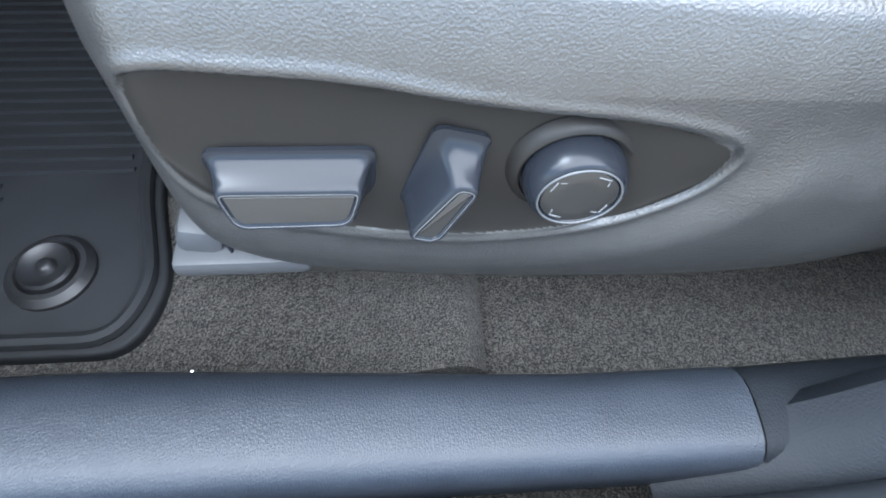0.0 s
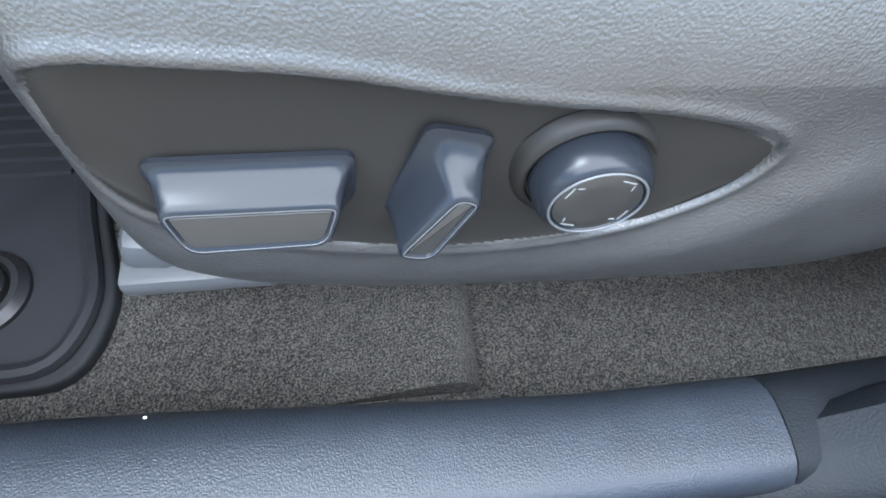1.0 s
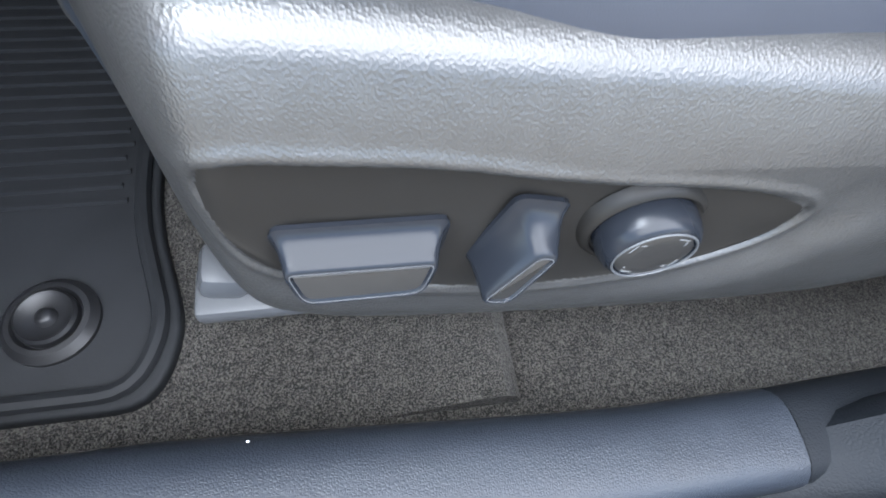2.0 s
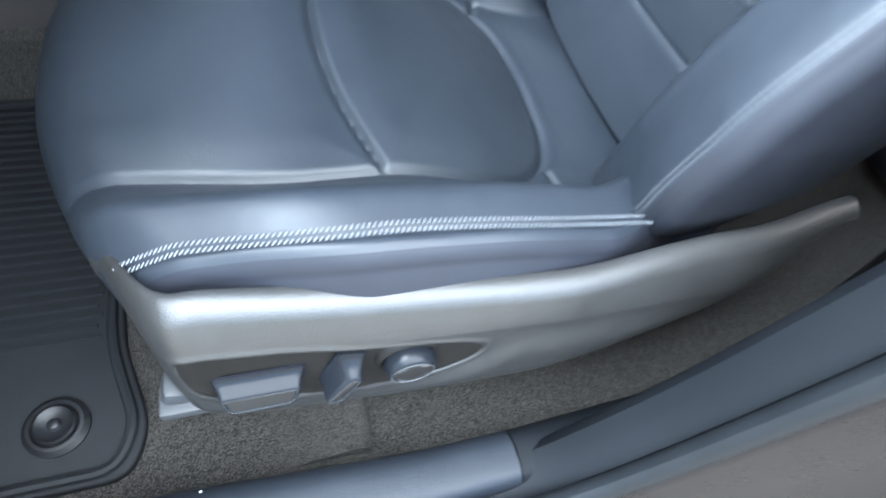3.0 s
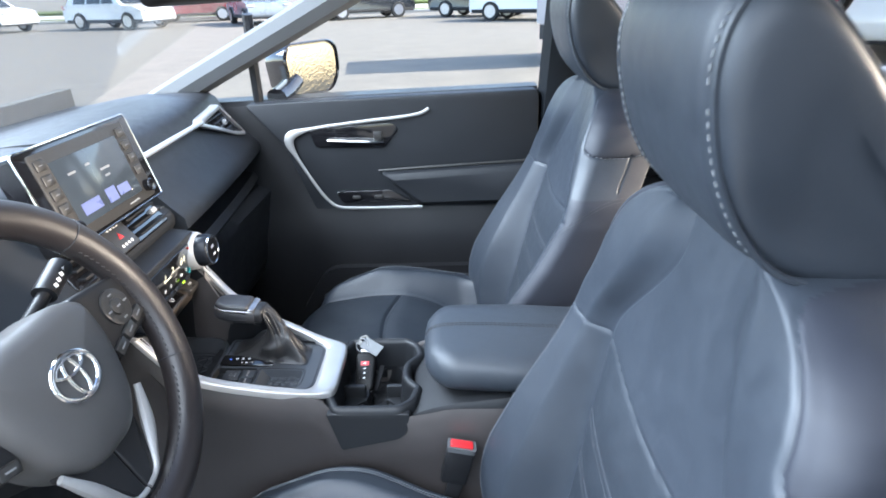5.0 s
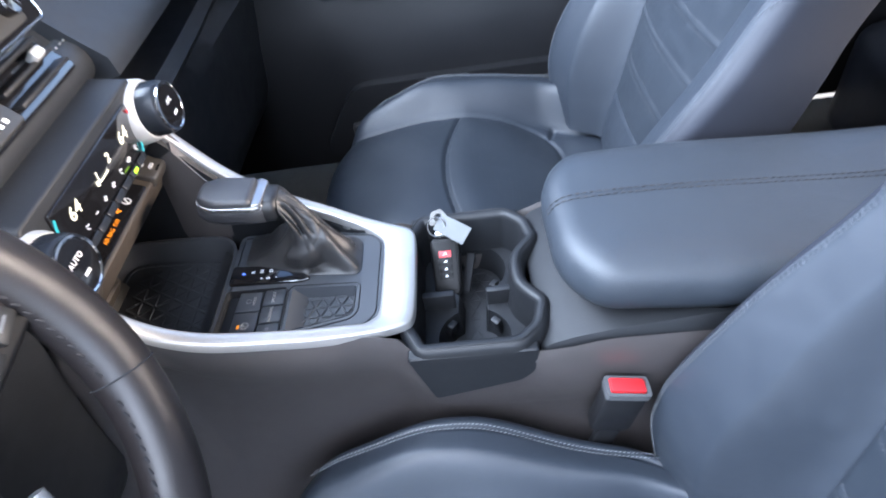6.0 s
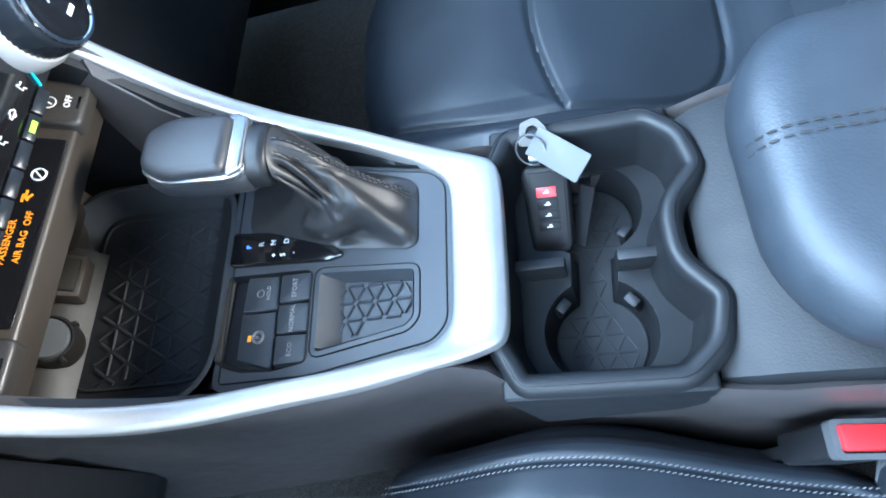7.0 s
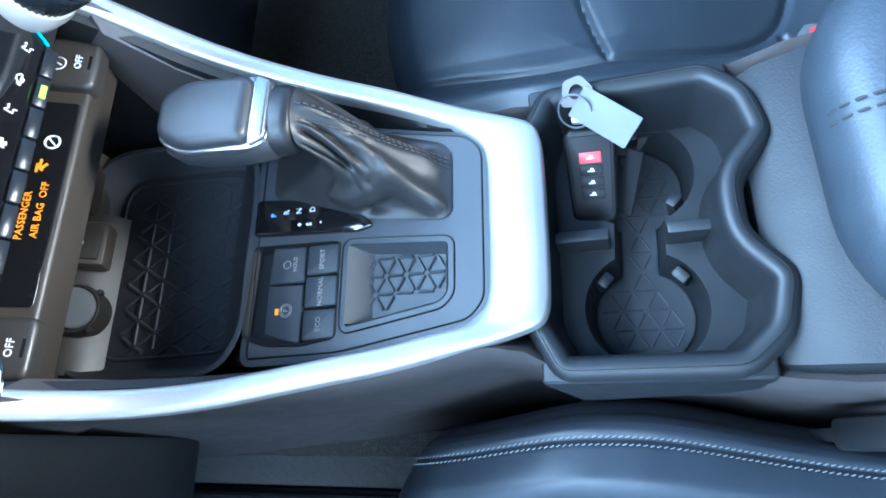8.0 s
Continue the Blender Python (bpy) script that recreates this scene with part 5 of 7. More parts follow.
# socket and port on the front of the bay
um = basis((-0.350, 0.014, 0.812), (0, 1, 0), (-0.86, 0, 0.51))
bm = bmesh.new()
box(bm, (0.036, 0.036, 0.022), um @ pose(0, 0, -0.009), 0.003)
us = part("port_housing", bm, RAILM, con)
bm = bmesh.new()
box(bm, (0.028, 0.028, 0.004), um @ pose(0, 0, 0.003), 0.0014)
us2 = part("port_cover", bm, SHELFM, us)
bm = bmesh.new()
mm = um @ pose(0, 0, 0.0054, 0, 0, 180)
for p in (((-0.006, 0, 0), (0, 0, 0), (0.006, 0, 0)), ((-0.001, 0, 0), (0.001, 0.0025, 0), (0.003, 0.0025, 0)), ((-0.003, 0, 0), (-0.001, -0.0025, 0), (0.001, -0.0025, 0))):
    tube(bm, [mm @ Vector(q) for q in p], 0.00035, 5)
part("symbol", bm, WHITEINK, us2)
sm_ = basis((-0.350, -0.038, 0.806), (0, 1, 0), (-0.88, 0, 0.47))
bm = bmesh.new()
lathe(bm, [(0.0195, -0.02), (0.0195, 0.002), (0.0185, 0.0045), (0.0172, 0.0048), (0.0165, 0.0030), (0.0162, 0.001)], sm_, 40)
for ang in (40, 130, 220, 310):
    box(bm, (0.006, 0.004, 0.007), sm_ @ pose(0, 0, 0.001, 0, 0, ang) @ pose(0.0198, 0, 0), 0.001)
ring_s = part("socket_ring", bm, PANEL, con)
bm = bmesh.new()
lathe(bm, [(0.0158, 0.0), (0.0158, 0.0058), (0.0150, 0.0070), (0.012, 0.0074), (0.004, 0.0072)], sm_, 40)
part("socket_cap", bm, GREYP, ring_s, "round power socket cap")
bm = bmesh.new()
box(bm, (0.02, 0.045, 0.05), pose(-0.356, 0.062, 0.82, 0, 25, 0), 0.008)
part("bay_block", bm, RAILM, con)

# climate panel
cl = thing("climate_panel", (-0.28, 0, 0.93), "climate control panel with display, keys and two silver-rimmed knobs", "climate control")
CM = basis((-0.258, 0.004, 0.940), (0, 1, 0), (0.16, 0, 1.0))   # x to the far side, y up the face, z to the rear
bm = bmesh.new()
slab(bm, rounded([(-0.110, -0.012), (0.108, -0.012), (0.112, 0.062), (-0.112, 0.062)], 0.008), -0.06, 0.0, 0.003, CM)
part("body", bm, SOFT, cl)
bm = bmesh.new()
slab(bm, rounded([(-0.082, -0.002), (0.082, -0.002), (0.082, 0.050), (-0.082, 0.050)], 0.003), -0.004, 0.003, 0.001, CM)
dsp = part("display", bm, GLOSS, cl, "gloss black display with lit digits")
for body, x in (("64", -0.052), ("64", 0.056)):
    text_part(body, 0.019, CM @ pose(x, 0.0300, 0.0034), LCD, dsp, extrude=0.0002)
text_part("2", 0.014, CM @ pose(0.020, 0.031, 0.0034), LCD, dsp, extrude=0.0002)
bm = bmesh.new()
tube(bm, [CM @ Vector(p) for p in ((-0.006, 0.034, 0.0034), (-0.006, 0.023, 0.0034), (0.012, 0.023, 0.0034))], 0.0008, 5)
tube(bm, [CM @ Vector(p) for p in ((-0.010, 0.027, 0.0034), (-0.010, 0.023, 0.0034), (-0.009, 0.023, 0.0034))], 0.0016, 6)
part("seat_symbol", bm, LCD, dsp)
FAN = [[(0, 0), (2.4 * math.cos(radians(a)), 2.4 * math.sin(radians(a))), (2.6 * math.cos(radians(a + 35)), 2.6 * math.sin(radians(a + 35))), (0.6 * math.cos(radians(a + 45)), 0.6 * math.sin(radians(a + 45)))] for a in (0, 90, 180, 270)]
SEATED = [[(-1.5, 2.6), (-0.9, 3.2), (-0.3, 2.6), (-0.9, 2.0), (-1.5, 2.6)], [(-1.4, 1.6), (-1.0, -1.2), (1.0, -1.2), (1.6, -3.0)], [(0.2, 1.6), (2.6, 1.6), (1.9, 2.2)]]
CARLINE = [[(-3.0, -1.0), (-3.0, 0.4), (-1.8, 0.6), (-0.9, 1.8), (1.2, 1.8), (2.2, 0.5), (3.0, 0.2), (3.0, -1.0), (-3.0, -1.0)], [(-0.8, -2.0), (1.4, -2.0), (0.7, -2.6)]]
DEFROST = [[(-2.6, -1.6), (-2.0, 1.8), (2.0, 1.8), (2.6, -1.6), (-2.6, -1.6)], [(-1.0, -2.8), (-0.6, -0.6), (-1.0, 0.8)], [(0.9, -2.8), (1.3, -0.6), (0.9, 0.8)]]
CLIMATE_ICONS = [DEFROST, SEATED, [[(-2, 0), (2, 0)], [(0, 0.1), (0.01, 0.1)]], FAN, FAN, SEATED, CARLINE, SEATED]
for i in range(8):
    x = -0.068 + i * 0.0195
    bm = bmesh.new()
    for line in CLIMATE_ICONS[i % len(CLIMATE_ICONS)]:
        tube(bm, [CM @ Vector((x + 0.0011 * a, 0.0070 + 0.0011 * b, 0.0033)) for a, b in line], 0.00038, 5)
    part("key_symbol", bm, WHITEINK, dsp)
    bm = bmesh.new()
    box(bm, (0.0185, 0.0072, 0.008), CM @ pose(x, -0.0080, 0.002, -30, 0, 0), 0.0012)
    kk = part("key", bm, SWITCH, cl, "grey key")
    if i == 6:
        bm = bmesh.new()
        box(bm, (0.008, 0.003, 0.0006), CM @ pose(x, -0.0060, 0.0060, -30, 0, 0))
        part("lamp", bm, GREEN, kk)
for sg in (-1, 1):
    for a, col in ((0, REDINK), (1, TEAL)):
        bm = bmesh.new()
        tube(bm, [CM @ Vector((sg * (0.083 - 0.004 * t * t * (1 if a else 1)), 0.020 + (0.004 + 0.020 * t) * (1 if a == 0 else -1) * sg + 0.0, 0.0036)) for t in np.linspace(0, 1, 6)], 0.0011, 5)
        part("arc_mark", bm, col, dsp)
# lower rail with the passenger lamp display and two switches
bm = bmesh.new()
LM = basis((-0.272, 0.004, 0.906), (0, 1, 0), (-0.90, 0, 0.43)) @ pose(0, 0.025, 0)
slab(bm, rounded([(-0.108, -0.038), (0.104, -0.038), (0.104, 0.022), (-0.108, 0.022)], 0.005), -0.03, 0.0, 0.003, LM)
rl = part("lower_rail", bm, RAILM, cl, "warm grey lower rail")
bm = bmesh.new()
slab(bm, rounded([(-0.068, -0.0345), (0.062, -0.0345), (0.062, -0.0075), (-0.068, -0.0075)], 0.003), -0.004, 0.001, 0.0006, LM)
pd = part("lamp_display", bm, GLOSS, rl)
text_part("PASSENGER", 0.0058, LM @ pose(-0.014, -0.0180, 0.0014), ORANGE, pd, extrude=0.0002)
text_part("AIR BAG  OFF", 0.0058, LM @ pose(-0.010, -0.0260, 0.0014), ORANGE, pd, extrude=0.0002)
bm = bmesh.new()
ring_tube(bm, 0.0042, 0.0006, LM @ pose(0.034, -0.024, 0.0014), 20, 5)
box(bm, (0.006, 0.001, 0.0004), LM @ pose(0.034, -0.024, 0.0014, 0, 0, 45))
part("lamp_symbol", bm, WHITEINK, pd)
bm = bmesh.new()
for dx, dy, r in ((0.017, -0.0205, 40), (0.0175, -0.0225, -40), (0.0195, -0.0205, 0), (0.0165, -0.019, 0)):
    box(bm, (0.0055, 0.0014, 0.0004), LM @ pose(dx, dy, 0.0014, 0, 0, r))
part("belt_symbol", bm, ORANGE, pd)
for x0, x1, word in ((0.070, 0.106, "OFF"), (-0.108, -0.074, "OFF")):
    bm = bmesh.new()
    slab(bm, rounded([(x0, -0.042), (x1, -0.042), (x1, -0.003), (x0, -0.003)], 0.006), -0.006, 0.007, 0.0035, LM)
    sw = part("off_switch", bm, OFFM, cl, "dark grey switch with white OFF marking")
    text_part(word, 0.0058, LM @ pose((x0 + x1) / 2, -0.031, 0.0073), WHITEINK, sw)
    bm = bmesh.new()
    ring_tube(bm, 0.0044, 0.0004, LM @ pose((x0 + x1) / 2 - 0.002, -0.0195, 0.0072), 20, 5)
    box(bm, (0.005, 0.0008, 0.0004), LM @ pose((x0 + x1) / 2 - 0.002, -0.0195, 0.0072, 0, 0, 60))
    part("symbol", bm, WHITEINK, sw)
    bm = bmesh.new()
    box(bm, (0.010, 0.0018, 0.0006), LM @ pose((x0 + x1) / 2, -0.0375, 0.0068))
    part("slot", bm, GLOSS, sw)
for sg in (-1, 1):
    K = basis((-0.262, sg * 0.112, 0.963), (0, 1, 0), (-0.06, 0, 1.0))
    bm = bmesh.new()
    lathe(bm, [(0.034, -0.045), (0.0335, 0.004), (0.0320, 0.016), (0.0295, 0.021)], K, 48)
    part("knob_base", bm, SILVERP, cl, "silver knob base")
    bm = bmesh.new()
    n = 96
    rings = []
    for r0, z in ((0.0275, 0.018), (0.0275, 0.022), (0.0265, 0.037), (0.0250, 0.041)):
        rings.append([K @ Vector(((r0 + (0.0007 if i % 2 else -0.0003)) * math.cos(2 * math.pi * i / n), (r0 + (0.0007 if i % 2 else -0.0003)) * math.sin(2 * math.pi * i / n), z)) for i in range(n)])
    stack(bm, rings)
    kn = part("knob", bm, SWITCH, cl, "ribbed grey knob", angle=80)
    bm = bmesh.new()
    lathe(bm, [(0.0245, 0.040), (0.0245, 0.043), (0.0225, 0.0435), (0.0215, 0.0420)], K, 48)
    part("rim", bm, CHROME, kn)
    bm = bmesh.new()
    lathe(bm, [(0.0214, 0.040), (0.0212, 0.0427), (0.018, 0.043)], K, 40)
    cap = part("cap", bm, GLOSS, kn)
    text_part("AUTO" if sg < 0 else "A/C", 0.0068, K @ pose(0, 0.006, 0.0433), WHITEINK, cap)
    bm = bmesh.new()
    box(bm, (0.008, 0.003, 0.0004), K @ pose(0.001, -0.008, 0.0433))
    part("symbol", bm, WHITEINK, cap)

# cup holder
CUP_H = [(-0.012, 0.064), (0.006, 0.100), (0.112, 0.100), (0.136, 0.078), (0.1445, 0.043), (0.1215, 0.016)]
cup_out = resample(rounded(CUP_H + [(x, -y) for x, y in CUP_H[::-1]], 0.010, 5), 140)
cup = thing("cup_holder", (0.06, 0, 0.70), "black double cup holder with a moulded rim", "cup holder")
bm = bmesh.new()
rings = [[(x, y, 0.752) for x, y in inset(cup_out, -0.002)]]
for d, z in ((-0.001, 0.776), (0.0010, 0.7825), (0.0038, 0.7862), (0.0075, 0.7870), (0.0115, 0.7862), (0.0140, 0.7835), (0.0152, 0.779), (0.0165, 0.758), (0.0200, 0.734)):
    rings.append([(x, y, z) for x, y in inset(cup_out, d)])
stack(bm, rings, False, False)
part("rim", bm, RIMM, cup, "rounded satin black rim", angle=60)
bm = bmesh.new()
pr = [(x, y, 0.7868) for x, y in inset(cup_out, 0.0055)]
tube(bm, pr + [pr[0]], 0.0005, 5, caps=False)
part("rim_line", bm, PLASTIC, cup)
bm = bmesh.new()
circ = lambda cx, cy, r, n=40: [(cx + r * math.cos(2 * math.pi * i / n), cy + r * math.sin(2 * math.pi * i / n)) for i in range(n)]
C1, C2 = (0.064, 0.048), (0.062, -0.049)
deck = [tuple(p) for p in inset(cup_out, 0.0200)]


def bone(r, hw):
    """The outline of two round wells joined by a neck of half width hw."""
    k = math.degrees(math.asin(hw / r))
    arc = lambda c, a0, a1: [(c[0] + r * math.cos(radians(a)), c[1] + r * math.sin(radians(a))) for a in np.linspace(a0, a1, 44)]
    return arc(C2, 90 + k, 450 - k) + arc(C1, -90 + k, 270 - k)


plate(bm, deck, [bone(0.0395, 0.017)], 0.728, 0.735)
part("deck", bm, RIMM, cup)
bm = bmesh.new()
stack(bm, [[(x, y, z) for x, y in bone(r, hw)] for r, hw, z in ((0.0402, 0.0172, 0.7348), (0.0394, 0.0168, 0.7345), (0.0388, 0.0163, 0.730), (0.0350, 0.0140, 0.703), (0.0340, 0.0132, 0.6995))], False, True)
part("well", bm, RIMM, cup, "two round wells joined by a neck")
bm = bmesh.new()
slab(bm, bone(0.0332, 0.0125), 0.6990, 0.7015, 0.001)
mt = part("well_mat", bm, BAYM, cup, "rubber mat with triangle ribs")
def on_mat(x, y):
    return min((x - c[0]) ** 2 + (y - c[1]) ** 2 for c in (C1, C2)) < 0.0305 ** 2 or (abs(x - C1[0]) < 0.011 and abs(y) < 0.05)
bm = bmesh.new()
triangle_ribs(bm, 0.7013, 0.022, 0.104, -0.086, 0.086, 0.0165, 0.0010, on_mat)
part("ribs", bm, BAYM, mt)
for c in (C1, C2):
    for a in ((222, 318, 90) if c is C1 else (42, 138, 270)):
        bm = bmesh.new()
        mm = pose(c[0], c[1], 0.7225, 0, 0, a) @ pose(0.0345, 0, 0, 0, -12, 0)
        box(bm, (0.008, 0.011, 0.024), mm, 0.0018)
        part("grip_tab", bm, RIMM, cup)
for x, w in ((0.0255, 0.036), (0.1000, 0.042)):
    bm = bmesh.new()
    box(bm, (w, 0.0085, 0.030), pose(x, -0.002, 0.7425), 0.002)
    part("divider", bm, RIMM, cup)

# flanges of the holder that reach down over the console's sides
for sg in (-1, 1):
    bm = bmesh.new()
    o = rounded([(-0.004, 0.780), (0.126, 0.778), (0.121, 0.744), (0.106, 0.731), (0.016, 0.712)], 0.006, 3)
    stack(bm, [[(x, sg * (y + 0.08 * (0.780 - z)), z) for x, z in oo] for y, oo in ((0.088, o), (0.0990, o), (0.1005, inset(o, 0.0015)))])
    part("flange", bm, RIMM, cup)

# padded slope and armrest
bm = bmesh.new()
rings = []
for x, z, h in ((0.128, 0.768, 0.099), (0.140, 0.778, 0.101), (0.160, 0.786, 0.102), (0.20, 0.796, 0.104), (0.28, 0.806, 0.105), (0.60, 0.806, 0.106)):
    rings.append([(x, y * h, zz) for y, zz in ((-1, z - 0.035), (-0.985, z - 0.012), (-0.93, z - 0.002), (-0.6, z + 0.002), (0, z + 0.003), (0.6, z + 0.002), (0.93, z - 0.002), (0.985, z - 0.012), (1, z - 0.035), (0.9, z - 0.06), (-0.9, z - 0.06))])
stack(bm, rings)
part("rear_deck", bm, DECK, con, "grained soft deck behind the cup holder")
bm = bmesh.new()
box(bm, (0.46, 0.19, 0.36), pose(0.39, 0, 0.595), 0.01)
box(bm, (0.14, 0.16, 0.22), pose(0.09, 0, 0.520), 0.01)
part("core", bm, PLASTIC, con)
arm = thing("armrest", (0.30, 0, 0.81), "black padded leather armrest lid", "armrest")
ARM = rounded([(0.148, -0.052), (0.146, 0.054), (0.172, 0.096), (0.30, 0.100), (0.54, 0.094), (0.54, -0.104), (0.30, -0.104), (0.178, -0.094)], 0.035, 6)
ao = resample(ARM, 100)
rings = []
ac = np.array((0.345, 0.0))
for d, z in ((0.012, 0.812), (0.004, 0.816), (0.0, 0.826), (0.0, 0.838), (0.003, 0.850), (0.009, 0.858), (0.018, 0.8635), (0.030, 0.8660)):
    rings.append([(x, y, z + -0.012 * float(sstep(0.20, 0.50, x)) * (0 if d == 0.012 else 1)) for x, y in inset(ao, d)])
last = [np.array(p) for p in rings[-1]]
for k, dz in ((0.8, 0.0018), (0.5, 0.0030), (0.2, 0.0034)):
    rings.append([(ac[0] + (p[0] - ac[0]) * k, p[1] * k, 0.866 + -0.012 * float(sstep(0.20, 0.50, ac[0] + (p[0] - ac[0]) * k)) + dz) for p in last])
bm = bmesh.new()
stack(bm, rings)
al = part("lid", bm, ARML, arm, angle=80)
bm = bmesh.new()
for o in (-0.003, 0.003):
    row = [(x, 0.011 + o - 0.03 * (x - 0.15), float(np.interp(x - 0.1468, [0, 0.003, 0.009, 0.018, 0.030, 0.06, 0.12], [0.838, 0.850, 0.858, 0.8635, 0.866, 0.8675, 0.8685])) - 0.012 * float(sstep(0.20, 0.50, x)) + 0.0008) for x in np.linspace(0.149, 0.50, 90)]
    stitches(bm, row, 0.0050, 0.0020, 0.0007)
part("stitching", bm, THREADD, al)

# belt buckles
def buckle(x, y, lean, label):
    b = thing("belt_buckle", (x, y, 0.62), label, "belt buckle", "front belt buckles")
    m = pose(x, y, 0.742, 0, lean, 0) @ Matrix.Scale(0.80, 4)
    bm = bmesh.new()
    box(bm, (0.052, 0.026, 0.085), m @ pose(0, 0, -0.048), 0.006)
    part("housing", bm, PLASTIC, b)
    bm = bmesh.new()
    plate(bm, rounded([(-0.027, -0.014), (0.027, -0.014), (0.027, 0.014), (-0.027, 0.014)], 0.005), [rounded([(-0.022, -0.010), (0.022, -0.010), (0.022, 0.010), (-0.022, 0.010)], 0.003)], -0.010, 0.0, m)
    part("frame", bm, GREYP, b)
    bm = bmesh.new()
    box(bm, (0.043, 0.019, 0.013), m @ pose(0, 0.001, -0.0035), 0.003)
    part("button", bm, RED, b, "red release button")
    bm = bmesh.new()
    box(bm, (0.034, 0.003, 0.006), m @ pose(0, -0.0085, -0.006))
    part("slot", bm, GLOSS, b)
    bm = bmesh.new()
    box(bm, (0.03, 0.012, 0.16), m @ pose(0.005, 0, -0.16), 0.003)
    part("stalk", bm, PLASTIC, b)


buckle(0.204, -0.1275, 12, "seat belt buckle with red button beside the driver seat")
buckle(0.204, 0.128, 12, "seat belt buckle with red button beside the passenger seat")

# key with its tag, standing in the cup holder
key = thing("car_key", (0.040, 0.050, 0.69), "black remote car key leaning in the cup holder", "car key")
KM = basis((0.036, 0.046, 0.750), (0.99, -0.06, 0.05), (-0.02, 0.78, 0.62))
bm = bmesh.new()
o = rounded([(-0.0155, -0.036), (0.0155, -0.036), (0.0180, 0.026), (0.0140, 0.033), (-0.0140, 0.033), (-0.0180, 0.026)], 0.010, 6)
slab(bm, o, 0.0, 0.007, 0.003, KM)
slab(bm, o, 0.0, 0.006, 0.003, KM @ Matrix.Diagonal((1, 1, -1, 1)))
kb = part("shell", bm, KEYB, key)
bm = bmesh.new()
slab(bm, rounded([(-0.0125, -0.030), (0.0125, -0.030), (0.0145, 0.028), (-0.0145, 0.028)], 0.004), 0.006, 0.0076, 0.0006, KM)
part("key_face", bm, KEYB, kb)
for y0, h, mt, nm in ((0.013, 0.0075, RED, "red_button"), (0.0040, 0.0070, KEYB, "button"), (-0.0045, 0.0070, KEYB, "button"), (-0.0130, 0.0070, KEYB, "button")):
    bm = bmesh.new()
    box(bm, (0.0145 if mt is RED else 0.0160, h, 0.0009), KM @ pose(0, y0, 0.0077), 0.0004)
    bt = part(nm, bm, mt, kb)
    bm = bmesh.new()
    box(bm, (0.0045, 0.0006, 0.0003), KM @ pose(0, y0 - 0.0004, 0.0083))
    box(bm, (0.0020, 0.0014, 0.0003), KM @ pose(0.0006, y0 + 0.0008, 0.0083))
    part("symbol", bm, WHITEINK, bt)
bm = bmesh.new()
box(bm, (0.022, 0.006, 0.006), KM @ pose(0, 0.038, 0), 0.002)
part("loop_bar", bm, STEEL, kb)
tagm = basis((0.0445, 0.0700, 0.788), (0.82, -0.56, 0.06), (0.50, 0.72, 0.48))
tg = thing("key_tag", (0.030, 0.079, 0.77), "white paper tag and steel ring on the key", "key tag")
bm = bmesh.new()
slab(bm, rounded([(-0.018, -0.0110), (0.027, -0.0110), (0.027, 0.0110), (-0.018, 0.0110)], 0.0015), 0, 0.0012, 0.0003, tagm @ pose(0, 0, 0, 0, 0, -9))
part("tag", bm, TAGM, tg)
bm = bmesh.new()
ring_tube(bm, 0.0115, 0.0007, tagm @ pose(-0.016, -0.004, 0.001, 25, 10, 0), 36, 6)
part("ring", bm, STEEL, tg)
bm = bmesh.new()
plate(bm, rounded([(-0.010, -0.009), (0.007, -0.009), (0.012, 0.003), (0.002, 0.012), (-0.010, 0.008)], 0.003), [circ(0, 0.001, 0.005, 20)], 0, 0.0016, tagm @ pose(-0.021, 0.007, -0.003, 0, 0, 20))
part("metal_key_end", bm, RAILM, tg)
bm = bmesh.new()
box(bm, (0.014, 0.045, 0.0012), KM @ pose(0.024, -0.01, -0.004, 0, -40, -14))
part("second_tag", bm, PLASTIC, tg)


# ---- dashboard, wheel, door, glass and roof ----
dash = thing("dashboard", (-0.45, 0, 0.60), "dark soft-touch dashboard with silver accent strip", "dashboard")
DP = [(-0.70, 1.125), (-0.55, 1.150), (-0.42, 1.158), (-0.37, 1.152), (-0.352, 1.135), (-0.345, 1.112), (-0.325, 1.085), (-0.285, 1.040), (-0.262, 1.018), (-0.256, 1.006), (-0.262, 0.996), (-0.30, 0.990), (-0.345, 0.984), (-0.350, 0.952), (-0.335, 0.944), (-0.285, 0.940), (-0.277, 0.930), (-0.280, 0.915), (-0.298, 0.900), (-0.315, 0.80), (-0.335, 0.66), (-0.40, 0.60), (-0.70, 0.55)]


def dash_run(name, y0, y1, prof, material, n=16, label="", bulge=0.0):
    bm = bmesh.new()
    o = resample(chaikin([np.array(p) for p in prof], 1, closed=False), 64, closed=False) + [np.array((-0.80, 0.55)), np.array((-0.80, 1.12))]
    rings = []
    for k in range(n + 1):
        y = y0 + (y1 - y0) * k / n
        e = abs(y) / 0.70
        rings.append([(p[0] - 0.05 * e ** 2 * (p[1] > 0.9) + 0.0, y, p[1] - 0.012 * e ** 2) for p in o])
    stack(bm, rings)
    return part(name, bm, material, dash, label, angle=40)


dash_run("passenger_side", 0.128, 0.715, DP, SOFT, label="soft dark pad with open shelf and glove box")
dash_run("driver_side", -0.715, -0.130, [p for p in DP if p[1] > 1.0 or p[1] < 0.9], SOFT)
MID = [(-0.70, 1.125), (-0.55, 1.150), (-0.42, 1.150), (-0.37, 1.14), (-0.335, 1.08), (-0.300, 1.030), (-0.285, 1.012), (-0.290, 0.998), (-0.32, 0.985), (-0.40, 0.97), (-0.41, 0.60), (-0.70, 0.55)]
dash_run("middle", -0.130, 0.128, MID, SOFT)
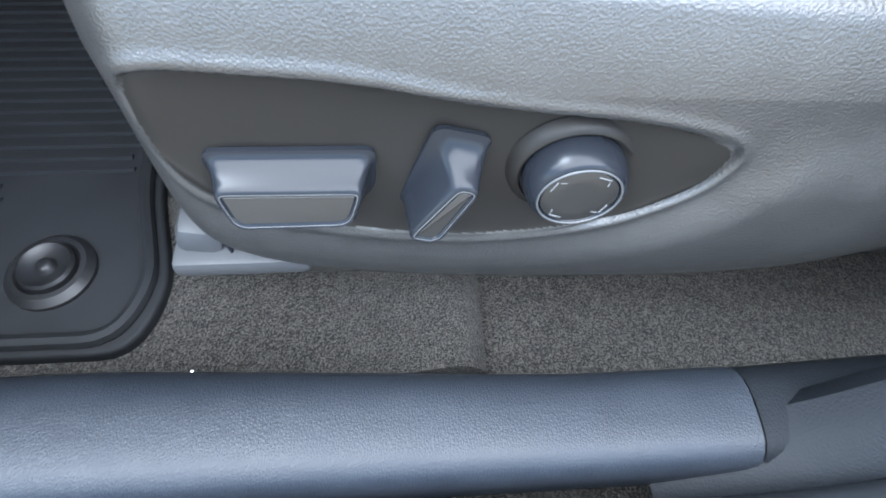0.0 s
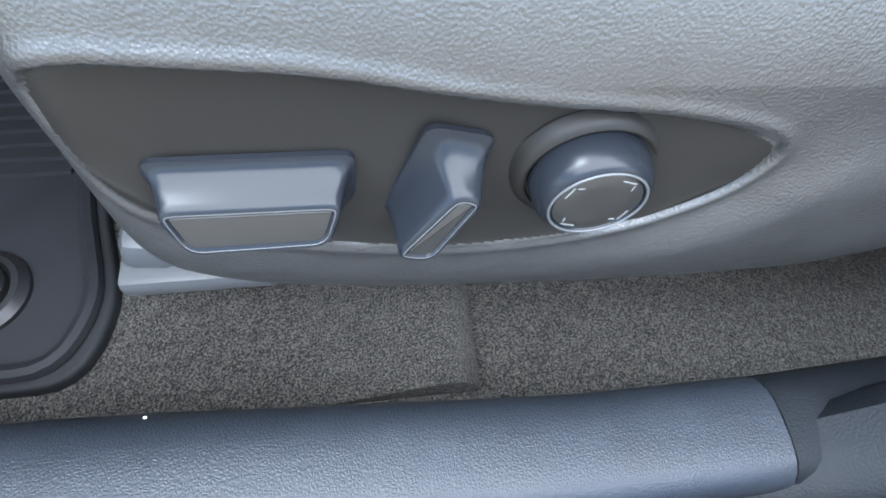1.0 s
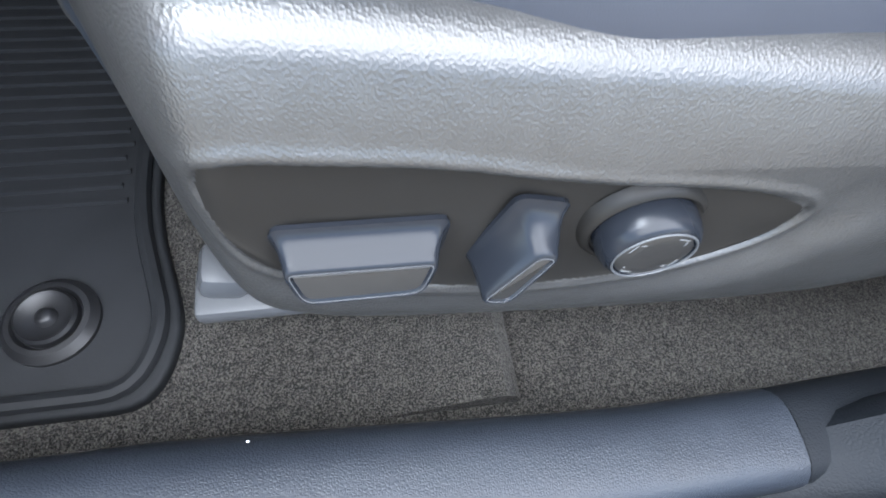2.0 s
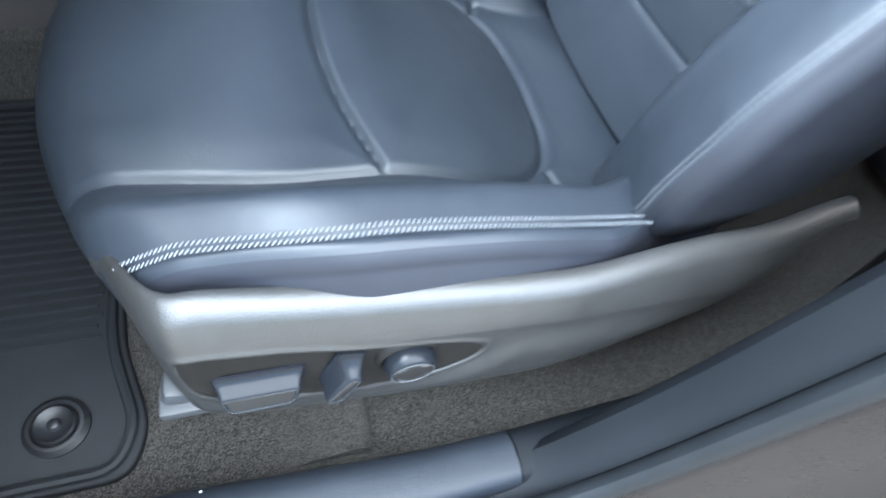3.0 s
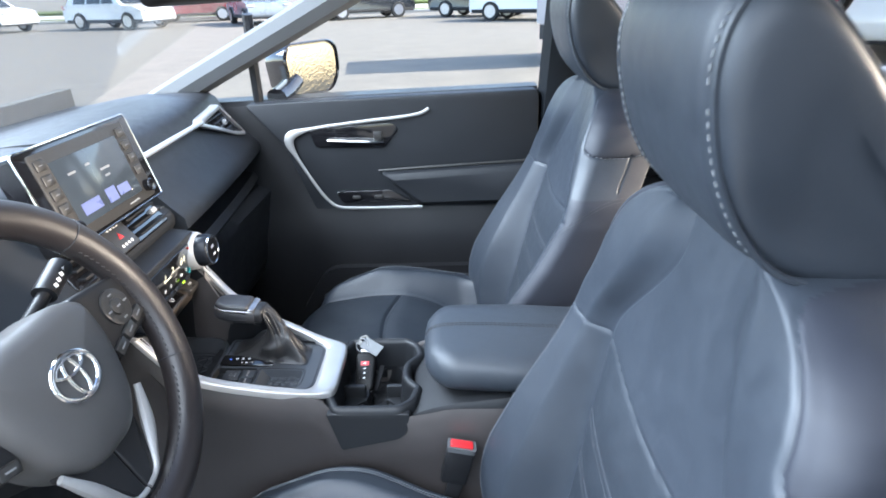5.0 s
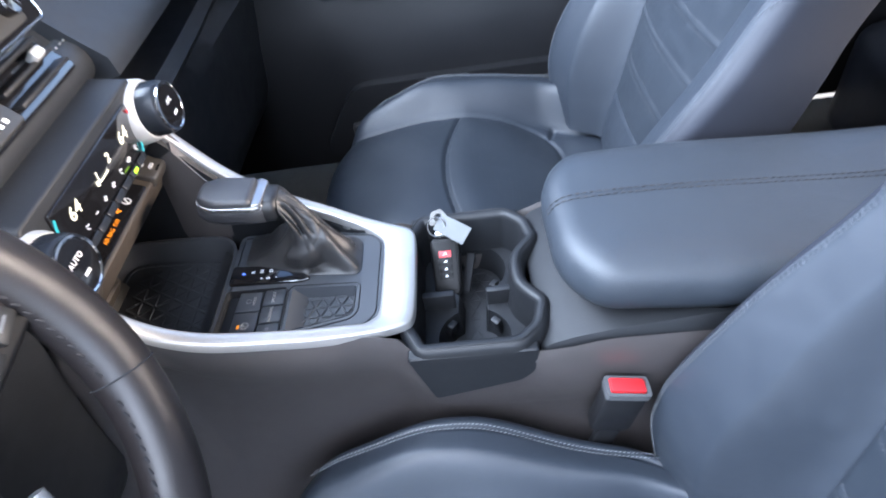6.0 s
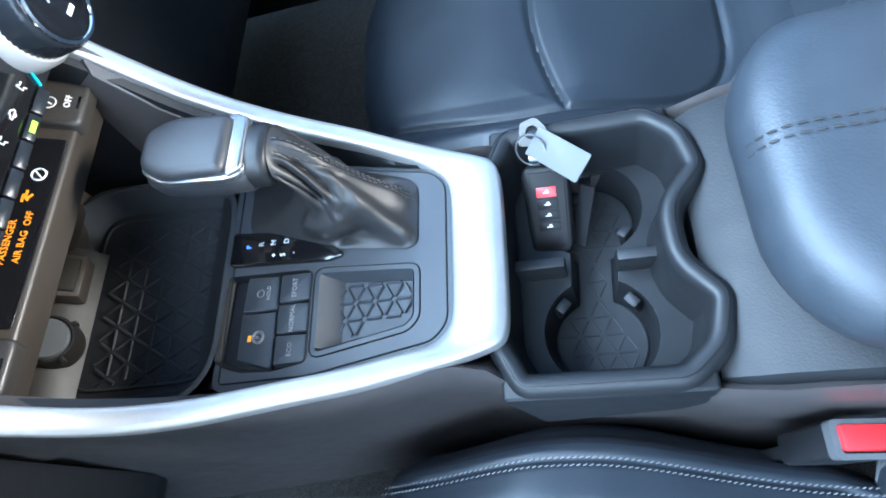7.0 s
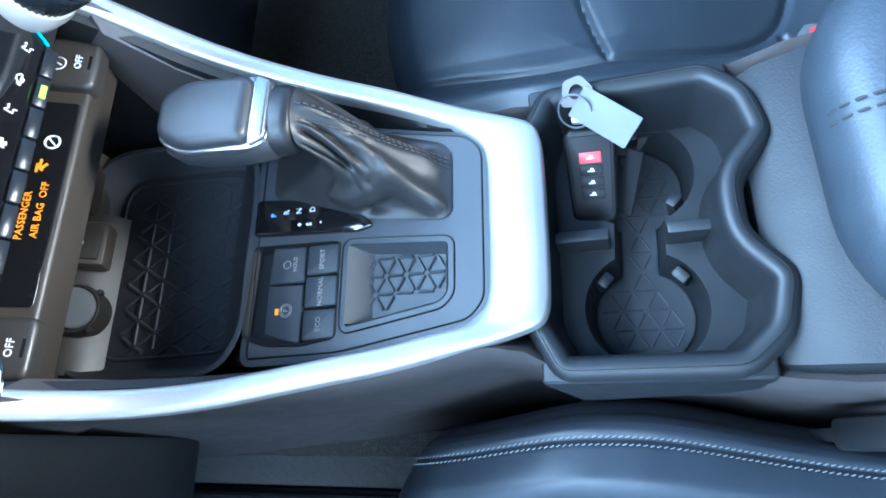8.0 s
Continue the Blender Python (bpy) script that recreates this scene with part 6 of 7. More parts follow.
# padded lip above the climate panel
bm = bmesh.new()
tube(bm, [(-0.305, y, 1.018) for y in np.linspace(-0.16, 0.17, 12)], 0.024, 16)
part("pad_lip", bm, SOFT, dash)
bm = bmesh.new()
stitches(bm, [(-0.296, y, 1.0405) for y in np.linspace(-0.155, 0.165, 30)], 0.005, 0.003, 0.0007)
part("stitching", bm, GREYINK, dash)
# silver strip and far vent
def dash_pt(y, x, z):
    e = abs(y) / 0.70
    return Vector((x - 0.05 * e * e, y, z - 0.012 * e * e))
bm = bmesh.new()
tube(bm, smooth_path([dash_pt(0.13, -0.331, 1.117), dash_pt(0.28, -0.331, 1.117), dash_pt(0.47, -0.329, 1.116)], 20), 0.0075, 8, flat=0.6)
part("silver_strip", bm, SILVER, dash, "satin silver strip")
VO = [(0.450, 1.112), (0.475, 1.122), (0.640, 1.130), (0.694, 1.056), (0.684, 1.044), (0.625, 1.056)]
bm = bmesh.new()
outer = rounded([(y, z) for y, z in VO], 0.006)
def vpt(y, z, out):
    return dash_pt(y, -0.328 - 0.55 * (z - 1.106) + out, z)
ro = resample(outer, 60)
ri = inset(ro, 0.009)
stack(bm, [[vpt(y, z, -0.02) for y, z in ro], [vpt(y, z, 0.006) for y, z in ro], [vpt(y, z, 0.008) for y, z in inset(ro, 0.003)], [vpt(y, z, 0.006) for y, z in ri], [vpt(y, z, -0.02) for y, z in ri]], False, True)
vent = part("vent_frame", bm, SILVER, dash, "silver-framed air vent")
bm = bmesh.new()
stack(bm, [[vpt(y, z, -0.003) for y, z in ri], [vpt(y, z, -0.004) for y, z in inset(ri, 0.002)]], False, True)
part("vent_back", bm, GLOSS, vent)
for k in range(5):
    z = 1.066 + 0.011 * k
    bm = bmesh.new()
    tube(bm, [vpt(0.630 - 0.033 * k, z, 0.001), vpt(0.640 - 0.010 * k, z, 0.001), vpt(0.668 - 0.009 * k, z, 0.001)], 0.0032, 6, flat=0.4)
    part("vent_slat", bm, PLASTIC, vent)
bm = bmesh.new()
box(bm, (0.008, 0.014, 0.012), Matrix.Translation(vpt(0.605, 1.092, 0.004)), 0.002)
part("vent_tab", bm, SILVERP, vent)
# glove box seam
bm = bmesh.new()
tube(bm, smooth_path([dash_pt(0.17, -0.300, 0.88), dash_pt(0.17, -0.318, 0.75), dash_pt(0.20, -0.334, 0.665), dash_pt(0.5, -0.334, 0.665), dash_pt(0.66, -0.330, 0.70), dash_pt(0.66, -0.300, 0.88)], 50), 0.002, 6)
part("glove_box_seam", bm, GLOSS, dash)

# centre screen
scr = thing("touch_screen", (-0.30, -0.02, 1.09), "centre touch screen with side keys and knobs in a black frame", "screen")
SM = basis((-0.292, -0.030, 1.142), (0.03, 1, 0), (-0.26, 0, 1.0))
W2, H2 = 0.122, 0.066
bm = bmesh.new()
slab(bm, rounded([(-W2, -H2), (W2, -H2), (W2, H2), (-W2, H2)], 0.008), -0.030, 0.0, 0.003, SM)
sb = part("bezel", bm, GLOSS, scr)
bm = bmesh.new()
pr = [SM @ Vector((x, y, -0.001)) for x, y in rounded([(-W2, -H2), (W2, -H2), (W2, H2), (-W2, H2)], 0.008)]
tube(bm, pr + [pr[0]], 0.0013, 6, up=(1, 0, 0.2), caps=False)
part("bright_edge", bm, CHROME, sb)
bm = bmesh.new()
slab(bm, rounded([(-0.102, -0.060), (0.102, -0.060), (0.102, 0.058), (-0.102, 0.058)], 0.005), -0.004, 0.0015, 0.001, SM)
fr = part("frame", bm, SWITCHF, scr)
bm = bmesh.new()
slab(bm, [(-0.074, -0.046), (0.074, -0.046), (0.074, 0.042), (-0.074, 0.042)], -0.002, 0.0022, 0.0004, SM)
gl = part("glass", bm, SCREEN, scr, "lit screen with a dim menu")
for x0, x1, y0, y1 in ((-0.060, -0.020, -0.036, -0.020), (-0.005, 0.018, -0.038, -0.018), (0.022, 0.050, -0.036, -0.022)):
    bm = bmesh.new()
    box(bm, (x1 - x0, y1 - y0, 0.0003), SM @ pose((x0 + x1) / 2, (y0 + y1) / 2, 0.0025))
    part("tile", bm, SCRBLUE, gl)
for x, y, w in ((-0.045, 0.020, 0.016), (-0.01, 0.022, 0.010), (0.02, 0.008, 0.022), (0.018, -0.002, 0.012)):
    bm = bmesh.new()
    box(bm, (w, 0.003, 0.0003), SM @ pose(x, y, 0.0025))
    part("print", bm, GREYINK, gl)
for sg in (-1, 1):
    for k in range(4):
        bm = bmesh.new()
        box(bm, (0.018, 0.014, 0.004), SM @ pose(sg * 0.088, 0.043 - 0.0195 * k, 0.002), 0.0015)
        kk = part("screen_key", bm, SWITCHF, scr)
        bm = bmesh.new()
        box(bm, (0.007, 0.0011, 0.0003), SM @ pose(sg * 0.088, 0.043 - 0.0195 * k, 0.0042))
        part("print", bm, GREYINK, kk)
    bm = bmesh.new()
    lathe(bm, [(0.0095, 0.0), (0.0095, 0.009), (0.008, 0.011), (0.006, 0.0105)], SM @ pose(sg * 0.089, -0.043, 0.001), 28)
    part("screen_knob", bm, GLOSS, scr)
bm = bmesh.new()
box(bm, (0.026, 0.0028, 0.0003), SM @ pose(0.045, -0.0535, 0.0018))
part("print", bm, GREYINK, fr)

# vents and hazard switch under the screen
cv = thing("centre_vents", (-0.30, -0.02, 1.04), "pair of centre air vents with a hazard switch between them", "air vent")
VM = basis((-0.290, -0.030, 1.050), (0, 1, 0), (-0.62, 0, 0.8))
bm = bmesh.new()
slab(bm, rounded([(-0.128, -0.026), (0.128, -0.026), (0.118, 0.026), (-0.118, 0.026)], 0.008), -0.05, 0.0, 0.003, VM)
part("housing", bm, GLOSS, cv)
for x0, x1 in ((-0.115, -0.032), (0.032, 0.115)):
    for k in range(3):
        bm = bmesh.new()
        box(bm, (x1 - x0, 0.004, 0.018), VM @ pose((x0 + x1) / 2, -0.014 + 0.014 * k, 0.002, 30, 0, 0), 0.001)
        part("slat", bm, PLASTIC, cv)
    bm = bmesh.new()
    box(bm, (0.016, 0.009, 0.012), VM @ pose((x0 + x1) / 2 + 0.02, 0.0, 0.010), 0.0025)
    part("tab", bm, SILVERP, cv)
bm = bmesh.new()
slab(bm, rounded([(-0.027, -0.024), (0.027, -0.024), (0.027, 0.024), (-0.027, 0.024)], 0.005), -0.01, 0.006, 0.002, VM)
hz = part("hazard_switch", bm, SWITCHF, cv, "grey hazard switch with red triangle")
bm = bmesh.new()
o = [(-0.006, -0.005), (0.006, -0.005), (0.0, 0.006)]
slab(bm, o, 0.0058, 0.0066, 0.0002, VM)
part("triangle", bm, REDINK, hz)
for yy in (0.015, -0.015):
    for k in range(4):
        bm = bmesh.new()
        box(bm, (0.004, 0.004, 0.0004), VM @ pose(-0.012 + 0.008 * k, yy, 0.0063))
        part("print", bm, WHITEINK, hz)

# steering wheel
whl = thing("steering_wheel", (-0.165, -0.366, 1.05), "dark leather steering wheel with grey hub and silver spokes", "steering wheel")
WM = basis((-0.172, -0.366, 1.045), (0, 1, 0), (-math.sin(radians(24)), 0, math.cos(radians(24))))  # x to the far side, y up, z to the driver
bm = bmesh.new()
ring_tube(bm, 0.1675, 0.0195, WM, 120, 20, flat=0.95)
rim = part("rim", bm, mat("wheel_leather", (0.017, 0.0140, 0.0138), 0.40, var=0.1, vscale=60, bump=[("cells", 800, 0.15, 0.0004)]), whl)
for a in (-28, 38, 142, 208):
    bm = bmesh.new()
    ring_tube(bm, 0.0194, 0.0007, WM @ pose(0, 0, 0, 0, 0, a) @ pose(0.1675, 0, 0, 90, 0, 0), 24, 5)
    part("leather_seam", bm, THREADD, rim)
bm = bmesh.new()
for a0, a1 in ((-26, 36), (144, 206), (210, 330)):
    row = [WM @ Vector(((0.1675 - 0.0180) * math.cos(radians(a)), (0.1675 - 0.0180) * math.sin(radians(a)), 0.0075)) for a in np.linspace(a0, a1, 50)]
    stitches(bm, row, 0.0050, 0.0022, 0.0009, up=tuple(WM.to_3x3() @ Vector((0, 0, 1))), lift=0.0, slant=0.3)
part("stitching", bm, THREADD, rim)
bm = bmesh.new()
HUB = rounded([(-0.082, 0.048), (-0.050, 0.060), (0.050, 0.060), (0.082, 0.048), (0.080, 0.0), (0.060, -0.055), (0.030, -0.085), (-0.030, -0.085), (-0.060, -0.055), (-0.080, 0.0)], 0.02, 5)
ho = resample(HUB, 80)
rings = [[(x, y, -0.035) for x, y in ho]] + [[(x, y, z) for x, y in inset(ho, d)] for d, z in ((0, 0.0), (0.003, 0.010), (0.009, 0.016), (0.016, 0.0195))]
for k, z in ((0.72, 0.0225), (0.5, 0.0245), (0.25, 0.0256)):
    rings.append([(x * k, -0.008 + (y + 0.008) * k, z) for x, y, _ in [(q[0], q[1], 0) for q in inset(ho, 0.016)]])
stack(bm, [[WM @ Vector(p) for p in r] for r in rings])
HUBM = mat("hub_plastic", (0.055, 0.053, 0.052), 0.48, var=0.08, vscale=80, bump=[("noise", 900, 0.15, 0.0004)])
hub = part("hub", bm, HUBM, whl, "grey padded hub", angle=60)
# emblem, drawn as plain rings
EM = WM @ pose(0.0, 0.0, 0.0265)
bm = bmesh.new()
def oval(bm, rx, ry, r, m):
    pts = [m @ Vector((rx * math.cos(2 * math.pi * k / 40), ry * math.sin(2 * math.pi * k / 40), 0)) for k in range(41)]
    tube(bm, pts, r, 8, up=tuple(WM.to_3x3() @ Vector((0, 0, 1))), caps=False, flat=0.7)
oval(bm, 0.0270, 0.0185 + 0.003, 0.0026, EM)
oval(bm, 0.0085, 0.0200, 0.0021, EM @ pose(0, -0.0005, 0))
oval(bm, 0.0180, 0.0075, 0.0021, EM @ pose(0, 0.0105, 0))
part("emblem", bm, CHROME, hub, "chrome oval emblem")
# spokes: key pads at both sides, silver forks below
for sg in (-1, 1):
    bm = bmesh.new()
    slab(bm, rounded([(sg * 0.070, 0.052), (sg * 0.160, 0.040), (sg * 0.163, -0.018), (sg * 0.072, -0.030)][::sg], 0.010), -0.022, 0.004, 0.004, WM)
    sp = part("spoke", bm, PLASTIC, whl)
    bm = bmesh.new()
    lathe(bm, [(0.021, 0.002), (0.021, 0.0065), (0.019, 0.0075), (0.010, 0.0065), (0.0095, 0.0085), (0.008, 0.009)], WM @ pose(sg * 0.118, 0.014, 0), 36)
    pad = part("key_pad", bm, SWITCHF, sp)
    for dx, dy in ((0.0145, 0), (-0.0145, 0), (0, 0.0145), (0, -0.0145), (0, 0)):
        bm = bmesh.new()
        box(bm, (0.006, 0.0018, 0.0004), WM @ pose(sg * 0.118 + dx, 0.014 + dy, 0.0078 if (dx or dy) else 0.0093))
        part("print", bm, GREYINK, pad)
    for k in range(3):
        bm = bmesh.new()
        mm = WM @ pose(sg * (0.088 + 0.024 * k), -0.021 + 0.007 * k, 0.005, 0, 0, sg * 16)
        box(bm, (0.021, 0.012, 0.006), mm, 0.0018)
        kk = part("spoke_key", bm, SWITCHF, sp)
        bm = bmesh.new()
        box(bm, (0.010, 0.0016, 0.0004), mm @ pose(0, 0, 0.0032))
        part("print", bm, GREYINK, kk)
    bm = bmesh.new()
    fork = [WM @ Vector(p) for p in ((sg * 0.066, -0.058, 0.009), (sg * 0.058, -0.074, 0.008), (sg * 0.046, -0.098, 0.006), (sg * 0.033, -0.120, 0.003), (sg * 0.022, -0.138, 0.001), (sg * 0.002, -0.141, 0.0))]
    tube(bm, smooth_path(fork, 40), lambda f: 0.0030 + 0.0042 * math.exp(-((f - 0.35) / 0.30) ** 2), 10, flat=0.9, up=tuple(WM.to_3x3() @ Vector((0, 0, 1))))
    part("silver_fork", bm, SILVER, whl, "satin silver spoke trim")
    bm = bmesh.new()
    slab(bm, rounded([(sg * 0.001, -0.070), (sg * 0.056, -0.060), (sg * 0.034, -0.115), (sg * 0.026, -0.150), (sg * 0.001, -0.160)][::-sg], 0.006), -0.016, 0.000, 0.003, WM)
    part("lower_spoke", bm, PLASTIC, whl)
bm = bmesh.new()
lathe(bm, [(0.060, -0.030), (0.070, -0.060), (0.075, -0.24)], WM @ pose(0, -0.01, 0), 32)
part("column_cover", bm, PLASTIC, whl)
stk = thing("column_stalk", (-0.22, -0.27, 1.09), "dark wiper stalk with white markings", "stalk")
SKM = WM @ pose(0.06, 0.045, -0.050)
bm = bmesh.new()
tube(bm, [SKM @ Vector(p) for p in ((0, 0, 0), (0.035, 0.012, 0.004), (0.060, 0.020, 0.006))], 0.0075, 12)
part("arm", bm, PLASTIC, stk)
bm = bmesh.new()
tube(bm, [SKM @ Vector(p) for p in ((0.045, 0.016, 0.006), (0.050, 0.018, 0.006), (0.082, 0.029, 0.008), (0.087, 0.031, 0.008))], 0.0125, 16)
hd = part("head", bm, PLASTIC, stk)
for k in range(4):
    bm = bmesh.new()
    box(bm, (0.0045, 0.0045, 0.0006), SKM @ pose(0.052 + 0.008 * k, 0.019 + 0.003 * k, 0.0195))
    part("print", bm, WHITEINK, hd)
# instrument hood
bm = bmesh.new()
stack(bm, [[(x, y, z) for y, z in rounded([(-0.53, 1.02), (-0.20, 1.02), (-0.20, 1.15), (-0.25, 1.195), (-0.48, 1.195), (-0.53, 1.15)], 0.03)] for x in (-0.50, -0.345, -0.335)], True, True)
part("instrument_hood", bm, PLASTIC, dash)

# passenger door
door = thing("door_1", (0.05, 0.72, 0.50), "closed front passenger door with dark trim and silver accents", "door", kind="structure")
bm = bmesh.new()
YD = 0.705
def door_y(z):
    return float(lerp_table(z, [(0.45, 0.690), (0.62, 0.668), (0.74, 0.672), (0.80, 0.690), (0.90, 0.705), (1.0, 0.712), (1.08, 0.712), (1.125, 0.725)]))
rings = []
for x in np.linspace(-0.75, 0.42, 14):
    belt = 1.112 + 0.022 * (x + 0.25)
    col = [(0.45, 0), (0.55, 0), (0.62, 0), (0.70, 0), (0.76, 0), (0.80, 0), (0.90, 0), (1.0, 0), (1.06, 0), (belt - 0.012, 0), (belt, 0.010)]
    rings.append([(x, door_y(z) + o, z) for z, o in col] + [(x, 0.80, belt), (x, 0.80, 0.45)])
stack(bm, rings)
part("door_trim", bm, PLASTIC, door, "dark plastic door trim", angle=40)
bm = bmesh.new()
slab(bm, rounded([(-0.335, 1.106), (-0.245, 1.0), (-0.165, 0.775), (0.42, 0.775), (0.42, 1.125), (-0.25, 1.11)], 0.02), -0.03, 0.012, 0.005, basis((0, YD, 0), (1, 0, 0), (0, 0, 1)))
part("upper_panel", bm, SOFT, door)
def dpt(x, z, out=0.0):
    return Vector((x, YD - 0.013 - out, z))
bm = bmesh.new()
tube(bm, smooth_path([dpt(0.140, 1.086, 0.003), dpt(0.115, 1.070, 0.004), dpt(-0.05, 1.056, 0.005), dpt(-0.19, 1.040, 0.006), dpt(-0.236, 1.020, 0.008), dpt(-0.205, 0.955, 0.008), dpt(-0.160, 0.870, 0.008), dpt(-0.128, 0.830, 0.008), dpt(-0.09, 0.822, 0.007), dpt(0.112, 0.822, 0.005)], 90), lambda f: 0.0042 + 0.0085 * math.exp(-((f - 0.452) / 0.045) ** 2), 10, flat=0.55, up=(0, 1, 0))
part("silver_accent", bm, SILVER, door, "satin silver accent")
bm = bmesh.new()
slab(bm, rounded([(-0.175, 1.040), (0.045, 1.052), (0.060, 1.035), (0.02, 0.985), (-0.16, 0.990)], 0.012), -0.001, 0.003, 0.002, basis((0, YD - 0.012, 0), (1, 0, 0), (0, 0, 1)))
part("handle_recess", bm, GLOSS, door)
bm = bmesh.new()
tube(bm, smooth_path([dpt(-0.125, 1.012, 0.010), dpt(-0.03, 1.008, 0.014), dpt(0.02, 1.004, 0.006)], 16), 0.006, 10, flat=0.6)
part("door_handle", bm, CHROME, door, "chrome inner handle")
bm = bmesh.new()
box(bm, (0.022, 0.008, 0.022), Matrix.Translation(dpt(0.005, 1.020, 0.004)), 0.003)
part("lock_button", bm, SWITCHF, door)
bm = bmesh.new()
stack(bm, [[(x, YD - 0.010 - dy, z) for x, z in rounded(o, 0.012)] for dy, o in ((0.0, [(0.0, 0.925), (0.42, 0.945), (0.42, 0.830), (0.10, 0.828)]), (0.022, [(0.012, 0.918), (0.42, 0.938), (0.42, 0.835), (0.105, 0.834)]), (0.030, [(0.035, 0.905), (0.42, 0.925), (0.42, 0.845), (0.115, 0.842)]))])
part("arm_pad", bm, SOFT, door, "padded arm rest")
bm = bmesh.new()
tube(bm, [dpt(0.0, 0.926, 0.004), dpt(0.1, 0.932, 0.006), dpt(0.42, 0.946, 0.006)], 0.003, 6)
part("arm_line", bm, SWITCHF, door)
bm = bmesh.new()
slab(bm, rounded([(-0.12, 0.870), (0.03, 0.872), (0.085, 0.838), (-0.105, 0.836)], 0.008), 0.0, 0.006, 0.002, basis((0, YD - 0.012, 0), (1, 0, 0), (0, 0, 1)))
wsw = part("window_switch_plate", bm, GLOSS, door)
for k in range(2):
    bm = bmesh.new()
    box(bm, (0.022, 0.008, 0.010), Matrix.Translation(dpt(-0.065 + 0.06 * k, 0.853, 0.006)), 0.003)
    part("window_switch", bm, SWITCHF, wsw)
bm = bmesh.new()
stack(bm, [[(x, y, z) for x, z in rounded([(-0.26, 0.50), (0.35, 0.50), (0.35, 0.66), (-0.16, 0.66)], 0.04)] for y in (0.70, 0.655, 0.648)])
part("door_pocket", bm, PLASTIC, door)

# far mirror
mir = thing("door_mirror", (-0.22, 0.86, 1.12), "dark door mirror with bumpy glass that mottles its reflection", "door mirror")
MM = basis((-0.190, 0.885, 1.166), (0.50, 0.86, 0.0), (-0.075, 0.045, 1.0)) @ Matrix.Scale(1.10, 4)
MO = resample(rounded([(-0.092, -0.060), (0.055, -0.062), (0.095, -0.020), (0.098, 0.050), (0.070, 0.066), (-0.080, 0.066), (-0.098, 0.040)], 0.03, 5), 60)
bm = bmesh.new()
stack(bm, [[MM @ Vector((x * k, y * k, z)) for x, y in MO] for k, z in ((0.5, -0.10), (0.85, -0.075), (1.0, -0.03), (1.02, 0.006), (0.98, 0.010), (0.955, 0.002))])
part("shell", bm, GLOSS, mir)
bm = bmesh.new()
stack(bm, [[MM @ Vector((x * 0.90, y * 0.90, z)) for x, y in MO] for z in (0.001, 0.0045)])
part("mirror_glass", bm, MIRROR, mir, "mirror glass, bumped to imitate a mottled reflection of trees")
bm = bmesh.new()
tube(bm, [(-0.255, 0.73, 1.118), (-0.245, 0.78, 1.125), (-0.23, 0.83, 1.145)], 0.028, 12, flat=0.8)
part("mount", bm, GLOSS, mir)

# glass, pillars and roof
def quad(name, pts, material, label, category, thick=0.004, kind="structure"):
    a, b, c, d = (Vector(p) for p in pts)
    n = (b - a).cross(d - a).normalized() * thick
    bm = bmesh.new()
    v = [bm.verts.new(p) for p in (a, b, c, d, a + n, b + n, c + n, d + n)]
    for f in ((0, 1, 2, 3), (7, 6, 5, 4), (0, 4, 5, 1), (1, 5, 6, 2), (2, 6, 7, 3), (3, 7, 4, 0)):
        bm.faces.new([v[i] for i in f])
    ob = part(name, bm, material)
    ob.visible_shadow = material not in (GLASS, TINTED)
    return tagged(ob, label, category, kind=kind)


quad("windshield", [(-0.74, -0.70, 1.115), (-0.74, 0.70, 1.115), (0.02, 0.60, 1.53), (0.02, -0.60, 1.53)], GLASS, "clear laminated windshield", "windshield")
quad("window_1", [(-0.30, 0.755, 1.09), (0.42, 0.755, 1.09), (0.40, 0.655, 1.52), (0.02, 0.665, 1.50)], GLASS, "clear front passenger side window", "window")
quad("window_2", [(-0.56, 0.750, 1.09), (-0.315, 0.755, 1.09), (-0.315, 0.715, 1.27), (-0.33, 0.715, 1.27)], GLASS, "small fixed quarter window by the mirror", "window")
bm = bmesh.new()
tube(bm, [(-0.305, 0.735, 1.09), (-0.300, 0.722, 1.20), (-0.290, 0.705, 1.32)], 0.013, 8)
tagged(part("quarter_window_post", bm, PLASTIC), "black post between door window and quarter window", "window post", kind="structure")


def pillar(name, path, w, d, material, label):
    bm = bmesh.new()
    rings = []
    for p in smooth_path(path, 20):
        x, y, z = p
        sgn = 1 if y > 0 else -1
        rings.append([(x + a, y + sgn * b, z) for a, b in ((-w, 0.02), (-w * 0.7, -d * 0.6), (0, -d), (w * 0.7, -d * 0.6), (w, 0.02), (w * 0.9, 0.05), (-w * 0.9, 0.05))])
    stack(bm, rings)
    return tagged(part(name, bm, material), label, "pillar trim", kind="structure")


pillar("front_pillar_right", [(-0.52, 0.70, 1.13), (-0.42, 0.69, 1.18), (-0.16, 0.665, 1.305), (0.04, 0.64, 1.405), (0.20, 0.61, 1.475), (0.40, 0.59, 1.51)], 0.080, 0.022, PILLARL, "light grey trim of the front pillar")
pillar("middle_pillar_right", [(0.46, 0.70, 0.45), (0.47, 0.71, 1.0), (0.475, 0.70, 1.15), (0.49, 0.64, 1.50)], 0.055, 0.022, PILLARD, "dark trim of the far middle pillar")
pillar("rear_pillar_right", [(1.55, 0.70, 1.0), (1.60, 0.68, 1.2), (1.66, 0.60, 1.5)], 0.12, 0.03, PLASTIC, "dark trim of the rear pillar")
bm = bmesh.new()
box(bm, (2.6, 1.26, 0.04), pose(1.32, 0, 1.545), 0.01)
tagged(part("ceiling", bm, PILLARL), "light grey headliner under the roof", "headliner", kind="structure")
bm = bmesh.new()
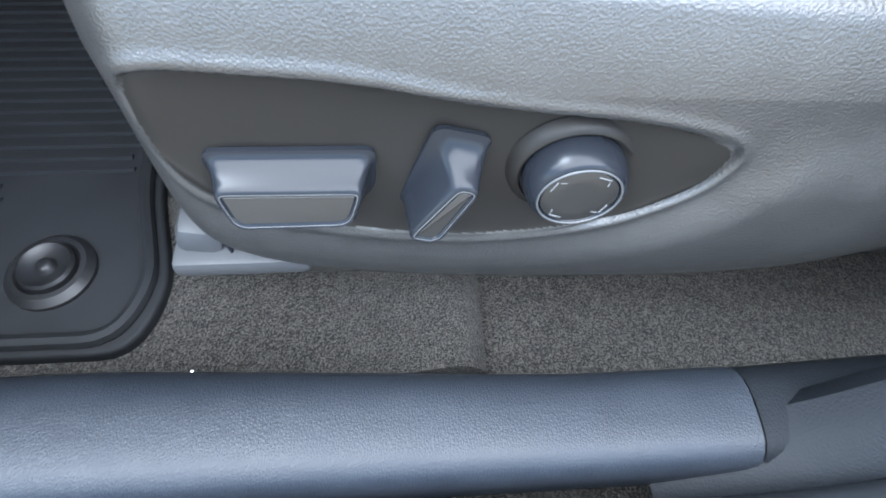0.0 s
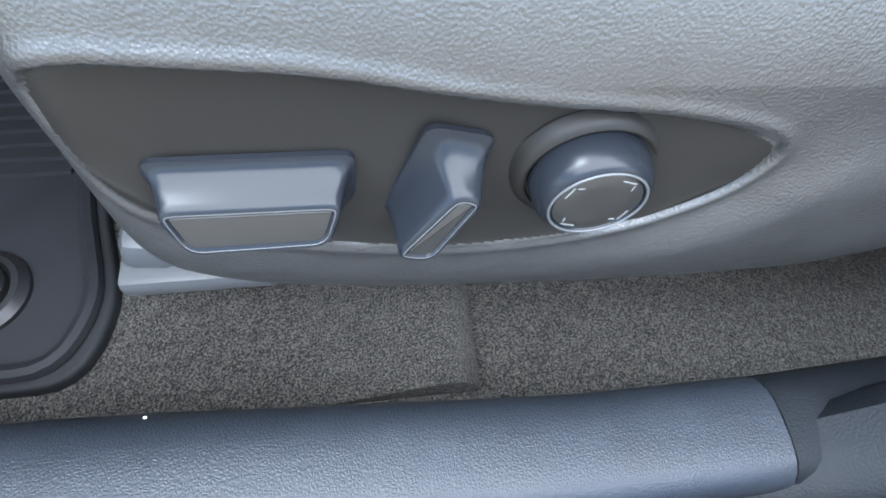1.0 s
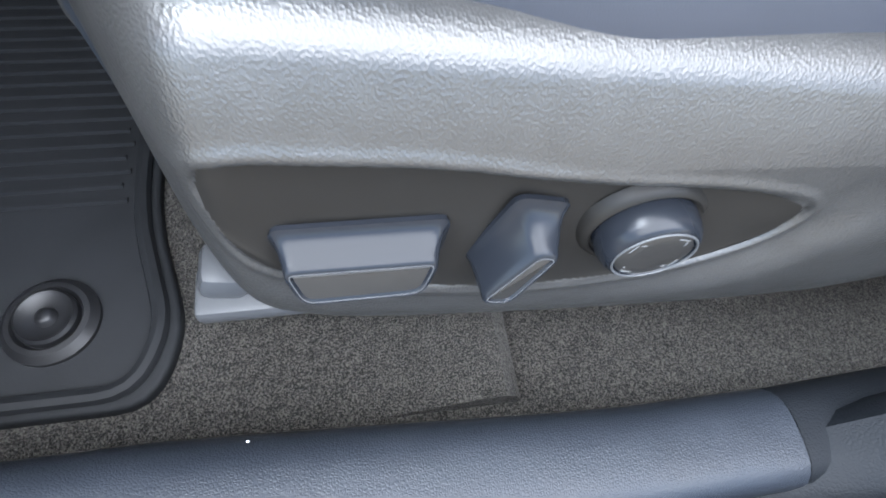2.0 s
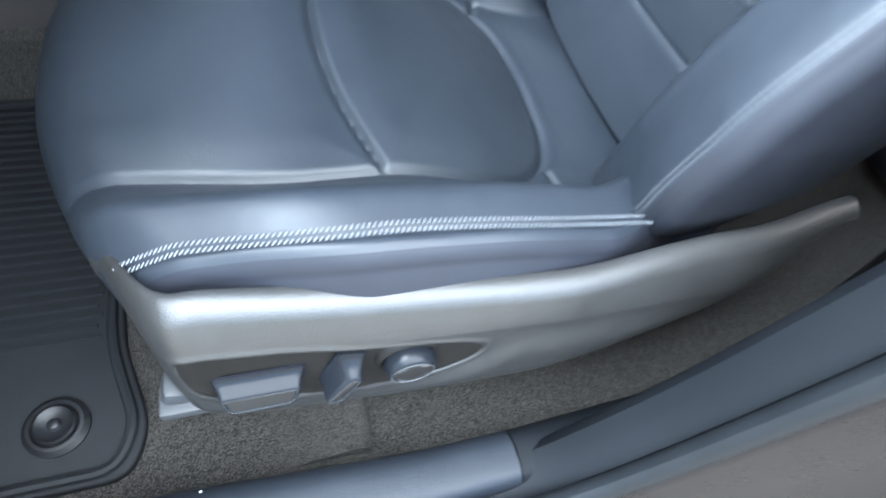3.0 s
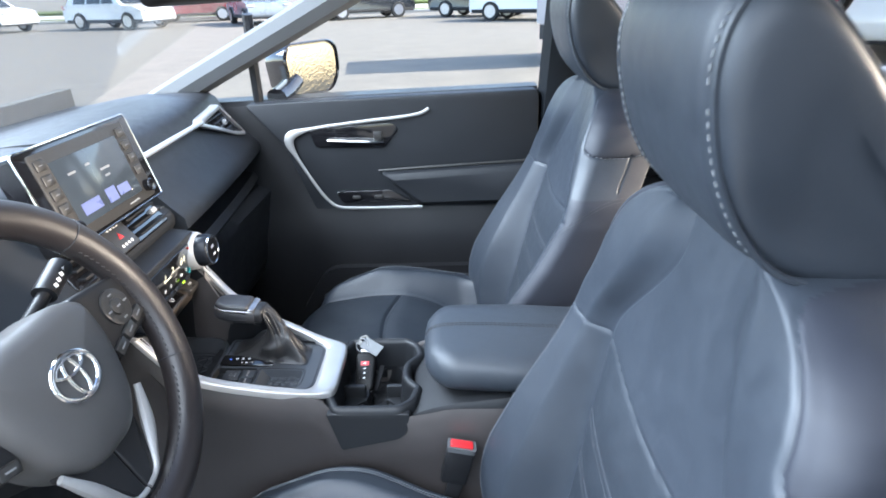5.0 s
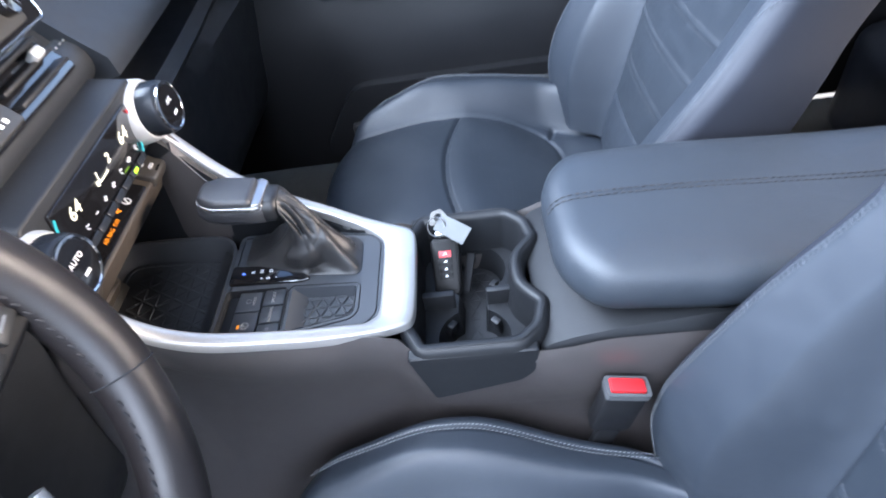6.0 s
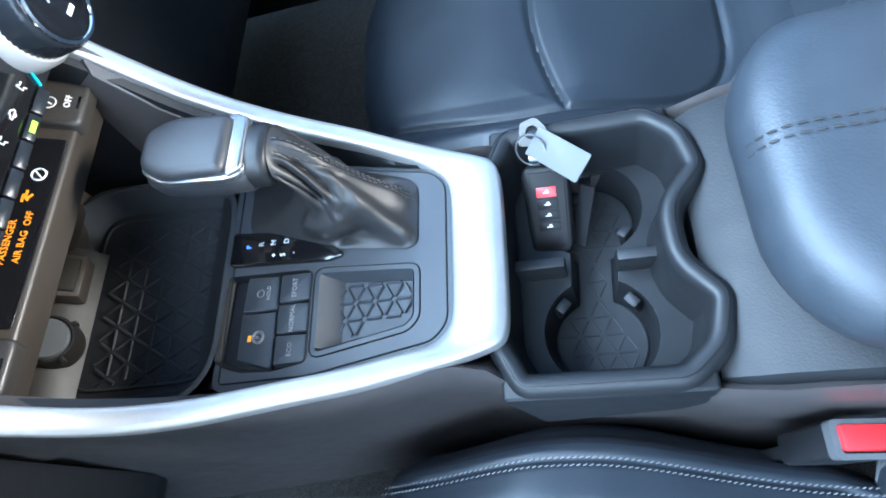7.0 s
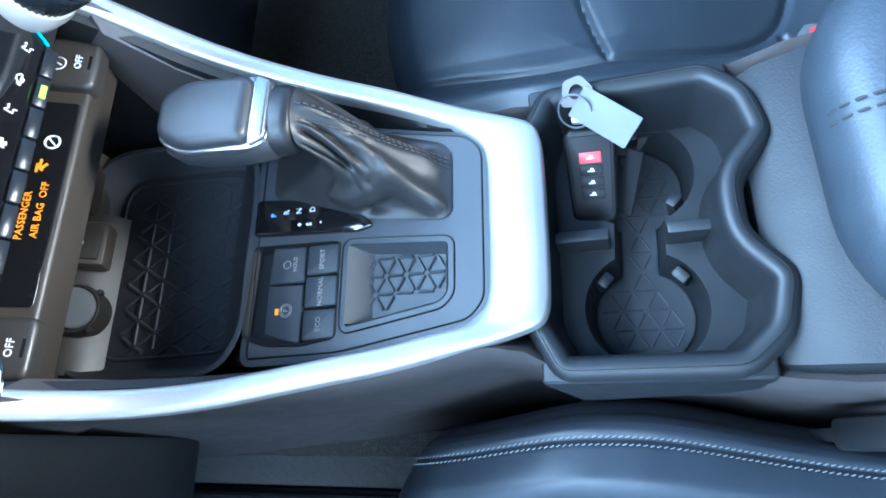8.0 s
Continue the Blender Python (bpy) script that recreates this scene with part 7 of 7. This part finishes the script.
box(bm, (2.6, 0.17, 0.06), pose(1.32, 0.665, 1.525), 0.015)
tagged(part("roof_rail_right", bm, PILLARL), "light grey roof side trim", "roof trim", kind="structure")
bm = bmesh.new()
box(bm, (2.6, 0.10, 0.06), pose(1.32, -0.655, 1.55), 0.015)
tagged(part("roof_rail_left", bm, PILLARL), "light grey roof side trim over the open door", "roof trim", kind="structure")
# rear door and quarter
quad("window_3", [(0.50, 0.745, 1.12), (1.30, 0.745, 1.15), (1.20, 0.655, 1.51), (0.53, 0.655, 1.51)], TINTED, "tinted rear side window", "window")
quad("window_4", [(1.30, 0.742, 1.15), (1.75, 0.73, 1.20), (1.60, 0.65, 1.50), (1.21, 0.655, 1.51)], TINTED, "tinted rear quarter window", "window")
bm = bmesh.new()
tube(bm, [(1.06, 0.735, 1.13), (1.13, 0.70, 1.30), (1.20, 0.65, 1.51)], 0.014, 8)
tagged(part("rear_window_post", bm, PLASTIC), "black post of the rear side window", "window post", kind="structure")
rd = thing("door_2", (1.0, 0.75, 0.5), "closed rear passenger door with dark trim", "door", kind="structure")
bm = bmesh.new()
box(bm, (1.45, 0.10, 0.70), pose(1.18, 0.765, 0.79), 0.02)
part("door_trim", bm, PLASTIC, rd)
bm = bmesh.new()
box(bm, (1.40, 0.05, 0.05), pose(1.18, 0.715, 1.11), 0.02)
part("belt_rail", bm, LEATHER_SIDE, rd)
bm = bmesh.new()
box(bm, (1.20, 0.05, 0.09), pose(1.08, 0.700, 0.93), 0.02)
part("arm_pad", bm, PLASTIC, rd)
bench = thing("rear_bench", (1.25, 0, 0.42), "black rear bench seat in the dark of the cabin", "rear seat")
bm = bmesh.new()
box(bm, (0.50, 1.26, 0.24), pose(1.05, 0, 0.56), 0.05, 4)
part("cushion", bm, LEATHER_SIDE, bench)
bm = bmesh.new()
box(bm, (0.16, 1.26, 0.66), pose(1.38, 0, 0.82, 0, 18, 0), 0.05, 4)
part("backrest", bm, LEATHER_SIDE, bench)
for y in (-0.42, 0.42):
    bm = bmesh.new()
    box(bm, (0.10, 0.26, 0.17), pose(1.49, y, 1.19, 0, 14, 0), 0.04, 4)
    part("head_pad", bm, LEATHER_SIDE, bench)
bm = bmesh.new()
box(bm, (0.04, 1.40, 0.62), pose(2.45, 0, 0.76))
tagged(part("wall_rear", bm, PLASTIC), "dark inside of the tailgate", "tailgate", kind="structure")
bm = bmesh.new()
box(bm, (2.05, 0.06, 0.74), pose(1.42, -0.76, 0.80), 0.02)
tagged(part("wall_left_rear", bm, PLASTIC), "dark inside of the closed rear door", "door trim", kind="structure")
quad("window_6", [(2.45, -0.70, 1.07), (2.45, 0.70, 1.07), (2.42, 0.62, 1.53), (2.42, -0.62, 1.53)], TINTED, "tinted rear window in the tailgate", "window")
quad("window_5", [(0.42, -0.765, 1.15), (2.3, -0.765, 1.18), (2.2, -0.67, 1.52), (0.46, -0.67, 1.52)], TINTED, "tinted rear window on the near side", "window")
# footwell
bm = bmesh.new()
box(bm, (0.03, 1.45, 0.75), pose(-0.80, 0, 0.78))
tagged(part("wall_front", bm, CARPET), "dark carpeted bulkhead below the dashboard", "bulkhead", kind="structure")
bm = bmesh.new()
box(bm, (0.6, 0.04, 0.66), pose(-0.65, -0.72, 0.78), 0.02)
tagged(part("kick_panel_left", bm, PLASTIC), "dark plastic kick panel beside the pedals", "kick panel", kind="structure")

# inside mirror
rv = thing("inside_mirror", (-0.12, 0.0, 1.41), "dark inside rear-view mirror on the windshield", "mirror")
RM = basis((-0.10, 0.022, 1.398), (0.12, 1, 0), (-0.16, 0, 1)) @ Matrix.Scale(1.08, 4)
bm = bmesh.new()
slab(bm, rounded([(-0.118, -0.034), (0.118, -0.034), (0.122, 0.03), (-0.122, 0.03)], 0.014), -0.03, 0.0, 0.003, RM)
part("housing", bm, PLASTIC, rv)
bm = bmesh.new()
slab(bm, rounded([(-0.110, -0.028), (0.110, -0.028), (0.114, 0.025), (-0.114, 0.025)], 0.012), -0.004, 0.001, 0.0004, RM)
part("mirror_glass", bm, MIRRORC, rv)
bm = bmesh.new()
tube(bm, [RM @ Vector((0, 0.02, -0.02)), RM @ Vector((0, 0.05, -0.05))], 0.012, 10)
part("stem", bm, PLASTIC, rv)


# ---- outside ----
bm = bmesh.new()
bm.faces.new([bm.verts.new(p) for p in ((-900, -900, 0), (900, -900, 0), (900, 900, 0), (-900, 900, 0))])
tagged(part("ground", bm, ASPHALT), "sunlit pale asphalt of a car lot", "ground", kind="structure")

WHITECAR = mat("white_car_paint", (0.75, 0.75, 0.74), 0.25, coat=0.7, var=0.03, vscale=3)
BLACKCAR = mat("black_car_paint", (0.02, 0.022, 0.026), 0.22, coat=0.8, var=0.05, vscale=3)
REDCAR = mat("red_car_paint", (0.30, 0.02, 0.03), 0.25, coat=0.8, var=0.05, vscale=3)
GREYCAR = mat("grey_blue_car_paint", (0.16, 0.19, 0.22), 0.28, coat=0.7, var=0.05, vscale=3)
CREAMCAR = mat("pearl_car_paint", (0.72, 0.70, 0.62), 0.25, coat=0.8, var=0.05, vscale=3)
DARKGLASS = mat("dark_car_glass", (0.03, 0.035, 0.04), 0.08, var=0.05)
TYRE = mat("tyre_rubber", (0.02, 0.02, 0.02), 0.8, var=0.15, vscale=20)
ALLOY = mat("alloy", (0.5, 0.5, 0.52), 0.35, metal=0.9, var=0.05)
LAMPRED = mat("tail_lamp_red", (0.5, 0.01, 0.02), 0.2, var=0.05)
GRASS = mat("grass", (0.10, 0.13, 0.03), 0.95, var=0.3, vscale=6, alt=(0.05, 0.07, 0.015), bump=[("noise", 30, 0.6, 0.05)])
CONCRETE = mat("pale_concrete", (0.42, 0.40, 0.36), 0.9, var=0.1, vscale=5)
LEAF = mat("foliage", (0.07, 0.10, 0.03), 0.8, var=0.4, vscale=8, alt=(0.03, 0.05, 0.012))
BARK = mat("bark", (0.12, 0.09, 0.07), 0.9, var=0.3, vscale=20)


def parked_car(m, paint, label, pickup=False):
    """A parked car: body, cabin glass, wheels and lamps; it points along its own x."""
    e = new("parked_car")
    e.matrix_basis = m
    tagged(e, label, "car", "parked cars")
    def add(name, bm, material, parent, lab=""):
        bmesh.ops.recalc_face_normals(bm, faces=bm.faces)
        me = bpy.data.meshes.new(name)
        bm.to_mesh(me)
        bm.free()
        me.materials.append(material)
        me.shade_smooth()
        me.set_sharp_from_angle(angle=radians(40))
        ob = new(name, me)
        ob.parent = parent
        return tagged(ob, lab) if lab else ob
    side = [(-2.28, 0.32), (-2.32, 0.60), (-2.25, 0.98), (-2.05, 1.02), (1.0, 1.03), (2.05, 0.90), (2.28, 0.70), (2.30, 0.40), (2.2, 0.30)]
    bm = bmesh.new()
    o = rounded(side, 0.12, 4)
    stack(bm, [[(x * k, y, z if k == 1 else z) for x, z in o] for y, k in ((-0.90, 0.97), (-0.93, 1.0), (-0.90, 1.0), (0.90, 1.0), (0.93, 1.0), (0.90, 0.97))])
    body = add("body", bm, paint, e)
    roof = [(-2.1, 1.0), (-1.85, 1.55), (-1.5, 1.66), (0.2, 1.66), (0.55, 1.52), (1.15, 1.0)] if not pickup else [(-0.55, 1.0), (-0.45, 1.6), (-0.3, 1.72), (0.5, 1.72), (0.75, 1.6), (1.2, 1.0)]
    bm = bmesh.new()
    o = rounded(roof, 0.1, 4)
    c = np.mean(roof, 0)
    stack(bm, [[(c[0] + (x - c[0]) * 0.95, -0.66, z) if z > 1.3 else (x, -0.86, z) for x, z in o], [(c[0] + (x - c[0]) * 0.95, 0.66, z) if z > 1.3 else (x, 0.86, z) for x, z in o]])
    add("cabin", bm, paint, e)
    for sy in (-1, 1):
        spans = ((-1.65, -0.95), (-0.85, -0.05), (0.02, 0.72)) if not pickup else ((-0.30, 0.15), (0.22, 0.72))
        for x0, x1 in spans:
            top = 1.52
            bm = bmesh.new()
            f = lambda z: 0.86 - (z - 1.0) / 0.66 * 0.20 + 0.012
            xt1 = x1 - (0.28 if x1 > 0.6 else 0.0)
            stack(bm, [[(x, sy * (f(z) + o2), z) for x, z in ((x0, 1.06), (x1, 1.06), (xt1, top), (x0 + 0.05, top))] for o2 in (-0.02, 0.006)])
            add("side_window", bm, DARKGLASS, e)
    for xx0, z0, xx1, z1 in ((roof[0][0] - 0.0, 1.05, roof[1][0], roof[1][1] - 0.03), (roof[5][0], 1.05, roof[4][0], roof[4][1])):
        bm = bmesh.new()
        dx = -0.03 if xx0 < 0 else 0.03
        stack(bm, [[(xx0 + q, -0.72, z0), (xx0 + q, 0.72, z0), (xx1 + q, 0.58, z1), (xx1 + q, -0.58, z1)] for q in (0.0, dx)])
        add("end_window", bm, DARKGLASS, e)
    bm = bmesh.new()
    box(bm, (4.5, 1.84, 0.16), pose(0, 0, 0.36), 0.05)
    add("lower_cladding", bm, TYRE, e)
    for x in (-1.38, 1.42):
        for y in (-0.86, 0.86):
            bm = bmesh.new()
            wm = pose(x, y, 0.355, 90, 0, 0)
            lathe(bm, [(0.20, -0.12), (0.33, -0.12), (0.355, -0.09), (0.355, 0.09), (0.33, 0.12), (0.20, 0.12)], wm, 32)
            w = add("wheel", bm, TYRE, e)
            bm = bmesh.new()
            lathe(bm, [(0.235, -0.125), (0.20, -0.10), (0.05, -0.115), (0.05, 0.115), (0.20, 0.10), (0.235, 0.125)], wm, 20)
            add("rim", bm, ALLOY, w)
    for y in (-0.78, 0.78):
        bm = bmesh.new()
        box(bm, (0.12, 0.28, 0.16), pose(-2.26, y, 0.92), 0.03)
        add("tail_lamp", bm, LAMPRED, e)
        bm = bmesh.new()
        box(bm, (0.18, 0.34, 0.12), pose(2.16, y, 0.78), 0.03)
        add("headlamp", bm, ALLOY, e)
    return e


parked_car(pose(-14.6, 26.9, 0, 0, 0, -20), WHITECAR, "white parked sport utility car with dark cladding")
parked_car(pose(-21.0, 27.0, 0, 0, 0, -15), WHITECAR, "white parked car at the edge of the lot")
parked_car(pose(-13.2, 32.0, 0, 0, 0, 12), REDCAR, "dark red parked car beyond a white one")
parked_car(pose(-8.6, 27.6, 0, 0, 0, -60), GREYCAR, "grey-blue parked car in the lot")
parked_car(pose(-4.0, 29.5, 0, 0, 0, 25), BLACKCAR, "black parked pickup truck", True)
parked_car(pose(3.4, 24.0, 0, 0, 0, -28), WHITECAR, "white parked car seen from behind")
parked_car(pose(1.6, 28.0, 0, 0, 0, -30), BLACKCAR, "dark grey parked car behind a white one")
parked_car(pose(8.6, 10.6, 0, 0, 0, 48), CREAMCAR, "pearl white parked car with red tail lamps")

# van side beyond the rear window
vanw = thing("box_van", (6.6, 11.2, 0), "pale grey panelled box van with a teal stripe", "van")
VB = pose(5.3, 10.2, 0, 0, 0, 8)
PALEV = mat("pale_van_panel", (0.50, 0.47, 0.47), 0.5, var=0.08, vscale=2)
for k in range(3):
    bm = bmesh.new()
    box(bm, (1.9, 1.9, 2.3), VB @ pose(-1.6 + 1.91 * k - 0.6, 1.0, 1.75), 0.02)
    part("panel", bm, PALEV, vanw)
bm = bmesh.new()
box(bm, (5.6, 1.8, 0.35), VB @ pose(-0.3, 1.0, 0.48), 0.03)
part("chassis", bm, TYRE, vanw)
bm = bmesh.new()
box(bm, (0.10, 0.01, 2.2), VB @ pose(0.62, 0.044, 1.75, 0, 6, 0))
part("teal_stripe", bm, TEAL, vanw)
for x in (-2.2, 1.6):
    bm = bmesh.new()
    lathe(bm, [(0.15, -0.13), (0.36, -0.12), (0.38, -0.09), (0.38, 0.09), (0.36, 0.12), (0.15, 0.13)], VB @ pose(x, 0.25, 0.38, 90, 0, 0), 28)
    part("wheel", bm, TYRE, vanw)

# kerb, grass strip, far pavement and trees
bm = bmesh.new()
box(bm, (160, 3.0, 0.14), pose(-10, 36.0, 0.06), 0.03)
tagged(part("grass_strip", bm, GRASS), "yellow-green grass strip beyond the lot", "grass", kind="structure")
bm = bmesh.new()
box(bm, (160, 0.25, 0.16), pose(-10, 34.3, 0.07), 0.03)
tagged(part("kerb", bm, CONCRETE), "pale concrete kerb along the grass", "kerb", kind="structure")
bm = bmesh.new()
box(bm, (160, 9.0, 0.06), pose(-10, 43.0, 0.03), 0.01)
tagged(part("road", bm, CONCRETE), "pale concrete road beyond the grass", "road", kind="structure")
bm = bmesh.new()
box(bm, (160, 8.0, 0.2), pose(-10, 54.0, 0.1), 0.03)
tagged(part("far_lawn", bm, GRASS), "far lawn across the road", "grass", kind="structure")


def tree(x, y, h, seed):
    rg = random.Random(seed)
    e = thing("tree", (x, y, 0), "broadleaf tree with uneven green crown", "tree", "trees by the road")
    bm = bmesh.new()
    tube(bm, [(x, y, 0), (x + 0.1, y, h * 0.3), (x + 0.15, y + 0.1, h * 0.6)], lambda f: 0.22 * (1 - 0.6 * f), 8)
    for _ in range(5):
        a = rg.uniform(0, 6.28)
        tube(bm, [(x + 0.1, y, h * 0.4), (x + math.cos(a) * 1.2, y + math.sin(a) * 1.2, h * 0.6), (x + math.cos(a) * 2, y + math.sin(a) * 2, h * 0.75)], lambda f: 0.09 * (1 - 0.7 * f), 6)
    part("trunk", bm, BARK, e)
    bm = bmesh.new()
    for _ in range(900):
        a, b, r = rg.uniform(0, 6.28), rg.uniform(-1, 1), rg.uniform(0.5, 1) ** 0.5
        c = Vector((x + math.cos(a) * math.sqrt(1 - b * b) * r * h * 0.32, y + math.sin(a) * math.sqrt(1 - b * b) * r * h * 0.32, h * 0.68 + b * r * h * 0.3))
        s = rg.uniform(0.12, 0.32)
        u = Vector((rg.uniform(-1, 1), rg.uniform(-1, 1), rg.uniform(-1, 1))).normalized()
        w = u.orthogonal().normalized()
        bm.faces.new([bm.verts.new(c + q) for q in (u * s, w * s * 0.6, -u * s, -w * s * 0.6)])
    part("crown", bm, LEAF, e)


# the first four are added behind the car for the door mirror's reflection
for i, (x, y) in enumerate(((30, 7.5), (27, 10.5), (33, 13.5), (29, 17), (-34, 56), (-24, 60), (-15, 57), (-5, 61), (6, 58), (17, 60), (28, 57))):
    tree(x, y, 8 + (i * 37 % 5), i)
for i, x in enumerate((1.2, -22.0)):
    lp = thing("street_lamp", (x, 35.5, 0.13), "grey street lamp post on the grass strip", "street lamp", "street lamps")
    bm = bmesh.new()
    tube(bm, [(x, 35.5, 0.13), (x, 35.5, 4), (x, 35.5, 8)], lambda f: 0.10 - 0.04 * f, 10)
    part("pole", bm, STEEL, lp)
    bm = bmesh.new()
    box(bm, (0.8, 0.25, 0.12), pose(x + 0.4, 35.5, 8.0), 0.03)
    part("lamp_head", bm, STEEL, lp)
